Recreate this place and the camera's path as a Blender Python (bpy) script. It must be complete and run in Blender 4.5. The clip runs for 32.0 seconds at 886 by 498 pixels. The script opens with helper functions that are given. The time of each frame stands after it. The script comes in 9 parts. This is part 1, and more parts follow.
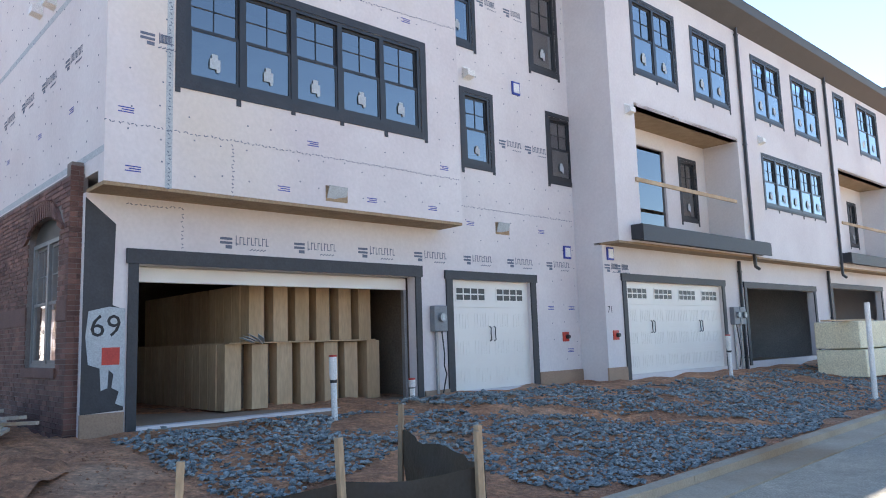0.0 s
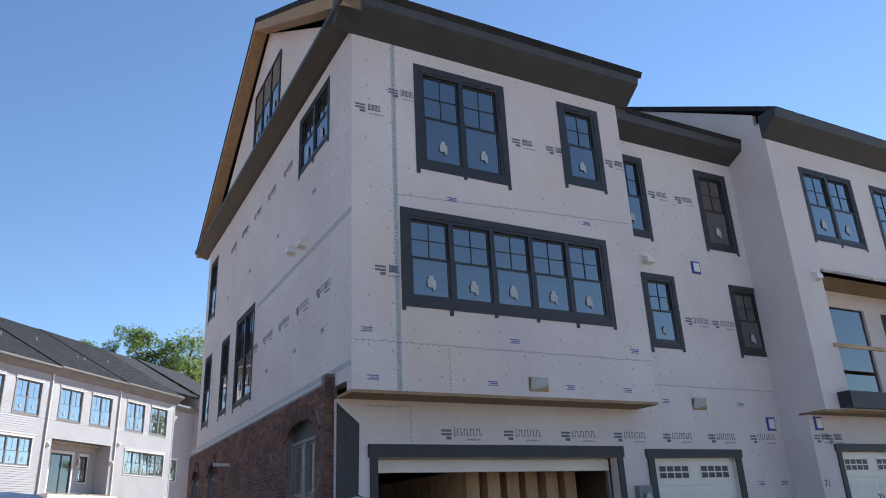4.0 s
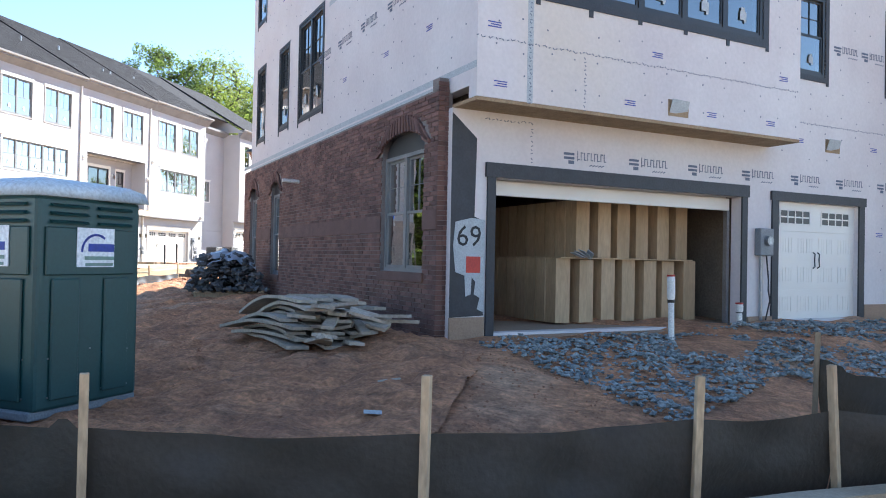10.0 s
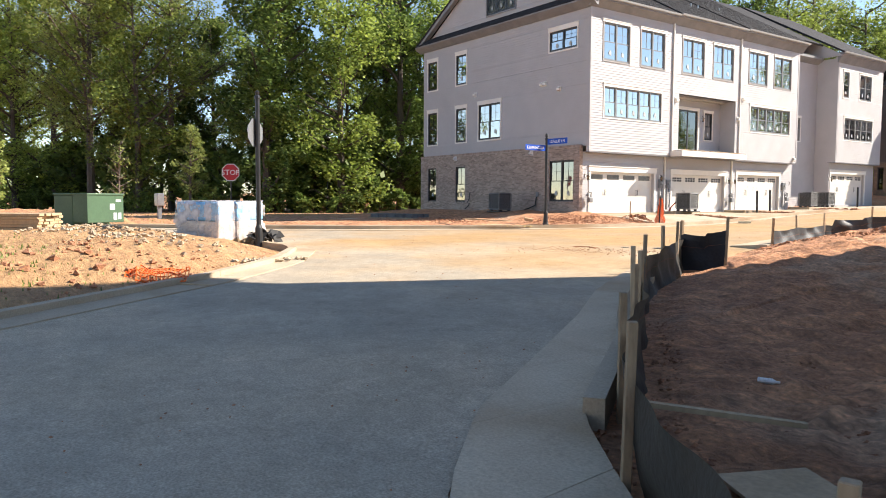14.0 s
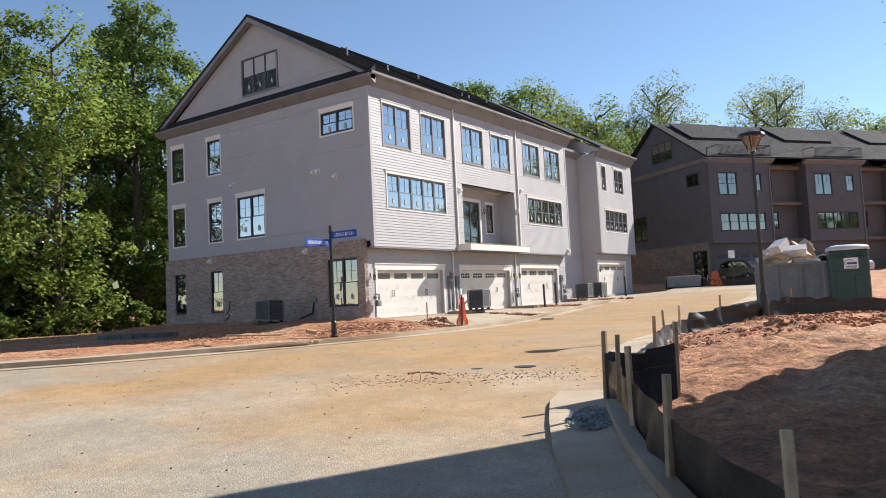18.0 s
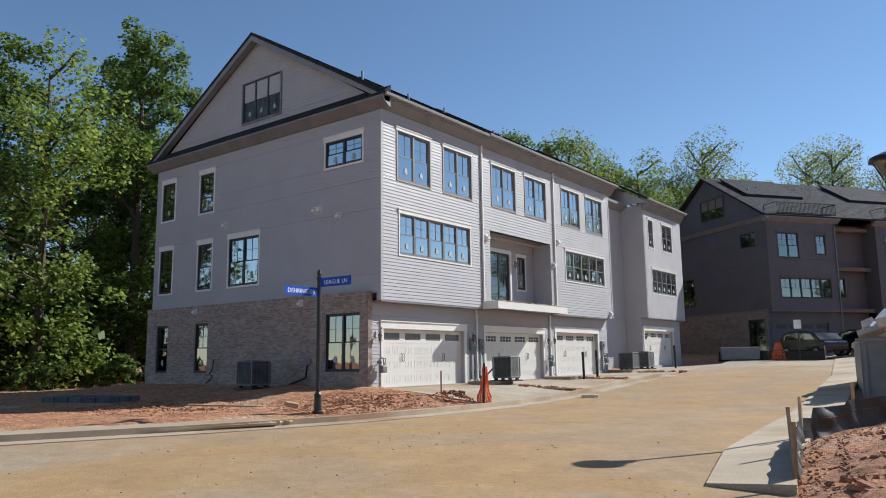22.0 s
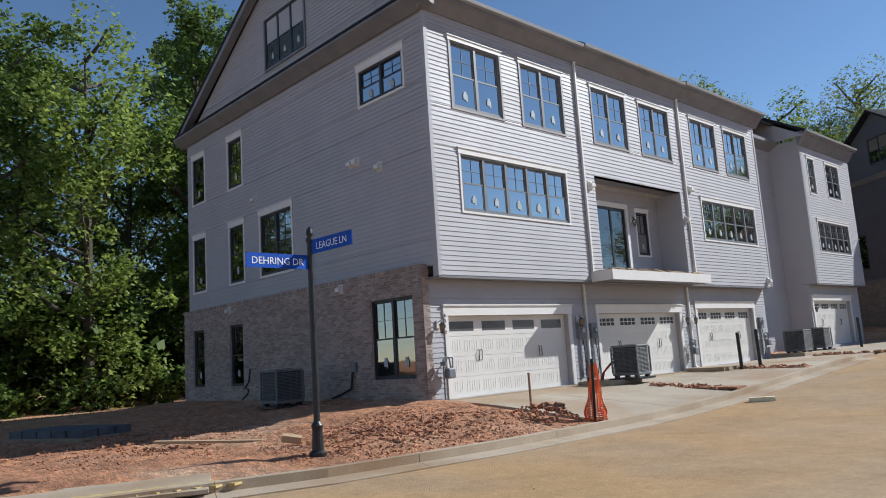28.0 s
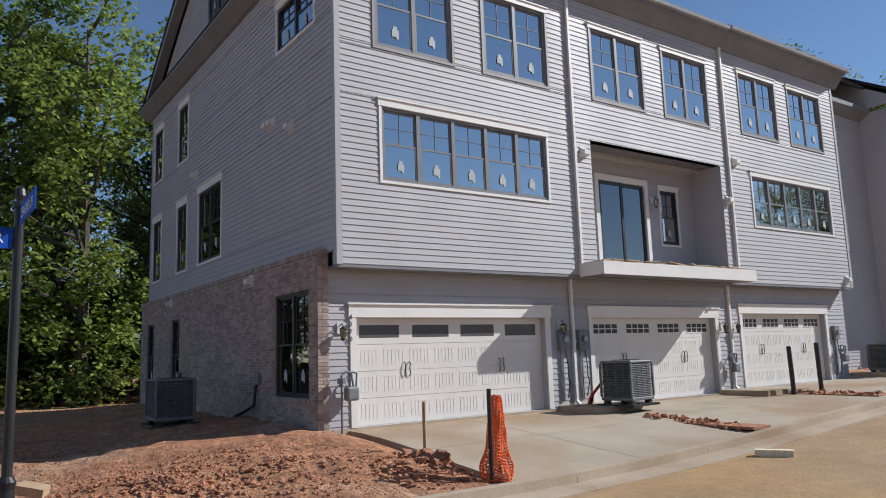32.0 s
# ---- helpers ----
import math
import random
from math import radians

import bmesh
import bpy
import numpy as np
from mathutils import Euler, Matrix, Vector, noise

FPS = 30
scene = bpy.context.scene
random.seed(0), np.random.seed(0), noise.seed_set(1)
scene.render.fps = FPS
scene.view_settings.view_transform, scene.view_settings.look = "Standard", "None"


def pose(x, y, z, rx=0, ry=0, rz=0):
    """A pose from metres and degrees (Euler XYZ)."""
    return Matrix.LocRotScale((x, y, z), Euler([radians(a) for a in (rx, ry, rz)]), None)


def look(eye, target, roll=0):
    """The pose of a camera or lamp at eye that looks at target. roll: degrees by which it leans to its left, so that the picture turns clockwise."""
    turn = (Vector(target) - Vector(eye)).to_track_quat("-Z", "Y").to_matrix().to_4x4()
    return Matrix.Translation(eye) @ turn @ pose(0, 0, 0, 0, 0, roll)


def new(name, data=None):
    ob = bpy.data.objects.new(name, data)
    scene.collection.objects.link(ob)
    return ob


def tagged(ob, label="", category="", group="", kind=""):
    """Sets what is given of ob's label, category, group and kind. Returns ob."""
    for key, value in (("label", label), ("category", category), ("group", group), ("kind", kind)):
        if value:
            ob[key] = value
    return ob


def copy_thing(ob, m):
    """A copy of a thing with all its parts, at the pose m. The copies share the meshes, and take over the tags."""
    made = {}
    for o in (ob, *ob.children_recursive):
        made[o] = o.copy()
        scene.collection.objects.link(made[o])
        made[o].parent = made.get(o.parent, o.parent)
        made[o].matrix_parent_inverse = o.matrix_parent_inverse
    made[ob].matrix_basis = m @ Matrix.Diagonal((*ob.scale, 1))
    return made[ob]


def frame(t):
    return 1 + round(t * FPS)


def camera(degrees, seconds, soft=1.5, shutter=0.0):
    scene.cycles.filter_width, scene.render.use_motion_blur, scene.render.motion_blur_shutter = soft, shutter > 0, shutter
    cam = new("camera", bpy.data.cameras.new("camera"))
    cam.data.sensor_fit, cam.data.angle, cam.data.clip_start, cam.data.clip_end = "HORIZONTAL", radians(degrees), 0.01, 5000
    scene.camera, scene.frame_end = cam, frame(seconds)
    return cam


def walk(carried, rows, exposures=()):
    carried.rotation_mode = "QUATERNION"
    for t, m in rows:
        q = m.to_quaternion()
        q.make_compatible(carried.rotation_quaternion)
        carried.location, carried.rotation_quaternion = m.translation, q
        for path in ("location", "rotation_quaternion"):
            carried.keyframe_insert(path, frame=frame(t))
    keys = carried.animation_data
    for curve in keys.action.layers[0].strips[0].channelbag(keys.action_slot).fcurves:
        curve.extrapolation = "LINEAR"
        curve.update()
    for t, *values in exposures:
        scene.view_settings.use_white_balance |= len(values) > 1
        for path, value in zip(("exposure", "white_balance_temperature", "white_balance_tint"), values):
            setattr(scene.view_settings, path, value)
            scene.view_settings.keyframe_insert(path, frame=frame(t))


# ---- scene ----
cam = camera(62.31, 32.0, soft=1.0)

PATH = [
    (0.0, pose(-0.154, 0.113, 1.550, 97.20, 1.82, -1.50)),
    (0.5, pose(-0.163, -0.178, 1.547, 98.94, 1.98, 0.31)),
    (1.0, pose(-0.163, -0.501, 1.550, 101.46, 1.86, 3.31)),
    (1.5, pose(-0.141, -0.794, 1.563, 105.50, 2.08, 6.49)),
    (2.0, pose(-0.200, -1.085, 1.583, 110.01, 2.31, 9.05)),
    (2.5, pose(-0.289, -1.324, 1.607, 113.44, 2.55, 11.13)),
    (4.5, pose(-0.165, -1.436, 1.676, 108.28, 2.68, 13.43)),
    (5.0, pose(-0.142, -1.366, 1.665, 105.29, 2.55, 8.67)),
    (5.5, pose(-0.122, -1.280, 1.631, 102.77, 2.72, 3.19)),
    (6.0, pose(-0.057, -1.216, 1.591, 100.84, 2.80, -1.71)),
    (6.5, pose(0.005, -1.171, 1.560, 99.34, 2.60, -6.00)),
    (7.0, pose(0.006, -1.106, 1.543, 98.50, 1.82, -9.24)),
    (7.5, pose(-0.154, -1.000, 1.542, 97.69, 1.55, -9.94)),
    (8.0, pose(-0.511, -0.922, 1.556, 96.78, 1.80, -6.72)),
    (8.5, pose(-0.955, -0.851, 1.575, 95.15, 1.56, -1.28)),
    (9.0, pose(-1.393, -0.552, 1.584, 93.54, 0.95, 3.75)),
    (9.5, pose(-1.790, -0.307, 1.575, 92.38, 0.03, 7.72)),
    (10.0, pose(-2.181, -0.035, 1.567, 90.79, -1.11, 13.82)),
    (10.5, pose(-2.631, 0.235, 1.572, 88.60, -1.40, 22.52)),
    (11.0, pose(-3.228, 0.468, 1.552, 86.08, -2.25, 33.29)),
    (11.5, pose(-3.846, 0.733, 1.520, 84.25, -3.23, 44.67)),
    (12.0, pose(-4.527, 0.883, 1.507, 83.58, -3.43, 55.25)),
    (12.5, pose(-5.183, 1.088, 1.512, 83.74, -2.45, 59.51)),
    (13.0, pose(-5.734, 1.346, 1.513, 84.69, -1.37, 60.18)),
    (13.5, pose(-6.381, 1.649, 1.521, 85.74, -0.75, 57.84)),
    (14.0, pose(-6.984, 1.989, 1.534, 86.19, -0.26, 54.28)),
    (14.5, pose(-7.639, 2.340, 1.532, 85.97, 0.42, 51.63)),
    (16.5, pose(-10.475, 3.946, 1.458, 87.40, 1.33, 40.73)),
    (17.0, pose(-11.040, 4.368, 1.503, 89.71, 2.04, 36.96)),
    (17.5, pose(-11.577, 4.845, 1.602, 92.38, 2.87, 35.28)),
    (18.0, pose(-12.057, 5.291, 1.678, 93.80, 2.78, 35.25)),
    (18.5, pose(-12.387, 5.783, 1.704, 94.37, 2.67, 36.22)),
    (19.0, pose(-12.743, 6.303, 1.706, 94.35, 2.83, 37.67)),
    (19.5, pose(-13.042, 6.844, 1.708, 94.43, 2.76, 39.39)),
    (20.0, pose(-13.360, 7.462, 1.716, 94.44, 2.35, 40.45)),
    (20.5, pose(-13.706, 8.126, 1.727, 95.00, 1.53, 40.64)),
    (21.0, pose(-14.082, 8.755, 1.769, 96.23, 0.82, 40.14)),
    (21.5, pose(-14.466, 9.326, 1.836, 97.32, 0.43, 38.95)),
    (22.0, pose(-14.884, 9.876, 1.902, 98.54, 0.73, 37.46)),
    (22.5, pose(-15.436, 10.306, 1.950, 100.02, 1.51, 37.06)),
    (23.0, pose(-15.921, 10.804, 1.976, 101.05, 2.15, 38.04)),
    (23.5, pose(-16.396, 11.303, 1.989, 101.54, 2.56, 38.78)),
    (24.0, pose(-16.851, 11.853, 1.999, 102.48, 2.61, 39.03)),
    (24.5, pose(-17.265, 12.432, 2.004, 103.57, 2.37, 39.32)),
    (26.5, pose(-18.456, 14.795, 2.015, 101.15, 3.37, 41.15)),
    (27.0, pose(-18.654, 15.396, 2.015, 100.09, 3.39, 42.57)),
    (27.5, pose(-18.792, 16.047, 2.009, 99.17, 3.49, 45.03)),
    (28.0, pose(-18.950, 16.702, 2.002, 98.33, 3.72, 47.40)),
    (28.5, pose(-19.131, 17.418, 2.003, 98.37, 3.28, 48.35)),
    (29.0, pose(-19.307, 18.186, 2.016, 98.89, 2.93, 47.75)),
    (29.5, pose(-19.450, 18.960, 2.040, 99.29, 2.53, 47.12)),
    (30.0, pose(-19.555, 19.717, 2.070, 99.71, 2.34, 47.59)),
    (30.5, pose(-19.635, 20.458, 2.106, 99.97, 2.10, 49.14)),
    (31.0, pose(-19.695, 21.208, 2.146, 99.07, 1.63, 50.82)),
    (31.5, pose(-19.798, 21.973, 2.188, 98.11, 1.38, 52.79)),
    (32.0, pose(-19.921, 22.709, 2.230, 98.25, 1.95, 55.24)),
]
walk(cam, PATH, [(0.0, 2.25, 6200, 9), (2.0, 1.07, 5900, 8), (4.5, 1.17, 6000, 8), (7.0, 1.27, 6200, 8), (8.0, 1.22, 6200, 8), (9.0, 2.15, 6200, 8), (10.0, 2.25, 6100, 8), (11.0, 2.1, 6500, 8), (13.0, 1.74, 7000, 11), (14.5, 1.54, 7000, 11), (17.0, 1.25, 6600, 10), (19.0, 0.78, 6400, 10), (21.0, 0.62, 6200, 8), (24.0, 0.48, 5750, 6), (29.0, 0.4, 5850, 8), (32.0, 0.3, 5950, 10)])

# ---- light ----
SUN_AZ, SUN_EL = radians(-26.3), radians(35.5)
world = bpy.data.worlds.new("sky")
scene.world = world
world.use_nodes = True
sky = world.node_tree.nodes.new("ShaderNodeTexSky")
sky.sky_type, sky.sun_disc = "NISHITA", False
sky.sun_elevation, sky.sun_rotation = SUN_EL, -SUN_AZ
sky.air_density, sky.dust_density, sky.ozone_density = 0.9, 0.0, 2.2
back = world.node_tree.nodes["Background"]
back.inputs["Strength"].default_value = 0.08
world.node_tree.links.new(sky.outputs["Color"], back.inputs["Color"])
sun = new("sun", bpy.data.lights.new("sun", "SUN"))
sun.data.energy, sun.data.angle, sun.data.color = 4.2, radians(0.5), (1.0, 0.945, 0.87)
# the sun stands at azimuth SUN_AZ, counted anticlockwise from +y
sun.matrix_basis = look((0, 0, 60), (0 + 100 * math.sin(SUN_AZ) * math.cos(SUN_EL), -100 * math.cos(SUN_AZ) * math.cos(SUN_EL), 60 - 100 * math.sin(SUN_EL)))


# ---- materials ----
def mat(name, c1, c2=None, scale=3.0, rough=0.7, bump=0.15, bscale=60.0, metal=0.0, fine=0.25, c3=None, spot=0.62, stretch=(1, 1, 1), vary=0.0, island=0.0, spec=0.5):
    """Two-scale procedural surface: broad stains from c1 to c2, fine grain, patches of c3, and relief."""
    m = bpy.data.materials.new(name)
    m.use_nodes = True
    nt = m.node_tree
    N, L = nt.nodes.new, nt.links.new
    b = nt.nodes["Principled BSDF"]
    b.inputs["Metallic"].default_value = metal
    b.inputs["Specular IOR Level"].default_value = spec
    tc = N("ShaderNodeNewGeometry")
    mp = N("ShaderNodeMapping")
    mp.inputs["Scale"].default_value = stretch
    L(tc.outputs["Position"], mp.inputs["Vector"])
    n1 = N("ShaderNodeTexNoise")
    n1.inputs["Scale"].default_value, n1.inputs["Detail"].default_value, n1.inputs["Roughness"].default_value = scale, 6, 0.6
    n2 = N("ShaderNodeTexNoise")
    n2.inputs["Scale"].default_value, n2.inputs["Detail"].default_value = bscale, 5
    L(mp.outputs["Vector"], n1.inputs["Vector"])
    L(mp.outputs["Vector"], n2.inputs["Vector"])
    r1 = N("ShaderNodeValToRGB")
    c2 = c2 or tuple(x * 0.75 for x in c1)
    r1.color_ramp.elements[0].position, r1.color_ramp.elements[1].position = 0.35, 0.68
    r1.color_ramp.elements[0].color, r1.color_ramp.elements[1].color = (*c1, 1), (*c2, 1)
    L(n1.outputs["Fac"], r1.inputs["Fac"])
    out = r1.outputs["Color"]
    if c3:
        n3 = N("ShaderNodeTexNoise")
        n3.inputs["Scale"].default_value, n3.inputs["Detail"].default_value = scale * 0.37, 8
        L(tc.outputs["Position"], n3.inputs["Vector"])
        r3 = N("ShaderNodeValToRGB")
        r3.color_ramp.elements[0].position, r3.color_ramp.elements[1].position = spot - 0.08, spot + 0.08
        L(n3.outputs["Fac"], r3.inputs["Fac"])
        mx = N("ShaderNodeMix")
        mx.data_type = "RGBA"
        L(r3.outputs["Color"], mx.inputs["Factor"])
        L(out, mx.inputs["A"])
        mx.inputs["B"].default_value = (*c3, 1)
        out = mx.outputs["Result"]
    if fine:
        g = N("ShaderNodeMapRange")
        g.inputs["From Min"].default_value, g.inputs["From Max"].default_value = 0.25, 0.75
        g.inputs["To Min"].default_value, g.inputs["To Max"].default_value = 1 - fine, 1 + fine
        L(n2.outputs["Fac"], g.inputs["Value"])
        out = times(nt, out, g.outputs["Result"])
    if vary or island:
        g = N("ShaderNodeMapRange")
        amount = vary or island
        g.inputs["To Min"].default_value, g.inputs["To Max"].default_value = 1 - amount, 1 + amount
        if vary:
            L(N("ShaderNodeObjectInfo").outputs["Random"], g.inputs["Value"])
        else:
            L(tc.outputs["Random Per Island"], g.inputs["Value"])
        out = times(nt, out, g.outputs["Result"])
    L(out, b.inputs["Base Color"])
    rr = N("ShaderNodeMapRange")
    rr.inputs["To Min"].default_value, rr.inputs["To Max"].default_value = max(0.02, rough - 0.1), min(1, rough + 0.12)
    L(n1.outputs["Fac"], rr.inputs["Value"])
    L(rr.outputs["Result"], b.inputs["Roughness"])
    if bump:
        bp = N("ShaderNodeBump")
        bp.inputs["Strength"].default_value, bp.inputs["Distance"].default_value = bump, 0.02
        L(n2.outputs["Fac"], bp.inputs["Height"])
        L(bp.outputs["Normal"], b.inputs["Normal"])
    return m


def times(nt, colour, factor):
    mx = nt.nodes.new("ShaderNodeMix")
    mx.data_type, mx.blend_type = "RGBA", "MULTIPLY"
    mx.inputs["Factor"].default_value = 1
    nt.links.new(colour, mx.inputs["A"])
    nt.links.new(factor, mx.inputs["B"])
    return mx.outputs["Result"]


def glass(name, tint, mirror=0.35, see=0.5):
    """A coated pane: part mirror, part clear, part dark tint."""
    m = bpy.data.materials.new(name)
    m.use_nodes = True
    nt = m.node_tree
    nt.nodes.clear()
    N, L = nt.nodes.new, nt.links.new
    out = N("ShaderNodeOutputMaterial")
    gl, tr, mix = N("ShaderNodeBsdfGlossy"), N("ShaderNodeBsdfTransparent"), N("ShaderNodeMixShader")
    gl.inputs["Roughness"].default_value = 0.02
    gl.inputs["Color"].default_value = (0.98, 0.96, 0.94, 1)
    tr.inputs["Color"].default_value = (*tint, 1)
    fr = N("ShaderNodeFresnel")
    fr.inputs["IOR"].default_value = 1.5
    ad = N("ShaderNodeMath")
    ad.operation = "ADD"
    ad.use_clamp = True
    ad.inputs[1].default_value = mirror
    L(fr.outputs["Fac"], ad.inputs[0])
    n = N("ShaderNodeTexNoise")
    n.inputs["Scale"].default_value = 1.1
    bp = N("ShaderNodeBump")
    bp.inputs["Strength"].default_value, bp.inputs["Distance"].default_value = 0.12, 0.02
    L(n.outputs["Fac"], bp.inputs["Height"])
    L(bp.outputs["Normal"], gl.inputs["Normal"])
    L(ad.outputs["Value"], mix.inputs["Fac"])
    L(tr.outputs["BSDF"], mix.inputs[1])
    L(gl.outputs["BSDF"], mix.inputs[2])
    L(mix.outputs["Shader"], out.inputs["Surface"])
    return m


def leafy(name, c1, c2, island=0.35, through_light=0.35):
    m = bpy.data.materials.new(name)
    m.use_nodes = True
    nt = m.node_tree
    N, L = nt.nodes.new, nt.links.new
    b = nt.nodes["Principled BSDF"]
    geo, info = N("ShaderNodeNewGeometry"), N("ShaderNodeObjectInfo")
    r = N("ShaderNodeValToRGB")
    r.color_ramp.elements[0].color, r.color_ramp.elements[1].color = (*c1, 1), (*c2, 1)
    L(geo.outputs["Random Per Island"], r.inputs["Fac"])
    g = N("ShaderNodeMapRange")
    g.inputs["To Min"].default_value, g.inputs["To Max"].default_value = 1 - island, 1 + island
    L(info.outputs["Random"], g.inputs["Value"])
    col = times(nt, r.outputs["Color"], g.outputs["Result"])
    L(col, b.inputs["Base Color"])
    b.inputs["Roughness"].default_value = 0.55
    tl, mix = N("ShaderNodeBsdfTranslucent"), N("ShaderNodeMixShader")
    L(col, tl.inputs["Color"])
    mix.inputs["Fac"].default_value = through_light
    out = nt.nodes["Material Output"]
    L(b.outputs["BSDF"], mix.inputs[1])
    L(tl.outputs["BSDF"], mix.inputs[2])
    L(mix.outputs["Shader"], out.inputs["Surface"])
    return m


SIDING = mat("grey_vinyl_siding", (0.425, 0.412, 0.418), (0.39, 0.377, 0.382), 0.8, 0.55, 0.04, 40, fine=0.04)
PRIMED = mat("dark_primed_cornice", (0.034, 0.036, 0.04), (0.05, 0.052, 0.056), 2.2, 0.55, 0.08, 30, fine=0.12)
TRIM = mat("off_white_trim", (0.78, 0.75, 0.7), (0.72, 0.69, 0.64), 1.5, 0.5, 0.04, 50, fine=0.04)
FASCIA = mat("grey_fascia", (0.22, 0.22, 0.23), (0.17, 0.17, 0.18), 1.5, 0.5, 0.05, 40, fine=0.05)
GUTTER = mat("grey_gutter", (0.33, 0.325, 0.32), (0.28, 0.275, 0.27), 1.5, 0.45, 0.03, 40, fine=0.04)
TAUPE = mat("taupe_trim", (0.30, 0.275, 0.26), (0.26, 0.24, 0.225), 1.5, 0.5, 0.04, 50, fine=0.04)
DARK = mat("dark_bronze_frame", (0.02, 0.02, 0.022), (0.03, 0.03, 0.032), 3, 0.4, 0.03, 60, fine=0.1)
SASH_PALE = mat("pale_grey_sash", (0.2, 0.205, 0.205), (0.16, 0.165, 0.165), 3, 0.4, 0.03, 60, fine=0.06)
FLASH = mat("black_flashing_tape", (0.022, 0.023, 0.027), (0.035, 0.036, 0.042), 4, 0.55, 0.2, 35, fine=0.2)
WRAP = mat("white_house_sheathing", (0.66, 0.62, 0.60), (0.58, 0.53, 0.52), 0.5, 0.75, 0.12, 18, fine=0.05, c3=(0.62, 0.55, 0.47), spot=0.66)
WRAP_INK = mat("blue_grey_print", (0.11, 0.13, 0.18), (0.15, 0.17, 0.22), 6, 0.8, 0.0, 60, fine=0.2)
SHEATH_RAW = mat("raw_osb_edge", (0.34, 0.24, 0.14), (0.27, 0.18, 0.1), 5, 0.8, 0.2, 40)
BRICK_RED = mat("dark_red_brick", (0.175, 0.092, 0.073), (0.105, 0.056, 0.047), 2.2, 0.85, 0.5, 90, fine=0.35, island=0.35)
BRICK_ONE = mat("dark_red_brick_single", (0.175, 0.092, 0.073), (0.105, 0.056, 0.047), 2.2, 0.85, 0.5, 90, fine=0.35, vary=0.35)
MORTAR_RED = mat("grey_brown_mortar", (0.22, 0.19, 0.172), (0.17, 0.146, 0.132), 4, 0.95, 0.4, 80)
BRICK_PALE = mat("pale_painted_brick", (0.38, 0.305, 0.26), (0.30, 0.24, 0.205), 1.6, 0.85, 0.4, 90, fine=0.2, island=0.28)
MORTAR_PALE = mat("pale_mortar", (0.47, 0.41, 0.37), (0.4, 0.35, 0.31), 4, 0.95, 0.3, 80)
STONE_SILL = mat("reddish_cast_stone", (0.15, 0.085, 0.07), (0.11, 0.065, 0.055), 3, 0.85, 0.3, 60)
SHINGLE = mat("charcoal_shingle", (0.034, 0.034, 0.038), (0.02, 0.02, 0.022), 3, 0.95, 0.5, 30, fine=0.4, island=0.25, spec=0.2)
DOOR_WHITE = mat("white_steel_door", (0.74, 0.71, 0.65), (0.68, 0.65, 0.6), 0.7, 0.4, 0.03, 70, fine=0.03)
LIGHT_GREY = mat("grey_tinted_door_light", (0.11, 0.105, 0.1), (0.085, 0.08, 0.078), 2, 0.25, 0.02, 40, fine=0.05)
DOOR_DARK = mat("dark_grey_steel_door", (0.09, 0.09, 0.1), (0.07, 0.07, 0.078), 0.7, 0.4, 0.03, 70, fine=0.03)
GLASS = glass("window_glass", (0.25, 0.32, 0.36), 0.22)
GLASS_BRIGHT = glass("sky_reflecting_glass", (0.25, 0.32, 0.36), 0.5)
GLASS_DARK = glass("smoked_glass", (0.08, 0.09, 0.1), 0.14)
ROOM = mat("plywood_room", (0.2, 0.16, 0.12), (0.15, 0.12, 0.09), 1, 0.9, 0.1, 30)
ROOM_PALE = mat("unpainted_plasterboard", (0.45, 0.44, 0.42), (0.36, 0.35, 0.34), 1, 0.9, 0.05, 30)
STICKER = mat("white_window_sticker", (0.42, 0.45, 0.46), (0.36, 0.39, 0.4), 9, 0.6, 0, 60)
CONCRETE = mat("pale_concrete", (0.44, 0.355, 0.255), (0.35, 0.272, 0.186), 0.9, 0.9, 0.25, 45, fine=0.16, c3=(0.3, 0.2, 0.115), spot=0.57)
CONCRETE_RED = mat("clay_stained_concrete", (0.36, 0.25, 0.17), (0.28, 0.19, 0.13), 1.2, 0.9, 0.3, 45, fine=0.15)
METAL = mat("galvanised_metal", (0.35, 0.36, 0.37), (0.27, 0.28, 0.29), 3, 0.4, 0.05, 60, metal=0.8)
GREY_BOX = mat("grey_painted_steel", (0.2, 0.21, 0.22), (0.16, 0.17, 0.18), 3, 0.5, 0.05, 60)
BLACK = mat("black_painted_metal", (0.012, 0.013, 0.015), (0.018, 0.019, 0.02), 4, 0.4, 0.05, 60)
WHITE_PLASTIC = mat("white_pvc", (0.75, 0.74, 0.71), (0.66, 0.64, 0.6), 3, 0.45, 0.05, 60)
RED = mat("red_paint", (0.5, 0.05, 0.03), (0.4, 0.035, 0.025), 5, 0.5, 0.05, 60)
LUMBER = mat("fresh_pine", (0.46, 0.33, 0.2), (0.36, 0.25, 0.14), 2, 0.75, 0.2, 30, fine=0.15, stretch=(1, 1, 0.2), island=0.2)
LUMBER_OLD = mat("weathered_stake", (0.44, 0.32, 0.2), (0.31, 0.22, 0.14), 3, 0.85, 0.3, 30, fine=0.25, stretch=(1, 1, 0.3), vary=0.3)
INK_BLACK = mat("black_marker", (0.01, 0.01, 0.012), (0.015, 0.015, 0.017), 4, 0.6, 0, 60)


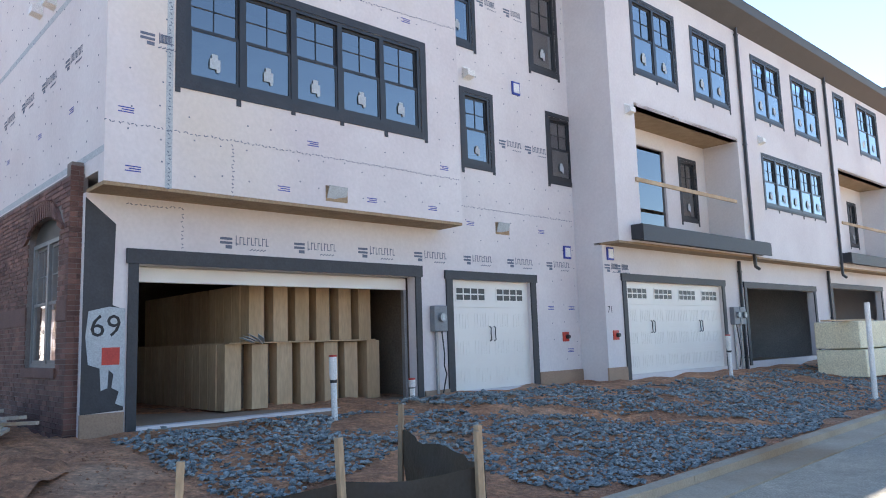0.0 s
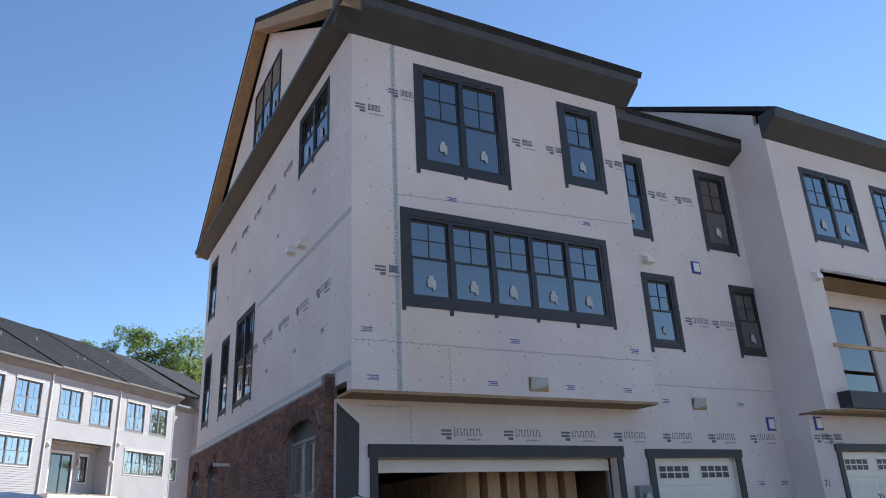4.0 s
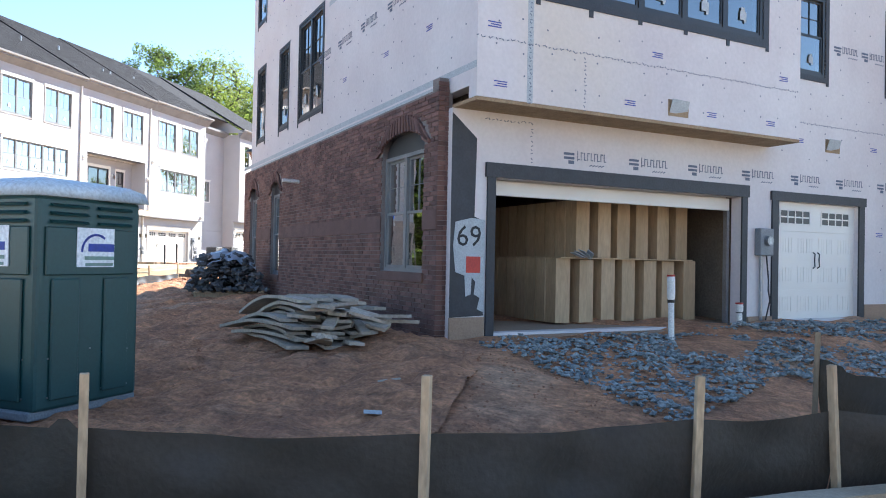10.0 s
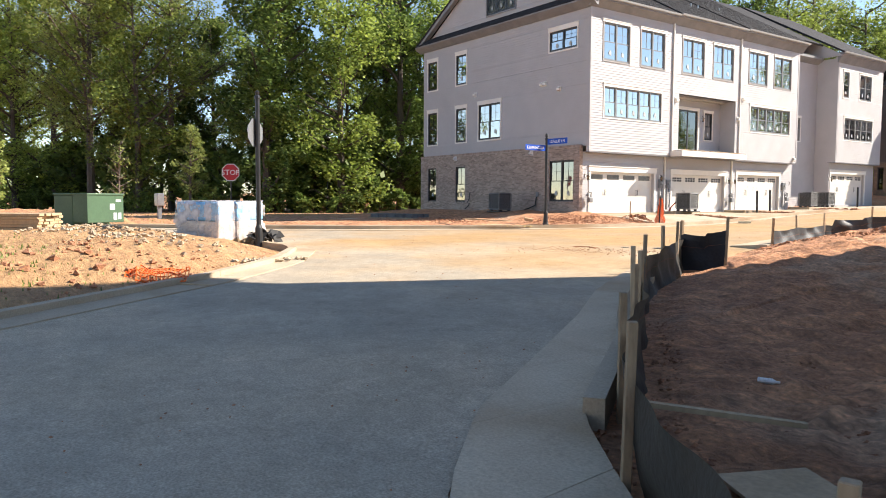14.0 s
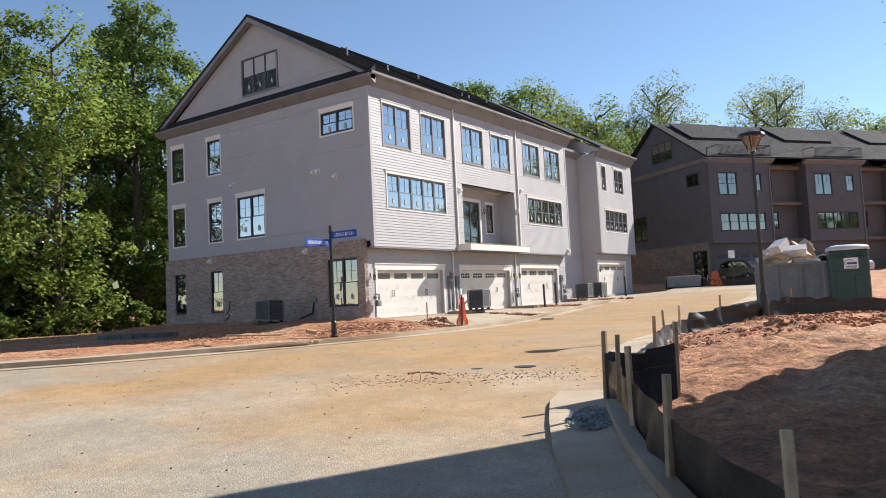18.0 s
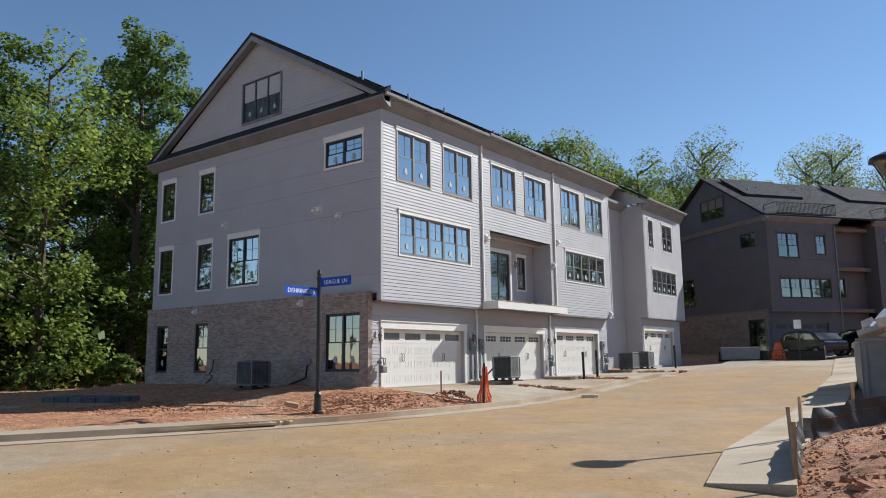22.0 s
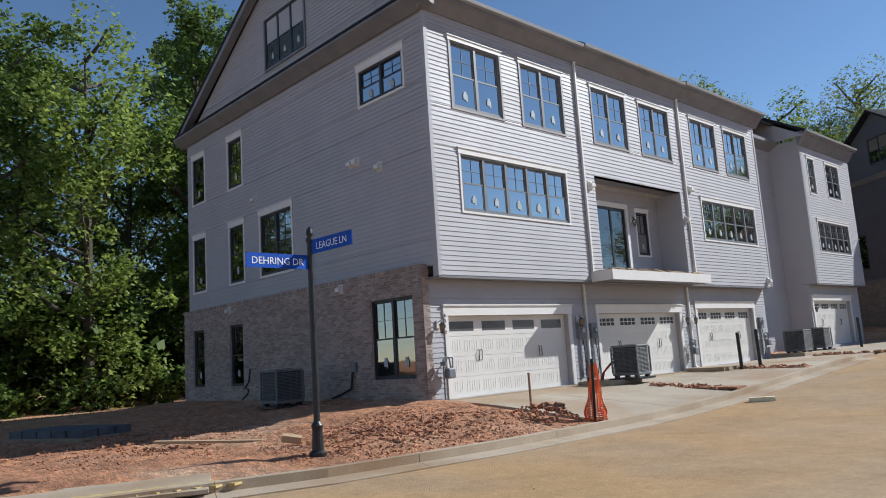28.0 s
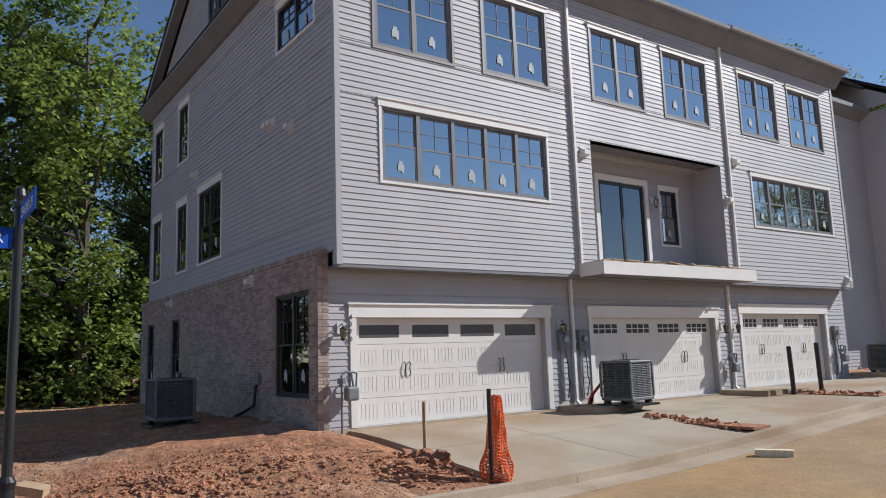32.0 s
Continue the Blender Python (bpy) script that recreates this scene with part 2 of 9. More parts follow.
# ---- mesh helpers ----
class MB:
    """Collects vertices and faces of one mesh."""

    def __init__(self):
        self.v, self.f = [], []

    def add(self, vs, fs):
        k = len(self.v)
        self.v.extend(tuple(p) for p in vs)
        self.f.extend(tuple(k + i for i in q) for q in fs)
        return self

    def box(self, x0, y0, z0, x1, y1, z1):
        return self.add([(x, y, z) for z in (z0, z1) for y in (y0, y1) for x in (x0, x1)],
                        [(0, 2, 3, 1), (4, 5, 7, 6), (0, 1, 5, 4), (2, 6, 7, 3), (0, 4, 6, 2), (1, 3, 7, 5)])

    def mbox(self, m, sx, sy, sz):
        """A box of that size, centred, under the matrix m."""
        k = len(self.v)
        self.box(-sx / 2, -sy / 2, -sz / 2, sx / 2, sy / 2, sz / 2)
        self.v[k:] = [tuple(m @ Vector(p)) for p in self.v[k:]]
        return self

    def prism(self, pts, a, b):
        """A polygon swept from offset vector a to b."""
        n = len(pts)
        vs = [tuple(Vector(p) + Vector(a)) for p in pts] + [tuple(Vector(p) + Vector(b)) for p in pts]
        return self.add(vs, [tuple(range(n))[::-1], tuple(range(n, 2 * n))] + [(i, (i + 1) % n, n + (i + 1) % n, n + i) for i in range(n)])

    def tube(self, pts, r, n=8, cap=True):
        """A round bar along pts; r is a number or one radius a point."""
        pts = [Vector(p) for p in pts]
        rs = r if isinstance(r, (list, tuple)) else [r] * len(pts)
        k = len(self.v)
        for i, p in enumerate(pts):
            d = (pts[min(i + 1, len(pts) - 1)] - pts[max(i - 1, 0)]).normalized()
            a = d.orthogonal().normalized() if i == 0 else (a - d * a.dot(d)).normalized()
            c = d.cross(a)
            for j in range(n):
                t = 2 * math.pi * j / n
                self.v.append(tuple(p + (a * math.cos(t) + c * math.sin(t)) * rs[i]))
        for i in range(len(pts) - 1):
            for j in range(n):
                self.f.append((k + i * n + j, k + i * n + (j + 1) % n, k + (i + 1) * n + (j + 1) % n, k + (i + 1) * n + j))
        if cap:
            self.f.append(tuple(k + j for j in range(n))[::-1])
            self.f.append(tuple(k + (len(pts) - 1) * n + j for j in range(n)))
        return self

    def mesh(self, name, material, smooth=False):
        me = bpy.data.meshes.new(name)
        me.from_pydata(self.v, [], self.f)
        me.materials.append(material)
        if smooth:
            me.polygons.foreach_set("use_smooth", [True] * len(me.polygons))
        me.update()
        return me


def part(name, data, material, parent, label="", m=None, smooth=False):
    """One mesh object under a thing or a part."""
    ob = new(name, data.mesh(name, material, smooth) if isinstance(data, MB) else data)
    ob.parent = parent
    if m is not None:
        ob.matrix_basis = m
    return tagged(ob, label) if label else ob


def thing(name, label, category, m=None, group="", kind=""):
    ob = new(name)
    ob.matrix_basis = m if m is not None else Matrix()
    return tagged(ob, label, category, group, kind)


def solo(name, data, material, label, category, m=None, group="", kind="", smooth=False):
    ob = new(name, data.mesh(name, material, smooth) if isinstance(data, MB) else data)
    if m is not None:
        ob.matrix_basis = m
    return tagged(ob, label, category, group, kind)


def bevelled(mb, width, segments=2):
    bm = bmesh.new()
    vs = [bm.verts.new(p) for p in mb.v]
    for q in mb.f:
        bm.faces.new([vs[i] for i in q])
    bmesh.ops.recalc_face_normals(bm, faces=bm.faces)
    bmesh.ops.bevel(bm, geom=[e for e in bm.edges if e.calc_face_angle(0) > 0.5], offset=width, segments=segments, profile=0.5, affect="EDGES")
    out = MB()
    bm.verts.index_update()
    out.add([v.co for v in bm.verts], [[v.index for v in f.verts] for f in bm.faces])
    bm.free()
    return out


def letters(text, size, depth=0.002, align="LEFT"):
    """A mesh of the built-in font's letters, standing in the xz plane and facing -y."""
    cu = bpy.data.curves.new("letters", "FONT")
    cu.body, cu.size, cu.extrude, cu.align_x, cu.resolution_u = text, size, depth, align, 2
    ob = new("letters_tmp", cu)
    ob.matrix_basis = pose(0, 0, 0, 90)
    dg = bpy.context.evaluated_depsgraph_get()
    dg.update()
    me = bpy.data.meshes.new_from_object(ob.evaluated_get(dg))
    me.transform(pose(0, 0, 0, 90))
    bpy.data.objects.remove(ob)
    bpy.data.curves.remove(cu)
    return me


def with_mat(me, material):
    me.materials.clear()
    me.materials.append(material)
    return me


def holes(u0, u1, w0, w1, gaps):
    """The rectangles of a wall from u0 to u1 and w0 to w1 that are left around the gaps (u0, u1, w0, w1)."""
    us = sorted({u0, u1, *[g[i] for g in gaps for i in (0, 1) if u0 < g[i] < u1]})
    ws = sorted({w0, w1, *[g[i] for g in gaps for i in (2, 3) if w0 < g[i] < w1]})
    out = []
    for a, b in zip(ws, ws[1:]):
        run = None
        for p, q in zip(us, us[1:]):
            cu, cw = (p + q) / 2, (a + b) / 2
            if any(g[0] < cu < g[1] and g[2] < cw < g[3] for g in gaps):
                if run:
                    out.append((*run, a, b))
                run = None
            else:
                run = (run[0], q) if run else (p, q)
        if run:
            out.append((*run, a, b))
    return out


def lattice(mb, us, ws, solid, at):
    """One connected slab: the solid cells of a grid, at(u, w, side) gives a corner on the face (0) or the back (1)."""
    ids = {}

    def vert(i, j, s):
        if (i, j, s) not in ids:
            ids[i, j, s] = len(mb.v)
            mb.v.append(tuple(at(us[i], ws[j], s)))
        return ids[i, j, s]
    n, m = len(us) - 1, len(ws) - 1
    full = [[solid((us[i] + us[i + 1]) / 2, (ws[j] + ws[j + 1]) / 2) for j in range(m)] for i in range(n)]
    for i in range(n):
        for j in range(m):
            if not full[i][j]:
                continue
            mb.f.append((vert(i, j, 0), vert(i + 1, j, 0), vert(i + 1, j + 1, 0), vert(i, j + 1, 0)))
            mb.f.append((vert(i, j, 1), vert(i, j + 1, 1), vert(i + 1, j + 1, 1), vert(i + 1, j, 1)))
            for di, dj, a, b in ((-1, 0, (i, j + 1), (i, j)), (1, 0, (i + 1, j), (i + 1, j + 1)), (0, -1, (i, j), (i + 1, j)), (0, 1, (i + 1, j + 1), (i, j + 1))):
                p, q = i + di, j + dj
                if not (0 <= p < n and 0 <= q < m and full[p][q]):
                    mb.f.append((vert(*a, 0), vert(*a, 1), vert(*b, 1), vert(*b, 0)))
    return mb


def cuts(u0, u1, w0, w1, gaps):
    us = sorted({u0, u1, *[g[i] for g in gaps for i in (0, 1) if u0 < g[i] < u1]})
    ws = sorted({w0, w1, *[g[i] for g in gaps for i in (2, 3) if w0 < g[i] < w1]})
    return us, ws, lambda u, w: not any(g[0] < u < g[1] and g[2] < w < g[3] for g in gaps)


def wall_x(mb, u0, u1, w0, w1, y, t, gaps=()):
    """A wall along x with openings, its face at y and t thick behind it."""
    return lattice(mb, *cuts(u0, u1, w0, w1, gaps), lambda u, w, s: (u, y + t * s, w))


def wall_y(mb, v0, v1, w0, w1, x, t, gaps=()):
    """A wall along y with openings, its face at x and t thick behind it."""
    return lattice(mb, *cuts(v0, v1, w0, w1, gaps), lambda u, w, s: (x + t * s, u, w))

# ---- parts of houses ----
HOUSE_A = pose(-4.01, 9.0, 0.55, 0, 0, 41.0)
HOUSE_B = pose(-32.14, 28.45, 0.95, 0, 0, 90.0)


def onto(side, x, z, y=0.0):
    """A frame on a house's wall: its x runs to the right along the wall as seen from outside, its y into the wall. side: front or gable."""
    if side == "front":
        return pose(x, y, z)
    return pose(y, x, z, 0, 0, -90)


def window(house, m, w, h, units=1, trim=None, head=0.12, rim=0.06, paper=True, muntin=True, label="dark framed double-hung window", arch=0.0, shelf=True, pane_mat=None, side_trim=None, skin=None):
    """A window whose opening starts at m's origin (its lower left corner), of one or more double-hung units."""
    fw = 0.055
    uw = w / units
    lights = []
    for i in range(units):
        lights.append((i * uw + (fw + 0.008 if i == 0 else fw * 0.8), (i + 1) * uw - (fw + 0.008 if i == units - 1 else fw * 0.8), fw, h - fw))
    k = wall_x(MB(), 0, w, 0, h, 0.0, 0.09, lights)
    skin = skin or DARK
    win = part("window", k, skin, house, label, m)
    for i in range(units):
        a, b = lights[i][0] + 0.001, lights[i][1] - 0.001
        mid = h * 0.5
        for lo, hi, y, nm in ((fw + 0.001, mid + 0.02, 0.03, "lower_sash"), (mid - 0.02, h - fw - 0.001, 0.06, "upper_sash")):
            mx, mz, e = (a + b) / 2, (lo + hi) / 2, 0.0045
            if muntin and nm == "upper_sash":
                bars = [(p, q, c, d) for p, q in ((a + 0.035, mx - e), (mx + e, b - 0.035)) for c, d in ((lo + 0.04, mz - e), (mz + e, hi - 0.04))]
            else:
                bars = [(a + 0.035, b - 0.035, lo + 0.04, hi - 0.04)]
            s = wall_x(MB(), a, b, lo, hi, y - 0.015, 0.027, bars)
            part(nm, s, skin, win)
            p = MB().add([(a + 0.03, y, lo + 0.035), (b - 0.03, y, lo + 0.035), (b - 0.03, y, hi - 0.035), (a + 0.03, y, hi - 0.035)], [(0, 1, 2, 3)])
            part("pane", p, pane_mat or (GLASS_BRIGHT if trim is TRIM else GLASS), win).visible_shadow = False
        if paper:
            cx, z0 = (a + b) / 2 + random.uniform(-0.03, 0.03), h * 0.16
            q = random.uniform(0.95, 1.1) * min(1.12, 1.4 * (b - a))
            s = MB().prism([(cx + p * q, 0, z0 + r * q) for p, r in ((-0.07, 0), (0.02, 0), (0.02, -0.04), (0.06, -0.04), (0.07, 0), (0.07, 0.13), (0.035, 0.13), (0.035, 0.19), (-0.045, 0.19), (-0.045, 0.13), (-0.07, 0.13))], (0, 0.008, 0), (0, 0.011, 0))
            part("sticker", s, STICKER, win, "white paper sticker on the glass")
    if trim:
        part("trim", wall_x(MB(), -rim, w + rim, -rim, h + 0.002, -0.035, 0.034, [(0.002, w - 0.002, -0.002, h + 0.001)]), side_trim or trim, win)
        if head:
            part("head_trim", MB().box(-rim - 0.02, -0.045, h + 0.004, w + rim + 0.02, 0.0, h + head), trim, win)
            if shelf:
                part("drip_cap", MB().box(-rim - 0.05, -0.07, h + head + 0.001, w + rim + 0.05, 0.0, h + head + 0.03), trim, win)
    return win


def flashing(house, m, w, h, units, rim=0.13):
    """Black tape round a new window, with its ragged ends hanging below the sill."""
    tape = part("flashing_tape", wall_x(MB(), -rim, w + rim, -rim, h + rim, -0.014, 0.01, [(0, w, 0, h)]), FLASH, house, "black flashing tape round the window opening", m)
    for i in range(units + 1):
        x = -rim + (w + 2 * rim - 0.07) * i / units
        part("tape_end", MB().box(x, -0.0135, -rim - 0.05 - 0.06 * random.random(), x + 0.07, -0.004, -rim - 0.001), FLASH, tape)
    return tape


def siding(parent, name, u0, u1, w0, w1, gaps, side, at, material, step=0.125, singles=0):
    """Lapped boards, each tilted out at its foot, cut round the gaps; the first ones are pieces of their own."""
    n = int(round((w1 - w0) / step))
    lone, rest = 0, MB()
    for i in range(n):
        a, b = w0 + i * step, min(w0 + (i + 1) * step, w1)
        for p, q, c, d in holes(u0, u1, a, b, [g for g in gaps if g[3] > a + 0.002 and g[2] < b - 0.002]):
            if d - c < 0.01 or q - p < 0.02:
                continue
            pts = [(0, -0.02, c), (0, -0.018, c + 0.012), (0, -0.004, d), (0, 0.0, d), (0, 0.0, c)]
            if side != "front":
                pts = [(y, 0, z) for _, y, z in pts]
            if lone < singles:
                lone += 1
                mb = MB().prism(pts, (p, at, 0) if side == "front" else (at, p, 0), (q, at, 0) if side == "front" else (at, q, 0))
                part("board", mb, material, parent)
            else:
                rest.prism(pts, (p, at, 0) if side == "front" else (at, p, 0), (q, at, 0) if side == "front" else (at, q, 0))
    if rest.v:
        tagged(part(name, rest, material, parent, "lapped siding boards"), kind="stuff")


def bricks(parent, u0, u1, w0, w1, gaps, side, at, material, one, singles=0, near=lambda u, w: True, blen=0.2, bh=0.0573, j=0.0095, band=None):
    """A running bond of real bricks in front of a mortar face; those near the given stretch are pieces of their own."""
    rest, lone = MB(), 0
    rng = random.Random(5)
    sizes = {}
    rows = int((w1 - w0) / (bh + j))
    for r in range(rows):
        z = w0 + r * (bh + j)
        u = u0 - (blen + j) / 2 * (r % 2)
        while u < u1:
            a, b = max(u, u0), min(u + blen, u1)
            u += blen + j
            if b - a < 0.03:
                continue
            if any(g[0] < b and g[1] > a and g[2] < z + bh - 0.01 and g[3] > z + 0.01 for g in gaps):
                a2 = [(a, b)]
                for g in gaps:
                    if g[2] < z + bh - 0.01 and g[3] > z + 0.01:
                        a2 = [s for p, q in a2 for s in ((p, min(q, g[0])), (max(p, g[1]), q)) if s[1] - s[0] > 0.025]
                spans = a2
            else:
                spans = [(a, b)]
            for p, q in spans:
                d = 0.012 + rng.uniform(-0.002, 0.003)
                if one and lone < singles and near((p + q) / 2, z):
                    lone += 1
                    key = (round(q - p, 2), round(d, 3))
                    if key not in sizes:
                        k = MB()
                        k.box(0, -key[1], 0, key[0], 0.003, bh) if side == "front" else k.box(-key[1], 0, 0, 0.003, key[0], bh)
                        sizes[key] = k.mesh("brick", one)
                    part("brick", sizes[key], None, parent, m=pose(p, at, z) if side == "front" else pose(at, p, z))
                elif side == "front":
                    rest.box(p, at - d, z, q, at + 0.003, z + bh)
                else:
                    rest.box(at - d, p, z, at + 0.003, q, z + bh)
    if rest.v:
        tagged(part("brickwork", rest, material, parent, "courses of brick"), kind="stuff")


def garage_door(house, m, w, h, style="panel", leaf=None):
    """A sectional door: four sections with pressed panels, a row of lights on top, two lift handles and hinges."""
    leaf = leaf or DOOR_WHITE
    sec = h / 4
    door = part("garage_door", MB().box(0.0, 0.02, 0, w, 0.045, h), leaf, house, "sectional garage door, white steel with pressed panels" if leaf is DOOR_WHITE else "dark garage door", m)
    for i in range(4):
        part("section", MB().box(0, 0.0, i * sec + 0.004, w, 0.0198, (i + 1) * sec - 0.004), leaf, door)
    cols = max(2, int(round(w / 1.22)) * 2)
    cw = w / cols
    for i in range(3):
        if style == "plain":
            break
        for c in range(cols):
            x0, x1 = c * cw + 0.09, (c + 1) * cw - 0.06
            z0, z1 = i * sec + 0.12, (i + 1) * sec - 0.1
            nb = 5
            wb = (x1 - x0 - 0.036) / nb
            p = wall_x(MB(), x0, x1, z0, z1, -0.004, 0.0037, [(x0 + 0.018 + wb * q + 0.01, x0 + 0.018 + wb * (q + 1) - 0.01, z0 + 0.018, z1 - 0.018) for q in range(nb)])
            part("panel", p, leaf, door)
    lights = max(2, int(round(w / 1.22)))
    lw = w / lights
    for c in range(lights):
        x0, x1 = c * lw + 0.16, (c + 1) * lw - 0.16
        z0, z1 = h - sec + 0.13, h - 0.14
        p = MB().box(x0, -0.004, z0, x1, -0.001, z1)
        part("door_light", p, LIGHT_GREY if style == "panel" else DARK, door)
        if style != "panel":
            cw_ = (x1 - x0) / 4
            mz = (z0 + z1) / 2
            q = wall_x(MB(), x0 - 0.012, x1 + 0.012, z0 - 0.012, z1 + 0.012, -0.012, 0.0075, [(x0 + cw_ * c_ + 0.012, x0 + cw_ * (c_ + 1) - 0.012, lo_, hi_) for c_ in range(4) for lo_, hi_ in ((z0 + 0.012, mz - 0.012), (mz + 0.012, z1 - 0.012))])
            part("glazing_grid", q, leaf, door)
    for s in ((w / 2 - 0.06, w / 2 + 0.06) if w < 3 else (w * 0.25 - 0.05, w * 0.25 + 0.06, w * 0.75 - 0.05, w * 0.75 + 0.06)):
        hnd = MB().tube([(s, -0.005, sec * 1.75), (s + 0.012, -0.04, sec * 1.8), (s - 0.008, -0.045, sec * 2.05), (s + 0.012, -0.04, sec * 2.24), (s, -0.005, sec * 2.3)], [0.012, 0.01, 0.012, 0.01, 0.012], 6)
        part("handle", hnd, BLACK, door, "black wrought handle")
    return door


def door_casing(house, m, w, h, material, jamb=0.15, head=0.26, proud=0.05, deep=0.0, lip=True):
    """Jambs and a head round a garage opening; deep: the reveal behind the wall's face."""
    for x0, x1 in ((-jamb, -0.001), (w + 0.001, w + jamb)):
        part("door_jamb", MB().box(x0, -proud, 0, x1, deep, h), material, house, "", m)
    top = part("door_head", MB().box(-jamb - 0.03, -proud - 0.012, h + 0.001, w + jamb + 0.03, deep, h + head), material, house, "", m)
    if lip:
        part("drip_cap", MB().box(-jamb - 0.06, -proud - 0.05, h + head + 0.001, w + jamb + 0.06, 0, h + head + 0.035), material, top)
    return top


def shingles(parent, x0, x1, ye, ze, yr, zr, name="roof", t=0.12, course=0.16, skin=None):
    """One slope of a roof from the eave (ye, ze) to the ridge (yr, zr), with lapped courses of tabs."""
    deck = MB()
    n = Vector((0, -(zr - ze), yr - ye)).normalized()
    if n.z < 0:
        n = -n
    e, r = Vector((0, ye, ze)), Vector((0, yr, zr))
    deck.prism([tuple(e), tuple(r), tuple(r - n * t), tuple(e - n * t)], (x0, 0, 0), (x1, 0, 0))
    roof = part(name, deck, SHINGLE, parent, "charcoal asphalt shingle roof slope")
    if skin is not None:
        s = MB()
        d = (r - e)
        ln = d.length
        d.normalize()
        k = int(ln / course)
        rng = random.Random(3)
        for i in range(k):
            a = e + d * (i * course)
            b = e + d * min((i + 1.25) * course, ln)
            x = x0
            while x < x1:
                w = rng.choice((0.3, 0.45, 0.6))
                q = min(x + w, x1)
                s.add([(x, *(a + n * 0.016)[1:]), (q, *(a + n * 0.016)[1:]), (q, *(b + n * 0.004)[1:]), (x, *(b + n * 0.004)[1:]), (x, *(a + n * 0.001)[1:]), (q, *(a + n * 0.001)[1:])], [(0, 1, 2, 3), (4, 5, 1, 0)])
                x = q
        tagged(part("shingle_layer", s, SHINGLE, roof), kind="stuff")
    return roof


def downspout(house, x, z0, z1, y, material=TRIM):
    pipe = part("downspout", MB().tube([(x, y - 0.055, z1), (x, y - 0.055, z0 + 0.2), (x, y - 0.06, z0 + 0.12), (x, y - 0.17, z0 + 0.03)], 0.05, 4), material, house, "square metal downspout")
    for z in (z0 + 0.5, (z0 + z1) / 2, z1 - 0.3):
        part("bracket", MB().box(x - 0.055, y - 0.1, z, x + 0.055, y - 0.004, z + 0.04), material, pipe)
    return pipe


def vent_hood(house, m, material=WHITE_PLASTIC):
    k = MB().box(-0.11, -0.02, -0.13, 0.11, 0, 0.13)
    k.prism([(0, -0.02, 0.1), (0, -0.16, 0.03), (0, -0.16, -0.07), (0, -0.02, -0.11)], (-0.09, 0, 0), (0.09, 0, 0))
    return part("vent_hood", k, material, house, "white plastic vent hood", m)

# ---- the finished grey row house ----
def gaps_of(ws):
    return [(x, x + w, z, z + h) for x, z, w, h, *_ in ws]


def rooms(house, x0, x1, y0, y1, floors, material, dark=ROOM):
    """Floors, ceilings and a back wall behind the windows."""
    for z in floors:
        part("floor_slab", MB().box(x0 + 0.25, y0 + 0.25, z - 0.28, x1 - 0.25, y1 - 0.25, z), material, house)
    k = MB()
    k.box(x0 + 0.25, y0 + 4.5, floors[0], x1 - 0.25, y0 + 4.62, floors[-1] - 0.28)
    part("inner_wall", k, material, house)


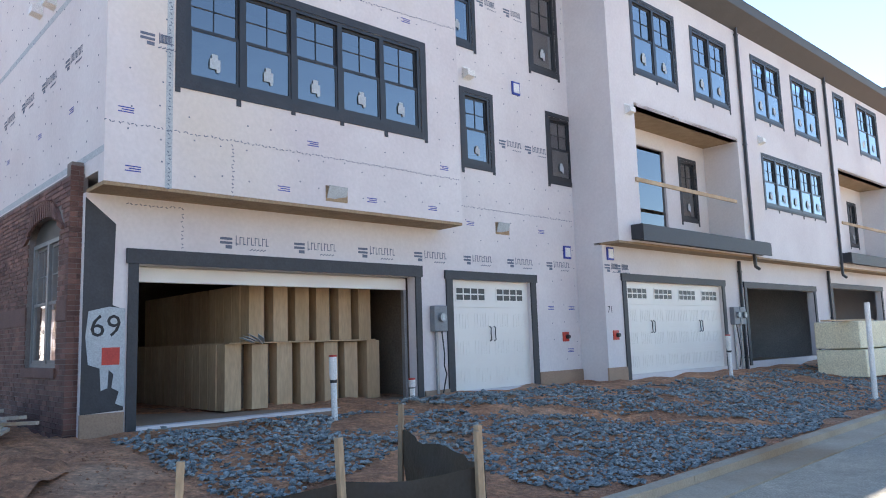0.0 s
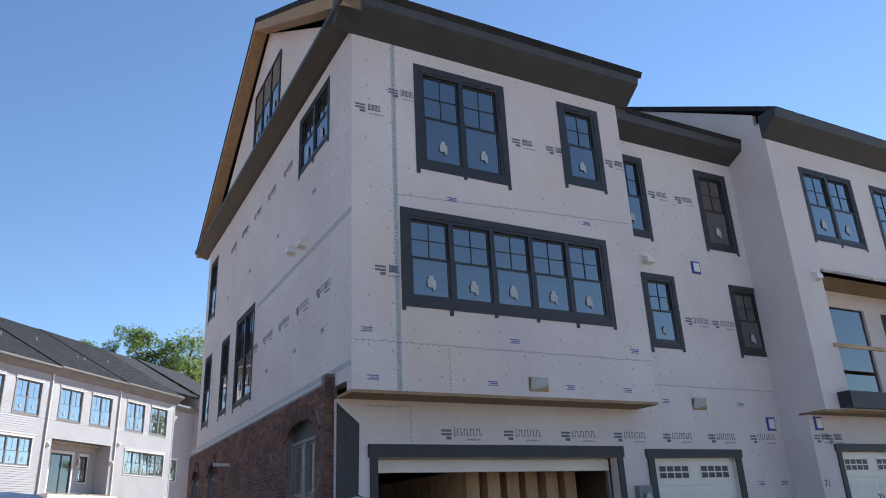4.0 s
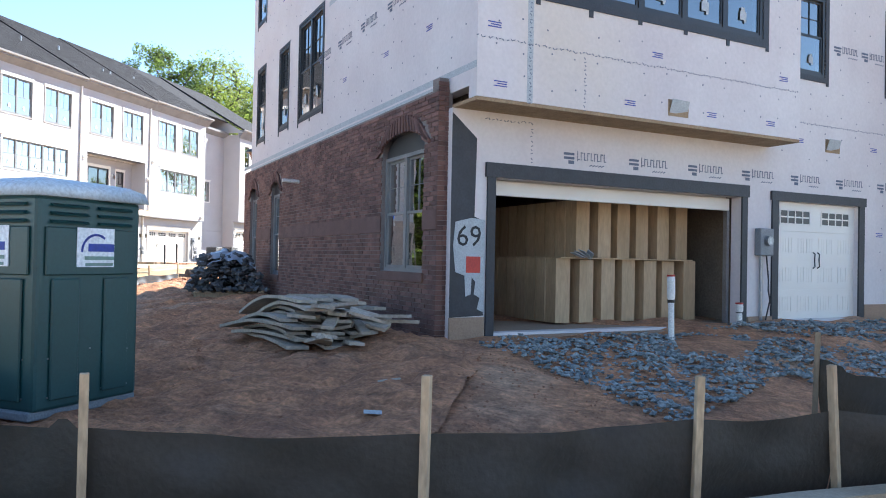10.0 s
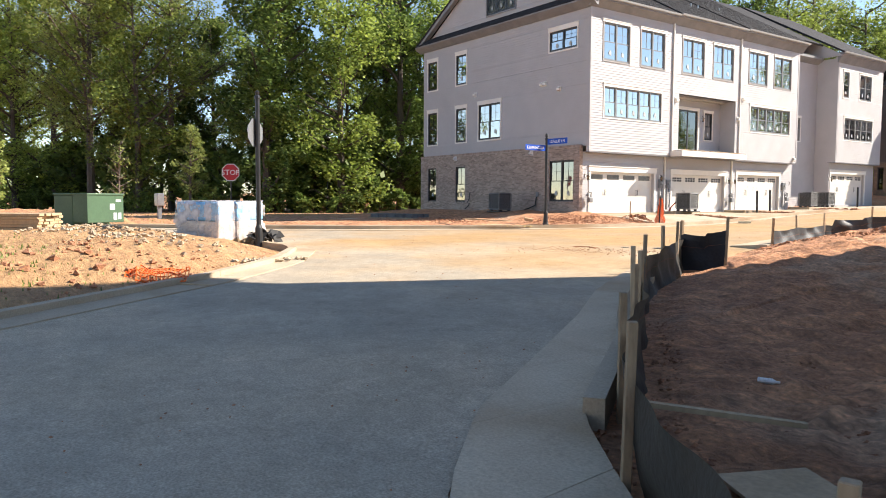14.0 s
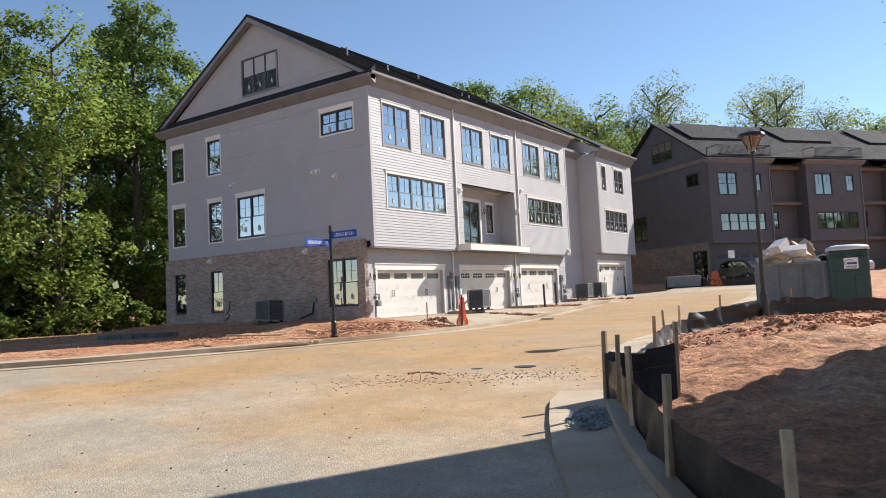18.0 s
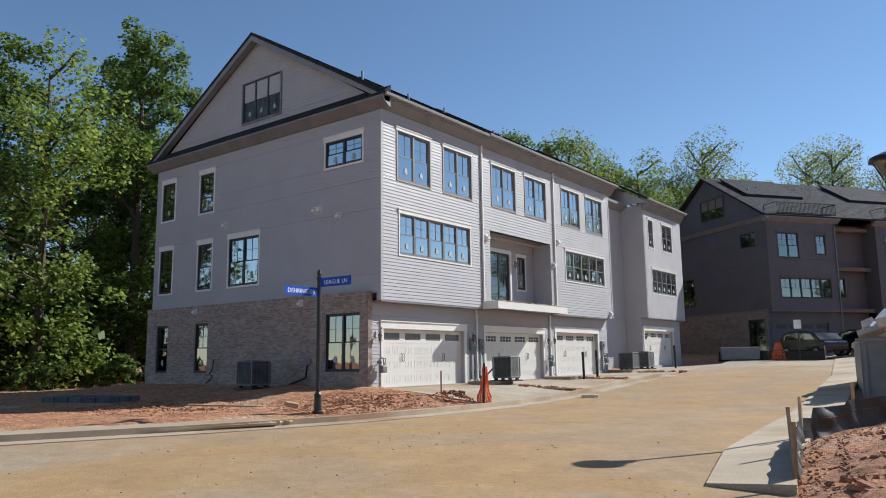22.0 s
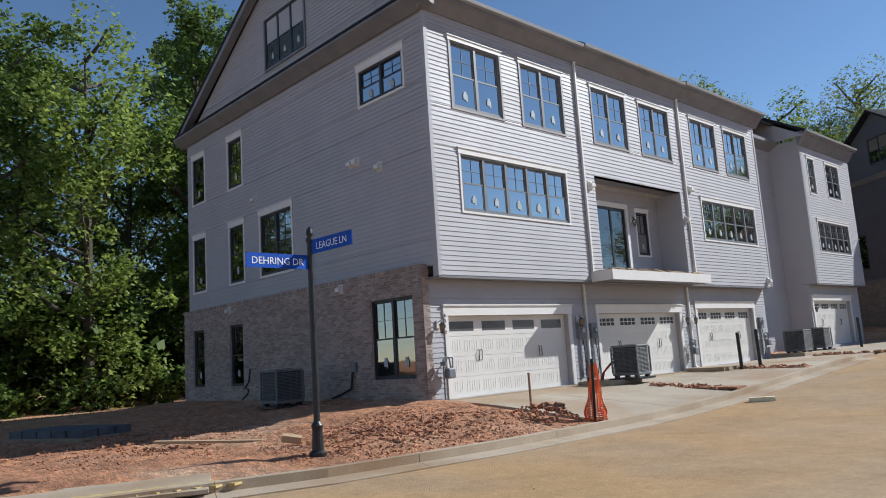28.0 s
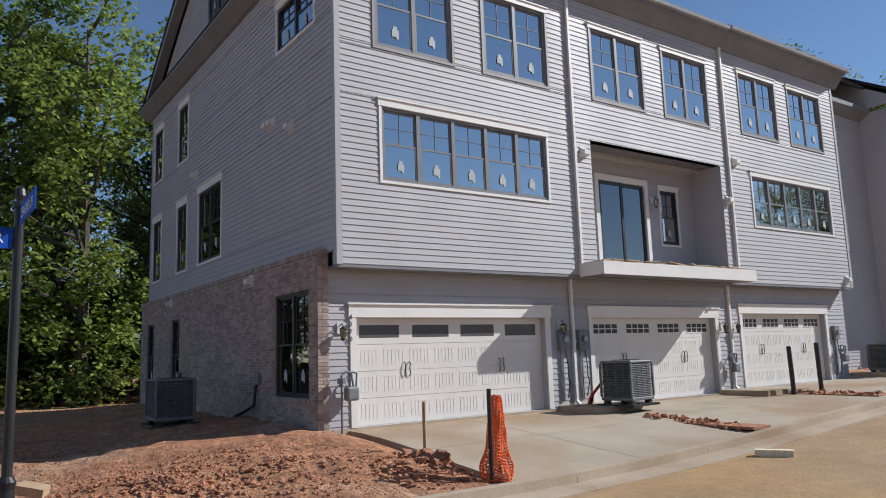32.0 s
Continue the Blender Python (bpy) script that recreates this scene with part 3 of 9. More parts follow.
def grey_row():
    H = thing("row_house", "three-storey grey sided row house with a pale brick base", "house", HOUSE_B)
    GX, BX, D, TOP, OV, GY = 0.42, 0.2, 14.37, 10.28, 3.03, 0.42
    # upper front: openings (x, z, w, h, units)
    pairs = [(1.31, 7.52, 1.92, 1.86, 2), (4.12, 7.52, 1.9, 1.86, 2), (7.58, 7.52, 1.9, 1.86, 2), (10.38, 7.52, 1.9, 1.86, 2), (13.92, 7.58, 1.9, 1.86, 2), (16.62, 7.58, 1.9, 1.86, 2)]
    fives = [(1.42, 4.74, 4.44, 1.52, 5), (14.15, 4.76, 4.4, 1.5, 5)]
    bal = (7.35, 3.42, 5.28, 2.98)
    ga = gaps_of(pairs + fives) + gaps_of([bal])
    front = part("wall", wall_x(MB(), GX, 19.45, OV, TOP, 0.0, 0.2, ga), SIDING, H)
    casing = [(g[0] - 0.07, g[1] + 0.07, g[2] - 0.07, g[3] + 0.16) for g in gaps_of(pairs + fives)] + gaps_of([bal])
    for a, b, n in ((GX + 0.1, 6.7, 300), (6.82, 12.96, 150), (13.08, 19.36, 0)):
        siding(front, "siding", a, b, OV + 0.02, TOP, casing, "front", 0.0, SIDING, singles=n)
    for x, z, w, h, u in pairs:
        window(H, onto("front", x, z), w, h, u, TRIM, side_trim=TAUPE, skin=SASH_PALE)
    for x, z, w, h, u in fives:
        window(H, onto("front", x, z), w, h, u, TRIM, 0.15, skin=SASH_PALE)
    for a in (GX - 0.03, 19.36):
        part("corner_board", MB().box(a, -0.03, OV, a + 0.12, 0.09, TOP), SIDING, H)
    for x in (6.76, 13.02):
        downspout(H, x, 0.0, OV - 0.06, GY)
        downspout(H, x, OV, TOP, 0.0)
    # soffit of the overhang
    part("soffit", MB().box(GX, -0.01, OV - 0.05, 19.45, GY + 0.1, OV - 0.002), FASCIA, H)
    # balcony recess
    bx0, bz0, bw, bh = bal
    BYK, DX = 1.0, bal[0] + 1.0
    for a in (bx0 - 0.12, bx0 + bw + 0.001):
        part("balcony_cheek", MB().box(a, 0.201, bz0 - 0.3, a + 0.119, 1.3, bz0 + bh + 0.1), SIDING, H)
    k = wall_x(MB(), bx0, bx0 + bw, bz0 - 0.3, bz0 + bh, BYK, 0.2, [(DX + 0.25, DX + 2.1, bz0, bz0 + 2.35), (bx0 + 3.75, bx0 + 4.5, bz0 + 0.75, bz0 + 2.3)])
    rec = part("balcony_wall", k, SIDING, H)
    siding(rec, "siding", bx0, bx0 + bw, bz0, bz0 + bh, [(DX + 0.1, DX + 2.25, bz0, bz0 + 2.55), (bx0 + 3.65, bx0 + 4.6, bz0 + 0.65, bz0 + 2.5)], "front", BYK, SIDING)
    part("balcony_ceiling", MB().box(bx0, 0.0, bz0 + bh, bx0 + bw, 1.3, bz0 + bh + 0.08), FASCIA, H)
    window(H, onto("front", bx0 + 3.75, bz0 + 0.75, BYK), 0.75, 1.55, 1, TRIM)
    sl = None
    for a in (0.25, 1.14):
        y = BYK - 0.02 + 0.05 * (a > 1)
        sl = part("sliding_door", wall_x(MB(), DX + a, DX + a + 0.96, bz0, bz0 + 2.35, y, 0.045, [(DX + a + 0.09, DX + a + 0.87, bz0 + 0.1, bz0 + 2.25)]), DARK, H, "dark framed sliding glass door")
        part("pane", MB().box(DX + a + 0.09, y + 0.02, bz0 + 0.1, DX + a + 0.87, y + 0.024, bz0 + 2.25), GLASS_DARK, sl).visible_shadow = False
    k = wall_x(MB(), DX + 0.12, DX + 2.23, bz0, bz0 + 2.52, BYK - 0.05, 0.048, [(DX + 0.25, DX + 2.1, bz0 - 1, bz0 + 2.35)])
    part("door_trim", k, TRIM, H)
    slab = part("balcony_slab", MB().box(bx0 - 0.6, -0.72, bz0 - 0.4, bx0 + bw + 0.1, 1.05, bz0 - 0.12), FASCIA, H, "projecting balcony slab with an off-white fascia")
    for a0, b0, a1, b1 in ((bx0 - 0.61, -0.76, bx0 + bw + 0.11, -0.722), (bx0 - 0.64, -0.72, bx0 - 0.602, 0.0), (bx0 + bw + 0.102, -0.72, bx0 + bw + 0.14, 0.0)):
        part("fascia", MB().box(a0, b0, bz0 - 0.43, a1, b1, bz0 - 0.13), TRIM, slab)
    part("deck_sheet", MB().box(bx0 - 0.55, -0.7, bz0 - 0.119, bx0 + bw + 0.08, 0.0, bz0 - 0.1), LUMBER, slab)
    rng = random.Random(2)
    for i in range(14):
        x = bx0 - 0.2 + i * 0.4 + rng.uniform(-0.1, 0.1)
        part("wood_strip", MB().mbox(pose(x - 0.2, -0.68 + rng.uniform(-0.04, 0.06), bz0 - 0.08, rng.uniform(-8, 8), rng.uniform(-6, 6), rng.uniform(-15, 15)), 0.5, 0.09, 0.02), LUMBER, slab)
    # ground floor
    doors = [(1.0, -0.02, 4.92, 2.08), (7.47, -0.02, 4.88, 2.08), (13.66, 0.06, 4.6, 2.13)]
    low = part("ground_wall", wall_x(MB(), BX + 0.22, 19.45, -0.4, OV - 0.05, GY, 0.2, gaps_of(doors)), SIDING, H)
    siding(low, "siding", 0.42, 19.45, -0.1, OV - 0.06, [(g[0] - 0.16, g[1] + 0.16, -1, g[3] + 0.29) for g in gaps_of(doors)] + [(6.68, 6.84, -1, 9), (12.94, 13.1, -1, 9)], "front", GY, SIDING)
    for i, (x, z, w, h) in enumerate(doors):
        garage_door(H, onto("front", x, z, GY + 0.16), w, h, "panel" if i == 0 else "lattice")
        door_casing(H, onto("front", x, z, GY), w, h, TRIM, 0.14, 0.25, 0.04, 0.18)
    part("foundation", MB().box(GX + 0.06, GY - 0.03, -0.5, 19.45, GY - 0.001, -0.02), CONCRETE, H)
    # recessed bay with the entrance
    RY = 0.55
    rw = [(20.6, 7.6, 0.75, 1.75, 1), (21.7, 4.7, 0.8, 1.55, 1)]
    recess = part("recess_wall", wall_x(MB(), 19.45, 24.5, -0.2, TOP, RY + 0.9, 0.2, gaps_of(rw) + [(19.6, 20.55, 0.1, 2.2)]), SIDING, H)
    siding(recess, "siding", 19.45, 24.5, 0.0, TOP, [(g[0] - 0.07, g[1] + 0.07, g[2] - 0.07, g[3] + 0.16) for g in gaps_of(rw)] + [(19.5, 20.65, 0, 2.45)], "front", RY + 0.9, SIDING)
    for x, z, w, h, u in rw:
        window(H, onto("front", x, z, RY + 0.9), w, h, u, TRIM, skin=SASH_PALE)
    garage_door(H, onto("front", 19.6, 0.1, RY + 0.98), 0.95, 2.1, "lattice")
    door_casing(H, onto("front", 19.6, 0.1, RY + 0.9), 0.95, 2.1, TRIM, 0.1, 0.24)
    part("return_wall", MB().box(19.25, 0.2, OV, 19.45, RY + 0.9, TOP), SIDING, H)
    part("return_wall", MB().box(19.25, 0.62, -0.4, 19.45, RY + 0.9, OV - 0.001), SIDING, H)
    # last unit
    lw = [(25.5, 4.85, 4.1, 1.5, 5), (25.2, 7.7, 0.8, 1.75, 1), (27.5, 7.7, 1.75, 1.75, 2)]
    last = part("wall", wall_x(MB(), 24.5, 31.0, 3.3, TOP + 0.1, 0.0, 0.2, gaps_of(lw)), SIDING, H)
    siding(last, "siding", 24.6, 30.9, 3.32, TOP + 0.1, [(g[0] - 0.07, g[1] + 0.07, g[2] - 0.07, g[3] + 0.16) for g in gaps_of(lw)], "front", 0.0, SIDING)
    for x, z, w, h, u in lw:
        window(H, onto("front", x, z), w, h, u, TRIM, skin=SASH_PALE)
    for a0, b0, c0, a1, b1, c1 in ((24.5, 0.2, 3.3, 24.7, 1.45, TOP), (24.5, 0.62, 0, 24.7, 1.45, 3.299), (30.8, 0.2, 3.3, 31.0, D, TOP)):
        part("return_wall", MB().box(a0, b0, c0, a1, b1, c1), SIDING, H)
    part("ground_wall", wall_x(MB(), 24.5, 31.0, 0.0, 3.28, GY, 0.2, [(24.8, 29.6, 0.4, 2.55)]), SIDING, H)
    part("soffit", MB().box(24.5, -0.01, 3.25, 31.0, GY + 0.1, 3.298), FASCIA, H)
    garage_door(H, onto("front", 24.8, 0.4, GY + 0.16), 4.8, 2.13, "lattice")
    door_casing(H, onto("front", 24.8, 0.4, GY), 4.8, 2.13, TRIM, 0.14, 0.25, 0.04, 0.18)
    # gable end
    gw = [(0.57, 8.05, 1.9, 0.98, 2), (12.28, 7.36, 1.0, 1.72, 1), (9.36, 7.36, 1.0, 1.72, 1), (12.28, 4.0, 1.0, 1.96, 1), (9.36, 4.0, 1.0, 1.96, 1), (6.25, 4.0, 1.95, 1.98, 2)]
    bw_ = [(12.35, 0.5, 0.95, 2.1, 1), (9.42, 0.5, 0.95, 2.1, 1), (0.62, 0.55, 1.75, 2.08, 2)]
    gw = [(1.0217 * x + 0.32, 1.02 * z, 1.02 * w, 1.02 * h, u) for x, z, w, h, u in gw]
    bw_ = [(1.011 * x + 0.17, z, w, h, u) for x, z, w, h, u in bw_]
    side = part("gable_wall", wall_y(MB(), 0.0, D, 3.3, TOP, GX, 0.2, gaps_of(gw)), SIDING, H)
    casing = [(g[0] - 0.085, g[1] + 0.085, g[2] - 0.085, g[3] + 0.23) for g in gaps_of(gw)]
    siding(side, "siding", 0.0, D, 3.32, TOP, casing, "gable", GX, SIDING, singles=0)
    for x, z, w, h, u in gw:
        window(H, onto("gable", x + w, z, GX), w, h, u, TRIM, 0.2, 0.075)
    base = part("brick_base_wall", wall_y(MB(), GY, D, -0.6, 3.3, BX, 0.22, gaps_of(bw_)), MORTAR_PALE, H, "pale brick base of the gable end")
    bricks(base, GY, D, -0.58, 3.24, gaps_of(bw_), "gable", BX, BRICK_PALE, None)
    k = MB()
    n = int((D - GY) / 0.075)
    for i in range(n):
        k.box(BX - 0.04, GY + i * 0.075, 3.25, GX + 0.02, GY + i * 0.075 + 0.066, 3.36)
    for x, z, w, h, u in bw_:
        for i in range(int((w + 0.1) / 0.075)):
            k.box(BX - 0.045, x - 0.05 + i * 0.075, z - 0.1, BX + 0.02, x - 0.05 + i * 0.075 + 0.066, z - 0.005)
    tagged(part("rowlock_course", k, BRICK_PALE, base, "bricks laid on edge as a cap and as sills"), kind="stuff")
    bricks(base, BX - 0.012, BX + 0.22, -0.58, 3.3, [], "front", GY - 0.02, BRICK_PALE, None)
    part("brick_corner", MB().box(BX, GY - 0.019, -0.6, BX + 0.22, GY + 0.1, 3.3), MORTAR_PALE, H)
    for x, z, w, h, u in bw_:
        window(H, onto("gable", x + w, z, BX + 0.05), w, h, u, None)
    # pediment
    k = MB()
    RY_, RZ = 7.2, 14.72
    att = (5.6, 11.08, 2.45, 1.78)
    k.prism([(0, 0, TOP), (0, RY_, RZ), (0, D, TOP)], (GX + 0.06, 0, 0), (GX + 0.2, 0, 0))
    ped = part("pediment", k, SIDING, H)
    s = MB()
    for i in range(int((RZ - TOP) / 0.125)):
        z = TOP + 0.15 + i * 0.125
        f = (z + 0.06 - TOP) / (RZ - TOP)
        a, b = RY_ * f + 0.1, D - (D - RY_) * f - 0.1
        for p, q, c, d in holes(a, b, z, z + 0.125, [(att[0] - 0.07, att[0] + att[2] + 0.07, att[1] - 0.07, att[1] + att[3] + 0.07)]) if b > a else ():
            s.prism([(-0.02, 0, c), (-0.004, 0, d), (0, 0, d), (0, 0, c)], (GX + 0.06, p, 0), (GX + 0.06, q, 0))
    tagged(part("siding", s, SIDING, ped), kind="stuff")
    w3 = window(H, onto("gable", att[0] + att[2], att[1], GX + 0.03), att[2], att[3], 3, FASCIA, 0, 0.07)
    part("room_back", MB().box(GX + 0.062, att[0], att[1], GX + 0.066, att[0] + att[2], att[1] + att[3]), ROOM, H)
    # pent cornice and rakes
    k = MB()
    k.prism([(GX + 0.02, 0, TOP + 0.18), (GX - 0.42, 0, TOP + 0.05), (GX - 0.42, 0, TOP - 0.02), (GX - 0.1, 0, TOP - 0.3), (GX + 0.02, 0, TOP - 0.32)], (0, -0.45, 0), (0, D + 0.4, 0))
    part("pent_cornice", k, FASCIA, H)
    part("pent_roof", MB().prism([(GX + 0.03, 0, TOP + 0.5), (GX - 0.44, 0, TOP + 0.085), (GX - 0.44, 0, TOP + 0.055), (GX + 0.03, 0, TOP + 0.19)], (0, -0.46, 0), (0, D + 0.41, 0)), SHINGLE, H)
    for sgn in (0, 1):
        y0, z0 = (-0.45, TOP + 0.02) if not sgn else (D + 0.45, TOP + 0.02)
        k = MB().prism([(0, y0, z0), (0, RY_, RZ + 0.12), (0, RY_, RZ - 0.18), (0, y0, z0 - 0.18)], (GX - 0.3, 0, 0), (GX - 0.02, 0, 0))
        part("rake_board", k, FASCIA, H)
    # eaves
    for a, b, up in ((GX - 0.2, 6.72, 0.0), (6.72, 12.98, 0.07), (12.98, 19.75, 0.12), (24.3, 31.05, 0.2)):
        k = MB().prism([(0, 0.0, TOP - 0.3), (0, -0.06, TOP - 0.28), (0, -0.35, TOP - 0.03 + up), (0, -0.45, TOP - 0.02 + up), (0, -0.45, TOP + 0.14 + up), (0, 0.0, TOP + 0.14 + up)], (a, 0, 0), (b, 0, 0))
        part("cornice", k, FASCIA, H, "deep grey cornice below the roof edge")
    k = MB().prism([(0, 1.45, TOP - 0.3), (0, 1.0, TOP - 0.02), (0, 1.0, TOP + 0.14), (0, 1.45, TOP + 0.14)], (19.45, 0, 0), (24.5, 0, 0))
    part("cornice", k, FASCIA, H)
    for a, b, up in ((GX - 0.3, 6.7, 0.0), (6.8, 12.95, 0.07), (13.05, 19.8, 0.12), (24.25, 31.08, 0.2)):
        k = MB().prism([(0, -0.46, TOP + 0.15 + up), (0, -0.57, TOP + 0.15 + up), (0, -0.55, TOP + 0.06 + up), (0, -0.46, TOP + 0.04 + up)], (a, 0, 0), (b, 0, 0))
        part("gutter", k, GUTTER, H, "grey metal gutter")
    for a, b, up in ((GX - 0.32, 6.74, 0.0), (6.74, 13.0, 0.07), (13.0, 19.8, 0.12)):
        shingles(H, a, b, -0.5, TOP + 0.16 + up, RY_, RZ + 0.2 + up, skin=True)
    shingles(H, 19.8, 24.25, 0.95, TOP + 0.16 + 1.45 * 0.57, RY_, RZ + 0.3)
    shingles(H, 24.25, 31.1, -0.5, TOP + 0.36, RY_, RZ + 0.4)
    for a in (19.7, 24.25):
        part("roof_cheek", MB().prism([(0, -0.4, TOP + 0.1), (0, RY_, RZ + 0.2), (0, RY_, TOP + 0.1)], (a, 0, 0), (a + 0.1, 0, 0)), SIDING, H)
    shingles(H, GX - 0.32, 31.3, D + 0.5, TOP + 0.16, RY_, RZ + 0.2)
    part("back_wall", MB().box(GX + 0.2, D - 0.2, -0.5, 30.8, D, TOP), SIDING, H)
    for x, y, z in ((3.0, 3.4, 12.75), (5.2, 2.7, 12.2), (9.0, 3.6, 12.8), (11.2, 2.2, 11.9), (11.9, 2.2, 11.9), (15.5, 3.2, 12.5)):
        k = MB().tube([(x, y, z - 0.3), (x, y, z + 0.35)], 0.05, 8).tube([(x, y, z - 0.35), (x, y, z - 0.12)], [0.14, 0.06], 8)
        part("roof_vent_pipe", k, METAL, H)
    for k_, (a, b) in enumerate(((7.2, 11.5), (13.4, 17.6))):
        g = MB().prism([(0, 0.6, 10.95), (0, 0.6, 11.0), (0, 3.6, 12.85), (0, 3.6, 12.6)], (a, 0, 0), (b, 0, 0))
        part("low_dormer_roof", g, SHINGLE, H)
    for u, z, gx in ((3.35, 6.65, GX), (3.1, 6.65, GX), (2.08, 6.28, GX), (8.98, 6.75, GX), (3.85, 3.1, BX), (10.6, 3.1, BX)):
        vent_hood(H, onto("gable", u, z, gx - 0.01), WHITE_PLASTIC)
    for x, z in ((7.08, 6.05), (13.35, 6.6), (19.1, 3.3), (12.85, 5.4)):
        vent_hood(H, onto("front", x, z, -0.01), WHITE_PLASTIC)
    rooms(H, GX, 19.4, 0.42, D, (0.0, 3.4, 6.6, 9.9), ROOM_PALE)
    return H


grey_house = grey_row()

# ---- the row house under construction ----
def wrapped_row():
    H = thing("row_house", "row house under construction, clad in white sheathing over dark red brick", "house", HOUSE_A)
    D, TOP, OV, GY, BY, BP = 12.7, 9.75, 3.09, 0.6, 0.72, -0.16
    F3, G3 = -0.54, -0.1
    w1 = [(1.35, 7.16, 1.72, 1.92, 2), (4.62, 7.46, 0.8, 1.62, 1), (1.0, 4.6, 4.2, 1.5, 5)]
    s2 = [(6.42, 6.85, 0.72, 1.78, 1), (8.95, 6.85, 0.85, 1.82, 1), (6.82, 4.42, 0.74, 1.42, 1), (9.42, 4.42, 0.8, 1.42, 1)]
    s3 = [(11.2, 6.96, 1.8, 1.72, 2), (13.9, 6.96, 1.8, 1.72, 2), (17.3, 7.06, 1.8, 1.72, 2), (20.02, 7.06, 1.9, 1.72, 2), (17.48, 4.5, 4.25, 1.42, 5), (23.55, 7.5, 0.9, 1.5, 1), (25.8, 7.3, 2.0, 1.75, 2)]
    part("wall", wall_x(MB(), 0.0, 6.1, OV, TOP, 0.0, 0.2, gaps_of(w1)), WRAP, H, "white sheathing of the projecting upper storeys")
    part("return_wall", MB().box(5.9, 0.2, OV, 6.1, GY, TOP), WRAP, H)
    bays = [(11.05, 3.4, 4.97, 2.7), (23.3, 3.5, 5.1, 2.8)]
    part("wall", wall_x(MB(), 6.1, 10.15, OV, TOP - 0.15, GY, 0.2, gaps_of(s2)), WRAP, H)
    part("wall", wall_x(MB(), 10.15, 29.4, 3.0, TOP, F3, 0.2, gaps_of(s3) + gaps_of(bays)), WRAP, H)
    for a0, b0, c0, a1, b1, c1 in ((10.15, F3 + 0.2, 3.0, 10.35, GY, TOP), (10.15, G3 + 0.2, -0.4, 10.35, GY, 2.999), (29.2, F3 + 0.2, 3.0, 29.4, D, TOP), (29.2, G3 + 0.2, -0.4, 29.4, D, 2.999)):
        part("return_wall", MB().box(a0, b0, c0, a1, b1, c1), WRAP, H)
    for x, z, w, h, u in w1:
        flashing(H, onto("front", x, z), w, h, u)
        window(H, onto("front", x, z), w, h, u, None)
    for x, z, w, h, u in s2:
        flashing(H, onto("front", x, z, GY), w, h, u, 0.1)
        window(H, onto("front", x, z, GY), w, h, u, None)
    for x, z, w, h, u in s3:
        flashing(H, onto("front", x, z, F3), w, h, u, 0.08)
        window(H, onto("front", x, z, F3), w, h, u, None)
    part("soffit", MB().box(0.0, 0.0, OV - 0.05, 6.1, GY + 0.05, OV - 0.003), SHEATH_RAW, H)
    part("soffit", MB().box(10.15, F3, 2.95, 29.4, G3 + 0.05, 2.997), SHEATH_RAW, H)
    for x, z, w, h in bays:
        for a in (x - 0.1, x + w + 0.001):
            part("balcony_cheek", MB().box(a, F3 + 0.201, z - 0.3, a + 0.099, 0.7, z + h + 0.1), WRAP, H)
        k = wall_x(MB(), x, x + w, z - 0.3, z + h, 0.45, 0.2, [(x + 1.4, x + 2.85, z, z + 2.3), (x + 3.6, x + 4.4, z + 0.6, z + 2.2)])
        part("balcony_wall", k, WRAP, H)
        part("balcony_ceiling", MB().box(x, F3, z + h, x + w, 0.7, z + h + 0.08), SHEATH_RAW, H)
        window(H, onto("front", x + 3.6, z + 0.6, 0.45), 0.8, 1.6, 1, None)
        flashing(H, onto("front", x + 3.6, z + 0.6, 0.45), 0.8, 1.6, 1, 0.07)
        # dark sheet across the open doorway, its tint standing in for shade inside
        part("pane", MB().box(x + 1.4, 0.51, z, x + 2.85, 0.52, z + 2.3), GLASS_DARK, H, "smoked pane put in for the dark of the unfinished balcony doorway")
        for zz in (0.95, ):
            k = MB().box(x - 0.15, F3 - 0.045, z + zz, x + w - 0.4, F3 - 0.005, z + zz + 0.09)
            part("guard_rail", k, LUMBER, H, "pine board nailed across the balcony opening")
        part("balcony_slab", MB().box(x - 0.42, F3 - 0.27, z - 0.36, x + w + 0.85, 0.6, z - 0.04), FLASH, H, "projecting balcony slab edged in black membrane")
        k = MB().box(x - 0.42, F3 - 0.3, z - 0.4, x + w + 0.85, F3 - 0.272, z - 0.06)
        part("fascia", k, FLASH, H)
    # ground floor
    g1, g2 = (0.66, 0.02, 4.8, 2.13), (6.36, 0.08, 2.2, 2.06)
    part("ground_wall", wall_x(MB(), -0.02, 10.15, -0.3, OV - 0.05, GY, 0.2, gaps_of([g1, g2])), WRAP, H)
    part("wall_infill", MB().box(6.1, GY, OV - 0.05, 10.15, GY + 0.2, OV), WRAP, H)
    g3, g4, g5 = (10.95, 0.15, 4.4, 2.05), (16.75, 0.2, 4.65, 2.0), (23.0, 0.25, 4.8, 2.1)
    part("ground_wall", wall_x(MB(), 10.15, 29.4, -0.3, 2.95, G3, 0.2, gaps_of([g3, g4, g5])), WRAP, H)
    door_casing(H, onto("front", g1[0], -0.05, GY), g1[2], g1[3] + 0.07, FLASH, 0.13, 0.2, 0.03, 0.2, False)
    door_casing(H, onto("front", g2[0], 0.0, GY), g2[2], g2[3] + 0.08, FLASH, 0.16, 0.16, 0.03, 0.1, False)
    for g in (g3, g4, g5):
        door_casing(H, onto("front", g[0], g[1] - 0.1, G3), g[2], g[3] + 0.1, FLASH, 0.14, 0.16, 0.03, 0.1, False)
    garage_door(H, onto("front", g2[0], g2[1], GY + 0.08), g2[2], g2[3], "lattice")
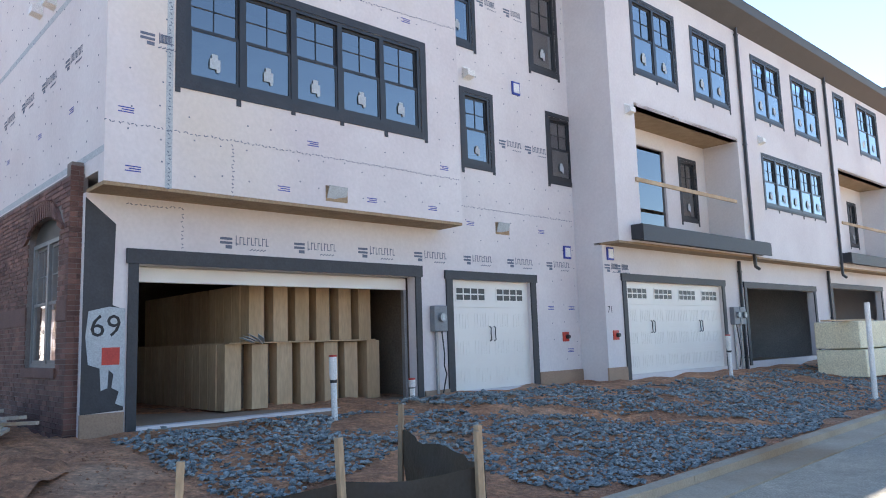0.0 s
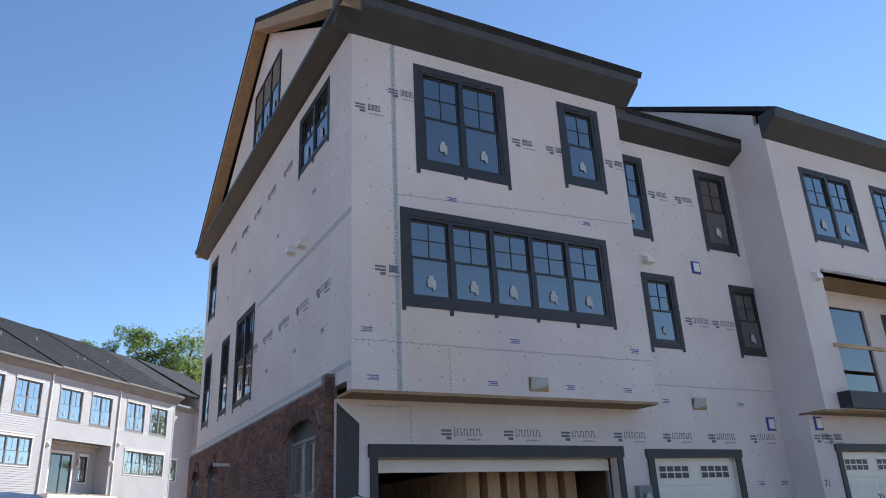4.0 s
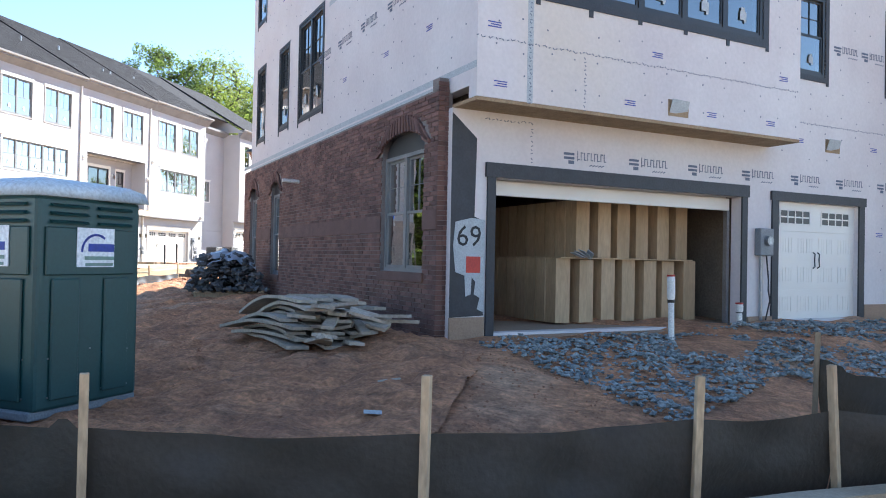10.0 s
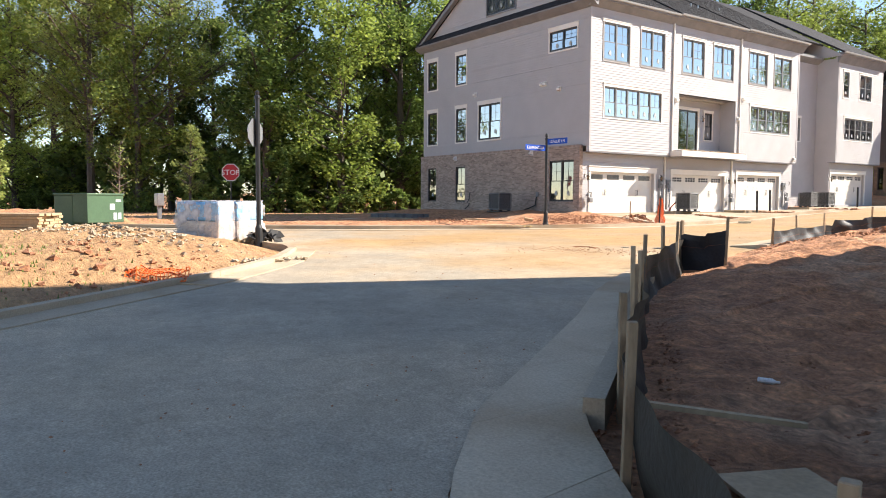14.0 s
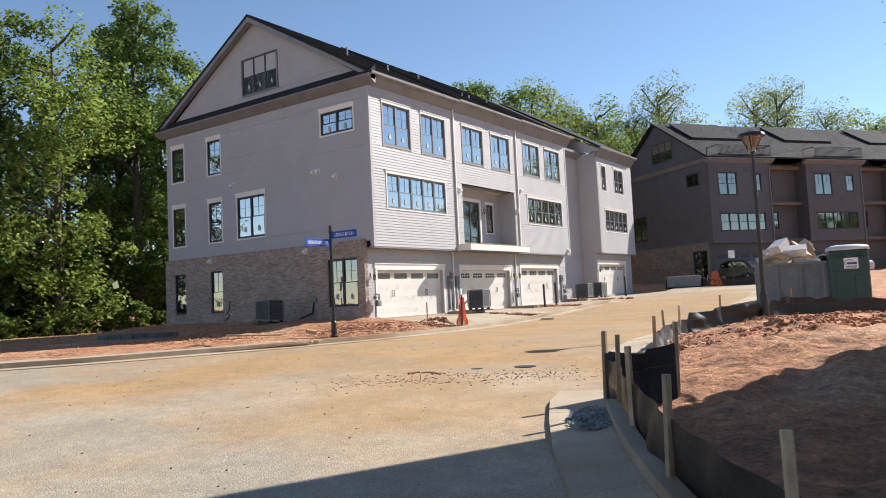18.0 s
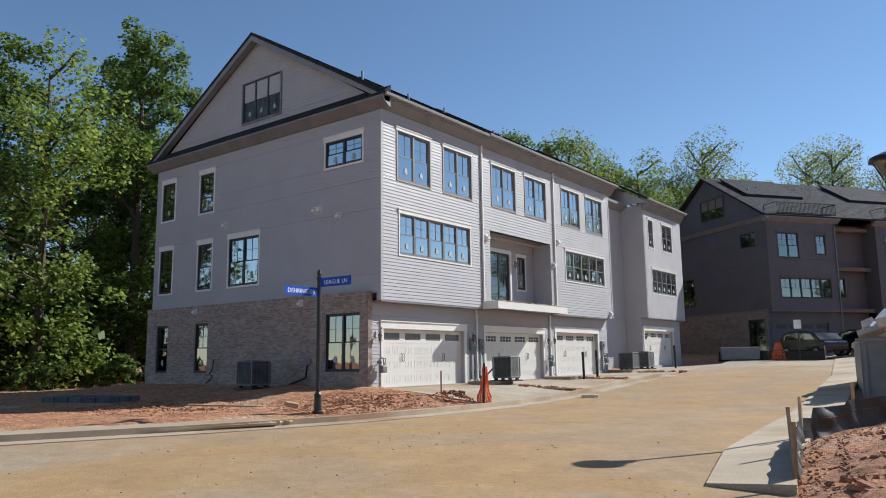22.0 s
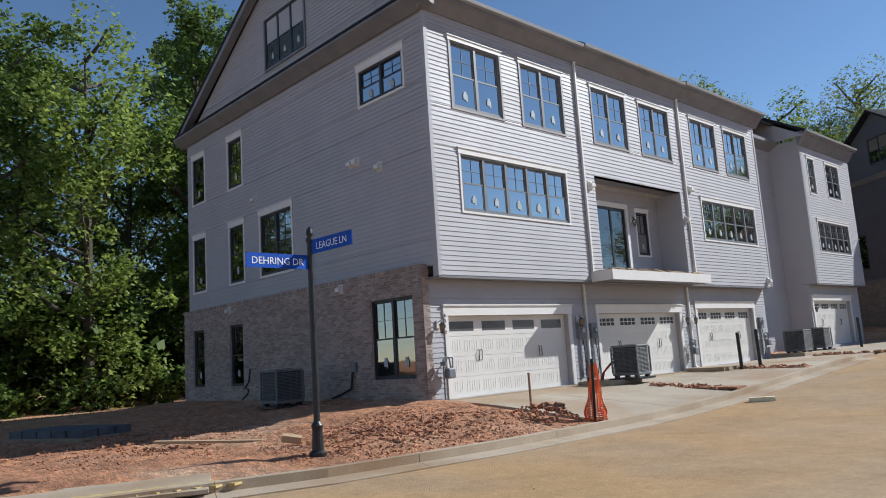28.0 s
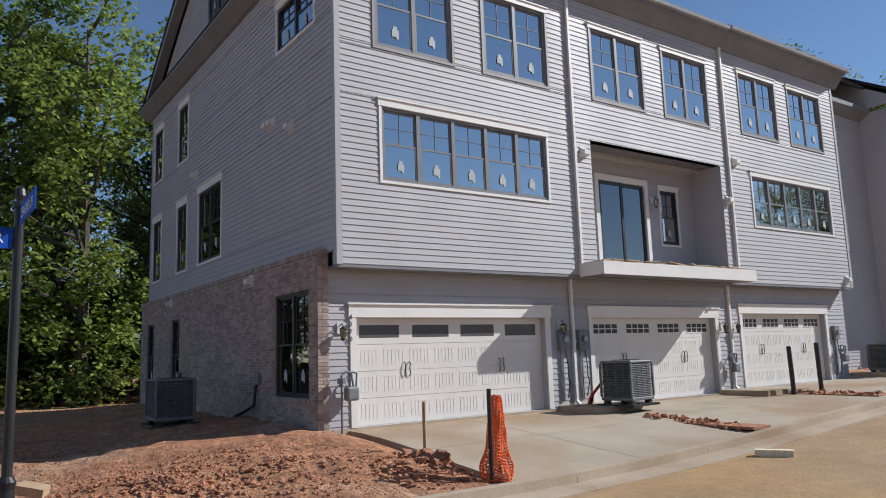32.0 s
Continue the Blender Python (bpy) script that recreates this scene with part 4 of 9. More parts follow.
    garage_door(H, onto("front", g3[0], g3[1], G3 + 0.08), g3[2], g3[3], "lattice")
    # foundation strip, clay stained
    for a0, b0, a1, b1, c1 in ((-0.03, GY - 0.04, 0.5, GY - 0.001, 0.24), (5.62, GY - 0.04, 6.2, GY - 0.001, 0.15), (8.72, GY - 0.04, 10.15, GY - 0.001, 0.32), (10.1, G3 - 0.04, 10.8, G3 - 0.001, 0.34), (0.5, GY - 0.06, 5.61, GY + 0.3, -0.02), (6.21, GY - 0.06, 8.7, GY + 0.3, 0.0)):
        part("foundation", MB().box(a0, b0, -0.6, a1, b1, c1), CONCRETE_RED, H, "clay-stained concrete footing")
    # gable end
    gw = [(1.22, 8.05, 1.75, 1.2, 2), (11.3, 7.3, 0.85, 1.75, 1), (8.95, 4.1, 0.8, 1.9, 1), (11.25, 4.1, 0.8, 1.9, 1), (6.35, 4.05, 1.7, 2.1, 2)]
    side = part("gable_wall", wall_y(MB(), 0.201, D, 3.25, TOP, 0.0, 0.2, gaps_of(gw)), WRAP, H, "white sheathing of the gable end")
    for x, z, w, h, u in gw:
        flashing(H, onto("gable", x + w, z, 0.0), w, h, u, 0.07)
        window(H, onto("gable", x + w, z, 0.0), w, h, u, None)
    arches = [(1.15, 0.82, 1.53, 1.75, 2), (8.88, 0.58, 0.8, 1.9, 1), (11.15, 0.5, 0.8, 2.0, 1)]
    gapb = gaps_of([(x, z, w, h + 0.3) for x, z, w, h, u in arches])
    base = part("brick_base_wall", wall_y(MB(), BY, D, -0.8, 3.3, BP, 0.2, gapb), MORTAR_RED, H, "dark red brick base of the gable end")
    arch_gaps = []
    for x, z, w, h, u in arches:
        arch_gaps.append((x, x + w, z, z + h + 0.02))
        for i in range(8):
            zz = z + h + 0.02 + i * 0.05
            hw = w / 2 * math.sqrt(max(0.0, 1 - (i * 0.05 / 0.42) ** 2)) + 0.22 * (i < 9)
            arch_gaps.append((x + w / 2 - hw, x + w / 2 + hw, zz, zz + 0.05))
    bricks(base, BY, D, -0.8, 3.28, arch_gaps, "gable", BP, BRICK_RED, BRICK_ONE, 300, lambda u, w: u < 3.6 and -0.2 < w < 1.6)
    bricks(base, BP - 0.012, -0.02, -0.8, 3.45, [], "front", BY, BRICK_RED, None)
    part("brick_corner", MB().box(BP, BY + 0.001, -0.8, -0.02, BY + 0.2, 3.45), MORTAR_RED, H)
    k = MB()
    for x, z, w, h, u in arches:
        n = int(w / 0.075) + 3
        for i in range(n + 1):
            a = math.pi * (0.06 + 0.88 * i / n)
            c = Vector((BP - 0.02, x + w / 2 - math.cos(a) * (w / 2 + 0.1), z + h + 0.02 + math.sin(a) * 0.4))
            k.mbox(Matrix.Translation(c) @ pose(0, 0, 0, -math.degrees(math.atan2(math.cos(a) * 0.5, math.sin(a)))), 0.04, 0.06, 0.24)
    tagged(part("arch_course", k, BRICK_RED, base, "soldier bricks in the window arches"), kind="stuff")
    for x, z, w, h, u in arches:
        part("sill", MB().box(BP - 0.04, x - 0.06, z - 0.13, BP + 0.05, x + w + 0.06, z - 0.002), STONE_SILL, base, "cast stone window sill")
    for a, b in ((BY, 1.15), (2.68, 8.88), (9.68, 11.15), (11.95, D)):
        part("band_course", MB().box(BP - 0.022, a, 1.42, BP, b, 1.68), STONE_SILL, base, "smooth reddish band course")
    for x, z, w, h, u in arches:
        win = window(H, onto("gable", x + w, z, BP + 0.06), w, h, u, None, pane_mat=GLASS_BRIGHT, paper=False, skin=SASH_PALE, label="pale framed arched window in the brick wall")
        hd = MB().prism([(w / 2 + w / 2 * math.cos(math.pi * q / 12), 0, h + 0.34 * math.sin(math.pi * q / 12)) for q in range(13)], (0, 0.02, 0), (0, 0.05, 0))
        part("arched_head", hd, DARK, win)
    # flash strip where sheathing meets brick
    part("base_flashing", MB().box(-0.012, BY, 3.3, -0.004, D, 3.42), STICKER, H)
    # black felt on the corner return, with a torn white patch
    k = MB().prism([(-0.02, 0, 2.98), (0.36, 0, 2.66), (0.34, 0, 1.6), (0.48, 0, 1.55), (0.5, 0, 0.26), (-0.02, 0, 0.24)], (0, GY - 0.008, 0), (0, GY - 0.003, 0))
    part("felt_strip", k, FLASH, H, "black roofing felt on the corner")
    k = MB().prism([(0.05, 0, 1.52), (0.3, 0, 1.58), (0.5, 0, 1.56), (0.51, 0, 0.3), (0.4, 0, 0.35), (0.44, 0, 0.5), (0.35, 0, 0.55), (0.37, 0, 0.72), (0.31, 0, 0.78), (0.3, 0, 0.55), (0.22, 0, 0.52), (0.2, 0, 0.8), (0.06, 0, 0.85), (0.02, 0, 1.2)], (0, GY - 0.013, 0), (0, GY - 0.009, 0))
    part("number_patch", k, STICKER, H, "torn white sheathing patch with a handwritten number")
    me = with_mat(letters("69", 0.4, 0.001), INK_BLACK)
    part("house_number", me, INK_BLACK, H, "handwritten black 69", pose(0.06, GY - 0.015, 1.2))
    part("orange_sticker", MB().box(0.22, GY - 0.0165, 0.84, 0.44, GY - 0.0135, 1.06), RED, H)
    # pediment and roof
    RY_, RZ = 6.35, 13.9
    att = (5.0, 10.8, 2.5, 1.7)
    k = MB().prism([(0, 0.0, TOP), (0, RY_, RZ), (0, D, TOP)], (0.06, 0, 0), (0.2, 0, 0))
    part("pediment", k, WRAP, H)
    w3 = window(H, onto("gable", att[0] + att[2], att[1], 0.02), att[2], att[3], 3, None)
    part("room_back", MB().box(0.052, att[0], att[1], 0.056, att[0] + att[2], att[1] + att[3]), ROOM, H)
    k = MB().prism([(0.02, 0, TOP + 0.3), (-0.4, 0, TOP + 0.12), (-0.4, 0, TOP + 0.02), (-0.1, 0, TOP - 0.12), (0.02, 0, TOP - 0.14)], (0, -0.5, 0), (0, D + 0.5, 0))
    part("pent_cornice", k, PRIMED, H)
    for y0 in (-0.5, D + 0.5):
        k = MB().prism([(0, y0, TOP + 0.2), (0, RY_, RZ + 0.3), (0, RY_, RZ - 0.05), (0, y0, TOP - 0.1)], (-0.35, 0, 0), (-0.02, 0, 0))
        part("rake_board", k, SHEATH_RAW, H)
    for y, z, up, a, b, dn in ((0.0, TOP, 0.34, -0.35, 6.42, 0.25), (GY, TOP - 0.54, 0.34, 6.102, 10.149, 0.12), (F3, TOP - 0.2, 0.32, 10.05, 29.7, 0.25)):
        k = MB().prism([(0, y, z - dn), (0, y - 0.45, z + 0.1), (0, y - 0.5, z + up), (0, y, z + up)], (a, 0, 0), (b, 0, 0))
        part("cornice", k, PRIMED, H, "dark primed cornice below the roof edge")
    shingles(H, -0.36, 6.5, -0.55, TOP + 0.36, RY_, RZ + 0.35, skin=True)
    shingles(H, 6.5, 10.1, GY - 0.55, TOP - 0.18, RY_, RZ + 0.15)
    shingles(H, 10.1, 29.7, F3 - 0.5, TOP + 0.14, RY_, RZ + 0.15)
    shingles(H, -0.36, 29.7, D + 0.5, TOP + 0.2, RY_, RZ + 0.3)
    for a, y in ((5.97, 0.21), (10.16, F3 + 0.21)):
        part("roof_cheek", MB().prism([(0, y, TOP + 0.3), (0, RY_, RZ + 0.1), (0, RY_, TOP + 0.004), (0, y, TOP + 0.004)], (a, 0, 0), (a + 0.12, 0, 0)), WRAP, H)
    part("back_wall", MB().box(0.2, D - 0.2, -0.5, 29.2, D, TOP), WRAP, H)
    for x in (16.35, 22.65):
        downspout(H, x, 2.6, TOP - 0.3, F3, PRIMED)
        downspout(H, x, -0.2, 2.9, G3, PRIMED)
    rooms(H, 0.0, 29.4, 0.6, D, (3.3, 6.5, 9.6), ROOM)
    # garage inside
    k = MB().box(0.2, GY + 0.2, -0.2, 10.1, 7.5, 0.02)
    part("garage_floor", k, CONCRETE_RED, H, "concrete garage floor")
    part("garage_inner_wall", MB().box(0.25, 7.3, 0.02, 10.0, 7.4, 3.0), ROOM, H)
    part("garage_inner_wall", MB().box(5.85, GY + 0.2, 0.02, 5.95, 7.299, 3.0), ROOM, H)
    part("garage_inner_wall", MB().box(10.3, 6.0, 0.0, 29.2, 6.1, 3.0), ROOM_PALE, H)
    for x in (16.35, 22.65):
        part("garage_inner_wall", MB().box(x - 0.06, G3 + 0.2, 0.1, x + 0.06, 5.999, 3.0), ROOM_PALE, H)
    part("garage_floor", MB().box(10.4, G3 + 0.2, -0.1, 29.2, 5.999, 0.1), CONCRETE, H)
    return H


wrapped_row()

from mathutils.geometry import delaunay_2d_cdt
# ---- ground, road, pavements ----
ASPHALT = mat("dusty_asphalt", (0.33, 0.285, 0.222), (0.4, 0.34, 0.26), 0.35, 0.95, 0.5, 55, fine=0.32, c3=(0.47, 0.375, 0.265), spot=0.58, spec=0.25)
GROUND = mat("red_clay", (0.46, 0.218, 0.106), (0.3, 0.14, 0.074), 1.3, 0.95, 1.0, 22, fine=0.35, c3=(0.46, 0.29, 0.18), spot=0.63)
CLODS = mat("red_clay_clod", (0.41, 0.19, 0.098), (0.29, 0.135, 0.075), 1.3, 0.95, 0.8, 40, fine=0.3, island=0.15)
STONE = mat("crushed_bluestone", (0.27, 0.288, 0.275), (0.16, 0.175, 0.17), 5, 0.85, 0.4, 60, fine=0.2, island=0.45)
GRASS = leafy("grass_blades", (0.10, 0.15, 0.03), (0.2, 0.24, 0.06), 0.1, 0.2)


def smooth(x):
    x = min(max(x, 0.0), 1.0)
    return x * x * (3 - 2 * x)


INV_A, INV_B = HOUSE_A.inverted(), HOUSE_B.inverted()


def off(inv, u0, u1, v0, v1, x, y):
    p = inv @ Vector((x, y, 0))
    return math.hypot(max(u0 - p.x, 0, p.x - u1), max(v0 - p.y, 0, p.y - v1))


def road_z(x, y):
    return 0.45 * smooth((-x + 0.9 * y - 10) / 32) + 0.036 * max(0, y - 30) * smooth((-x - 8) / 8) * smooth((y - 26) / 12)


def lay(x, y):
    """The height of the ground: the road's slope, with the house lots raised."""
    a = smooth(1 - off(INV_A, 0, 30, 0.5, 14, x, y) / 5.5)
    b = smooth(1 - off(INV_B, 0, 31, 0.42, 14, x, y) / 6)
    z = road_z(x, y) * (1 - a) * (1 - b) + a * 0.5 * (1 - b) + b * (0.87 + 0.02 * max(0, y - 40))
    z -= max(0.0, z - 0.03) * math.exp(-((x + 7.6) ** 2 + (y - 5.6) ** 2) / 3.5)
    return z + 0.3 * math.exp(-((x + 13.5) ** 2 + (y - 23) ** 2) / 26)


# kerb lines in plan: the near lot's corner, the street past the grey house, the lot over the road
EAST = [(40.4, 41.05), (18.6, 21.95), (9.9, 14.75), (5.2, 10.3), (2.0, 7.25), (0.3, 5.75), (-0.8, 5.15), (-1.8, 4.45), (-3.3, 3.6), (-5.1, 3.05)]
WALK_OUT = [(-5.7, 2.55), (-6.58, 2.64), (-7.77, 2.97), (-8.98, 3.5), (-10.0, 4.2), (-10.96, 5.15), (-12.1, 6.85), (-13.25, 8.55), (-14.45, 10.15), (-15.25, 11.45), (-15.85, 12.55), (-16.4, 13.65), (-16.65, 14.45), (-17.9, 18.9), (-18.6, 22.0), (-19.3, 29), (-21.0, 45), (-24, 64), (-30, 90)]
WALK_IN = [(-5.7, 3.25), (-7.1, 3.62), (-7.95, 3.9), (-9.5, 4.95), (-10.4, 5.62), (-11.7, 7.45), (-12.65, 8.55), (-13.8, 10.2), (-14.45, 11.3), (-15.0, 12.3), (-15.5, 13.3), (-15.9, 14.6), (-16.9, 18.9), (-17.5, 22.0), (-18.2, 29), (-19.8, 45), (-22.8, 64), (-28.8, 90)]
WEST = [(-36, 90), (-31.5, 70), (-29.0, 56), (-28.1, 45), (-27.5, 35), (-27.3, 29), (-27.35, 25.6), (-27.7, 22.6), (-28.6, 19.6), (-30.3, 15.6), (-33.0, 11.5), (-40, 4), (-70, -24)]
SOUTH = [(-74, -30), (-46, -4), (-36, 5.2), (-29.8, 8.5), (-25.8, 9.2), (-23.2, 9.4), (-21.0, 8.0), (-19.2, 6.0), (-17.8, 3.9), (-16.6, 2.2), (-15.6, 0.6), (-13.5, -2.5), (-9, -7), (-2, -11), (40, -16)]
ROAD = EAST + [(-6.2, 2.58)] + WALK_OUT[1:13] + [(-15.9, 14.6), (-16.9, 18.9)] + WALK_OUT[13:] + WEST + SOUTH


PAVED = WALK_OUT[:13] + WALK_IN[:12][::-1]
PAVED_FAR = WALK_OUT[13:] + WALK_IN[12:][::-1]


def inside(poly, x, y):
    c = False
    for (x1, y1), (x2, y2) in zip(poly, poly[1:] + poly[:1]):
        if (y1 > y) != (y2 > y) and x < (x2 - x1) * (y - y1) / (y2 - y1) + x1:
            c = not c
    return c


def sheet(name, outline, height, step, material, label, category, thick=0.0, x_lines=None):
    """A flat outline cut into a grid and draped over height(x, y)."""
    bm = bmesh.new()
    n = len(outline)
    co, _, tris, *_ = delaunay_2d_cdt([Vector(p) for p in outline], [(i, (i + 1) % n) for i in range(n)], [], 1, 1e-5)
    vs = [bm.verts.new((p.x, p.y, 0)) for p in co]
    for t in tris:
        if inside(outline, sum(co[i].x for i in t) / 3, sum(co[i].y for i in t) / 3):
            bm.faces.new([vs[i] for i in t])
    xs, ys = [p[0] for p in outline], [p[1] for p in outline]
    for axis, lo, hi in ((0, min(xs), max(xs)), (1, min(ys), max(ys))):
        c = lo + step
        while c < hi:
            no = (1, 0, 0) if axis == 0 else (0, 1, 0)
            co = (c, 0, 0) if axis == 0 else (0, c, 0)
            bmesh.ops.bisect_plane(bm, geom=bm.verts[:] + bm.edges[:] + bm.faces[:], plane_co=co, plane_no=no)
            c += step if abs(c) < 45 else step * 4
    for v in bm.verts:
        v.co.z = height(v.co.x, v.co.y)
    if thick:
        ex = bmesh.ops.extrude_face_region(bm, geom=bm.faces[:])
        for v in [g for g in ex["geom"] if isinstance(g, bmesh.types.BMVert)]:
            v.co.z += thick
    bmesh.ops.recalc_face_normals(bm, faces=bm.faces)
    me = bpy.data.meshes.new(name)
    bm.to_mesh(me)
    bm.free()
    me.materials.append(material)
    ob = new(name, me)
    return tagged(ob, label, category, kind="structure")


def near_line(line, x, y):
    best = 1e9
    for (x1, y1), (x2, y2) in zip(line, line[1:]):
        dx, dy = x2 - x1, y2 - y1
        t = min(max(((x - x1) * dx + (y - y1) * dy) / (dx * dx + dy * dy), 0), 1)
        best = min(best, math.hypot(x - x1 - t * dx, y - y1 - t * dy))
    return best


def ground_z(x, y):
    """The clay sheet: rough on the lots, sunk under the road and pavements."""
    z = lay(x, y)
    if abs(x) < 75 and -25 < y < 85:
        if inside(ROAD, x, y) or inside(PAVED, x, y) or inside(PAVED_FAR, x, y) or inside(DRIVE, x, y):
            return min(z, road_z(x, y)) - 0.07
        d = min(near_line(EAST, x, y), near_line(WALK_IN, x, y), near_line(WEST, x, y), near_line(SOUTH, x, y))
        e = near_line(DRIVE + DRIVE[:1], x, y)
        if d < 0.45:
            z -= 0.05
        elif e > 0.5 and d < 14:
            r = smooth((d - 0.4) / 1.5)
            z += r * (0.08 * noise.noise((x * 0.9, y * 0.9, 0)) + 0.075 * noise.noise((x * 2.3, y * 2.3, 5)) + 0.035 * noise.noise((x * 6, y * 6, 9)) + 0.03 * noise.noise((x * 13, y * 13, 4)))
            z += 0.1 * r * (0.0 if x > -12 and y < 12 else 1.0)
            if x < -12 and y > 15 and x > -18:
                z += r * 0.12 * abs(noise.noise((x * 1.7, y * 1.7, 2)))
            if x < -17 and y < 9:
                z += 0.32 * smooth(d / 3) + 0.1 * noise.noise((x * 0.5, y * 0.5, 3))
        elif d >= 14:
            z += 0.1
    return z


DRIVE = [(-32.65, 29.0), (-32.65, 60), (-29.3, 60), (-28.35, 45), (-27.75, 35), (-27.55, 29.3)]
k = MB()
xs = [-400, -250, -160, -110, -80, -65] + [-55 + 0.5 * i for i in range(44)] + [-33 + 0.25 * i for i in range(24)] + [-27 + 0.5 * i for i in range(18)] + [-18 + 0.25 * i for i in range(56)] + [-4 + 0.5 * i for i in range(49)] + [22, 25, 28, 32, 40, 55, 80, 130, 250, 400]
ys = [-300, -160, -90, -50, -30, -20, -14, -9, -6] + [-4 + 0.5 * i for i in range(14)] + [3 + 0.25 * i for i in range(60)] + [18 + 0.5 * i for i in range(8)] + [22 + 0.25 * i for i in range(28)] + [29 + 0.5 * i for i in range(25)] + [42.5, 44, 46, 49, 52, 56, 60, 65, 70, 80, 95, 120, 170, 300, 450]
for y in ys:
    for x in xs:
        k.v.append((x, y, ground_z(x, y)))
W_ = len(xs)
for j in range(len(ys) - 1):
    for i in range(W_ - 1):
        a = j * W_ + i
        k.f.append((a, a + 1, a + W_ + 1, a + W_))
solo("ground", k, GROUND, "bare red clay ground of the building lots", "ground", kind="structure", smooth=True)


def sandy_lot(m):
    """The lot over the road is drier and sandier than the rest."""
    nt = m.node_tree
    N, L = nt.nodes.new, nt.links.new
    b = nt.nodes["Principled BSDF"]
    old = b.inputs["Base Color"].links[0].from_socket
    geo, dist, nz, mr, mx = N("ShaderNodeNewGeometry"), N("ShaderNodeVectorMath"), N("ShaderNodeTexNoise"), N("ShaderNodeMapRange"), N("ShaderNodeMix")
    dist.operation = "DISTANCE"
    dist.inputs[1].default_value = (-30, -4, 0.5)
    L(geo.outputs["Position"], dist.inputs[0])
    nz.inputs["Scale"].default_value, nz.inputs["Detail"].default_value = 0.9, 6
    L(geo.outputs["Position"], nz.inputs["Vector"])
    ad = N("ShaderNodeMath")
    ad.operation = "MULTIPLY_ADD"
    ad.inputs[1].default_value = 9.0
    L(nz.outputs["Fac"], ad.inputs[0])
    L(dist.outputs["Value"], ad.inputs[2])
    mr.inputs["From Min"].default_value, mr.inputs["From Max"].default_value = 17.5, 22.0
    mr.inputs["To Min"].default_value, mr.inputs["To Max"].default_value = 0.9, 0.0
    L(ad.outputs["Value"], mr.inputs["Value"])
    mx.data_type = "RGBA"
    L(mr.outputs["Result"], mx.inputs["Factor"])
    L(old, mx.inputs["A"])
    mx.inputs["B"].default_value = (0.36, 0.212, 0.098, 1)
    L(mx.outputs["Result"], b.inputs["Base Color"])


sandy_lot(GROUND)


def rough_clay(m):
    """Raked, crumbled clay: dark damp patches, dragged streaks and a coarse relief under the grain."""
    nt = m.node_tree
    N, L = nt.nodes.new, nt.links.new
    b = nt.nodes["Principled BSDF"]
    old, grain = b.inputs["Base Color"].links[0].from_socket, b.inputs["Normal"].links[0].from_socket
    geo, mp = N("ShaderNodeNewGeometry"), N("ShaderNodeMapping")
    mp.inputs["Rotation"].default_value = (0, 0, radians(50))
    mp.inputs["Scale"].default_value = (1.0, 3.4, 1.0)
    L(geo.outputs["Position"], mp.inputs["Vector"])
    streak, coarse = N("ShaderNodeTexNoise"), N("ShaderNodeTexNoise")
    streak.inputs["Scale"].default_value, streak.inputs["Detail"].default_value, streak.inputs["Roughness"].default_value = 2.6, 9, 0.72
    coarse.inputs["Scale"].default_value, coarse.inputs["Detail"].default_value, coarse.inputs["Roughness"].default_value = 5.0, 10, 0.7
    L(mp.outputs["Vector"], streak.inputs["Vector"])
    L(geo.outputs["Position"], coarse.inputs["Vector"])
    for nz, lo, hi in ((streak, 0.62, 1.55), (coarse, 0.7, 1.45)):
        g = N("ShaderNodeMapRange")
        g.inputs["From Min"].default_value, g.inputs["From Max"].default_value = 0.3, 0.7
        g.inputs["To Min"].default_value, g.inputs["To Max"].default_value = lo, hi
        L(nz.outputs["Fac"], g.inputs["Value"])
        old = times(nt, old, g.outputs["Result"])
    L(old, b.inputs["Base Color"])
    for nz, dist in ((coarse, 0.07), (streak, 0.05)):
        bp = N("ShaderNodeBump")
        bp.inputs["Strength"].default_value, bp.inputs["Distance"].default_value = 1.0, dist
        L(nz.outputs["Fac"], bp.inputs["Height"])
        L(grain, bp.inputs["Normal"])
        grain = bp.outputs["Normal"]
    L(grain, b.inputs["Normal"])


rough_clay(GROUND)


def churned_clay():
    """The trampled lot between the fence and the brick gable: ridges, footprints and crumbled lumps."""
    k, step = MB(), 0.085
    nx, ny = int(13.4 / step), int(20.5 / step)
    keep = []
    for j in range(ny + 1):
        for i in range(nx + 1):
            x, y = -17.0 + i * step, 3.6 + j * step
            p = INV_A @ Vector((x, y, 0))
            d = 0.0 if p.x > -0.22 or inside(PAVED, x, y) or inside(ROAD, x, y) else min(near_line(WALK_IN, x, y), near_line(EAST, x, y), 0.22 - p.x)
            r = smooth((d - 0.32) / 0.45)
            z = 0.0
            if r > 0:
                ridge = 1 - 2.2 * abs(noise.noise((x * 1.1 + y * 0.8, y * 1.9 - x * 1.4, 3)))
                z = ground_z(x, y) - 0.04 + r * (0.055 + 0.028 * ridge + 0.035 * noise.noise((x * 4.2, y * 4.2, 1)) + 0.026 * noise.noise((x * 9.5, y * 9.5, 2)))
            keep.append(r > 0)
            k.v.append((x, y, z))
    for j in range(ny):
        for i in range(nx):
            a = j * (nx + 1) + i
            q = (a, a + 1, a + nx + 2, a + nx + 1)
            if all(keep[v] for v in q):
                k.f.append(q)
    solo("churned_clay", k, GROUND, "trampled damp red clay with ridges and footprints", "soil", kind="stuff", smooth=True)


churned_clay()


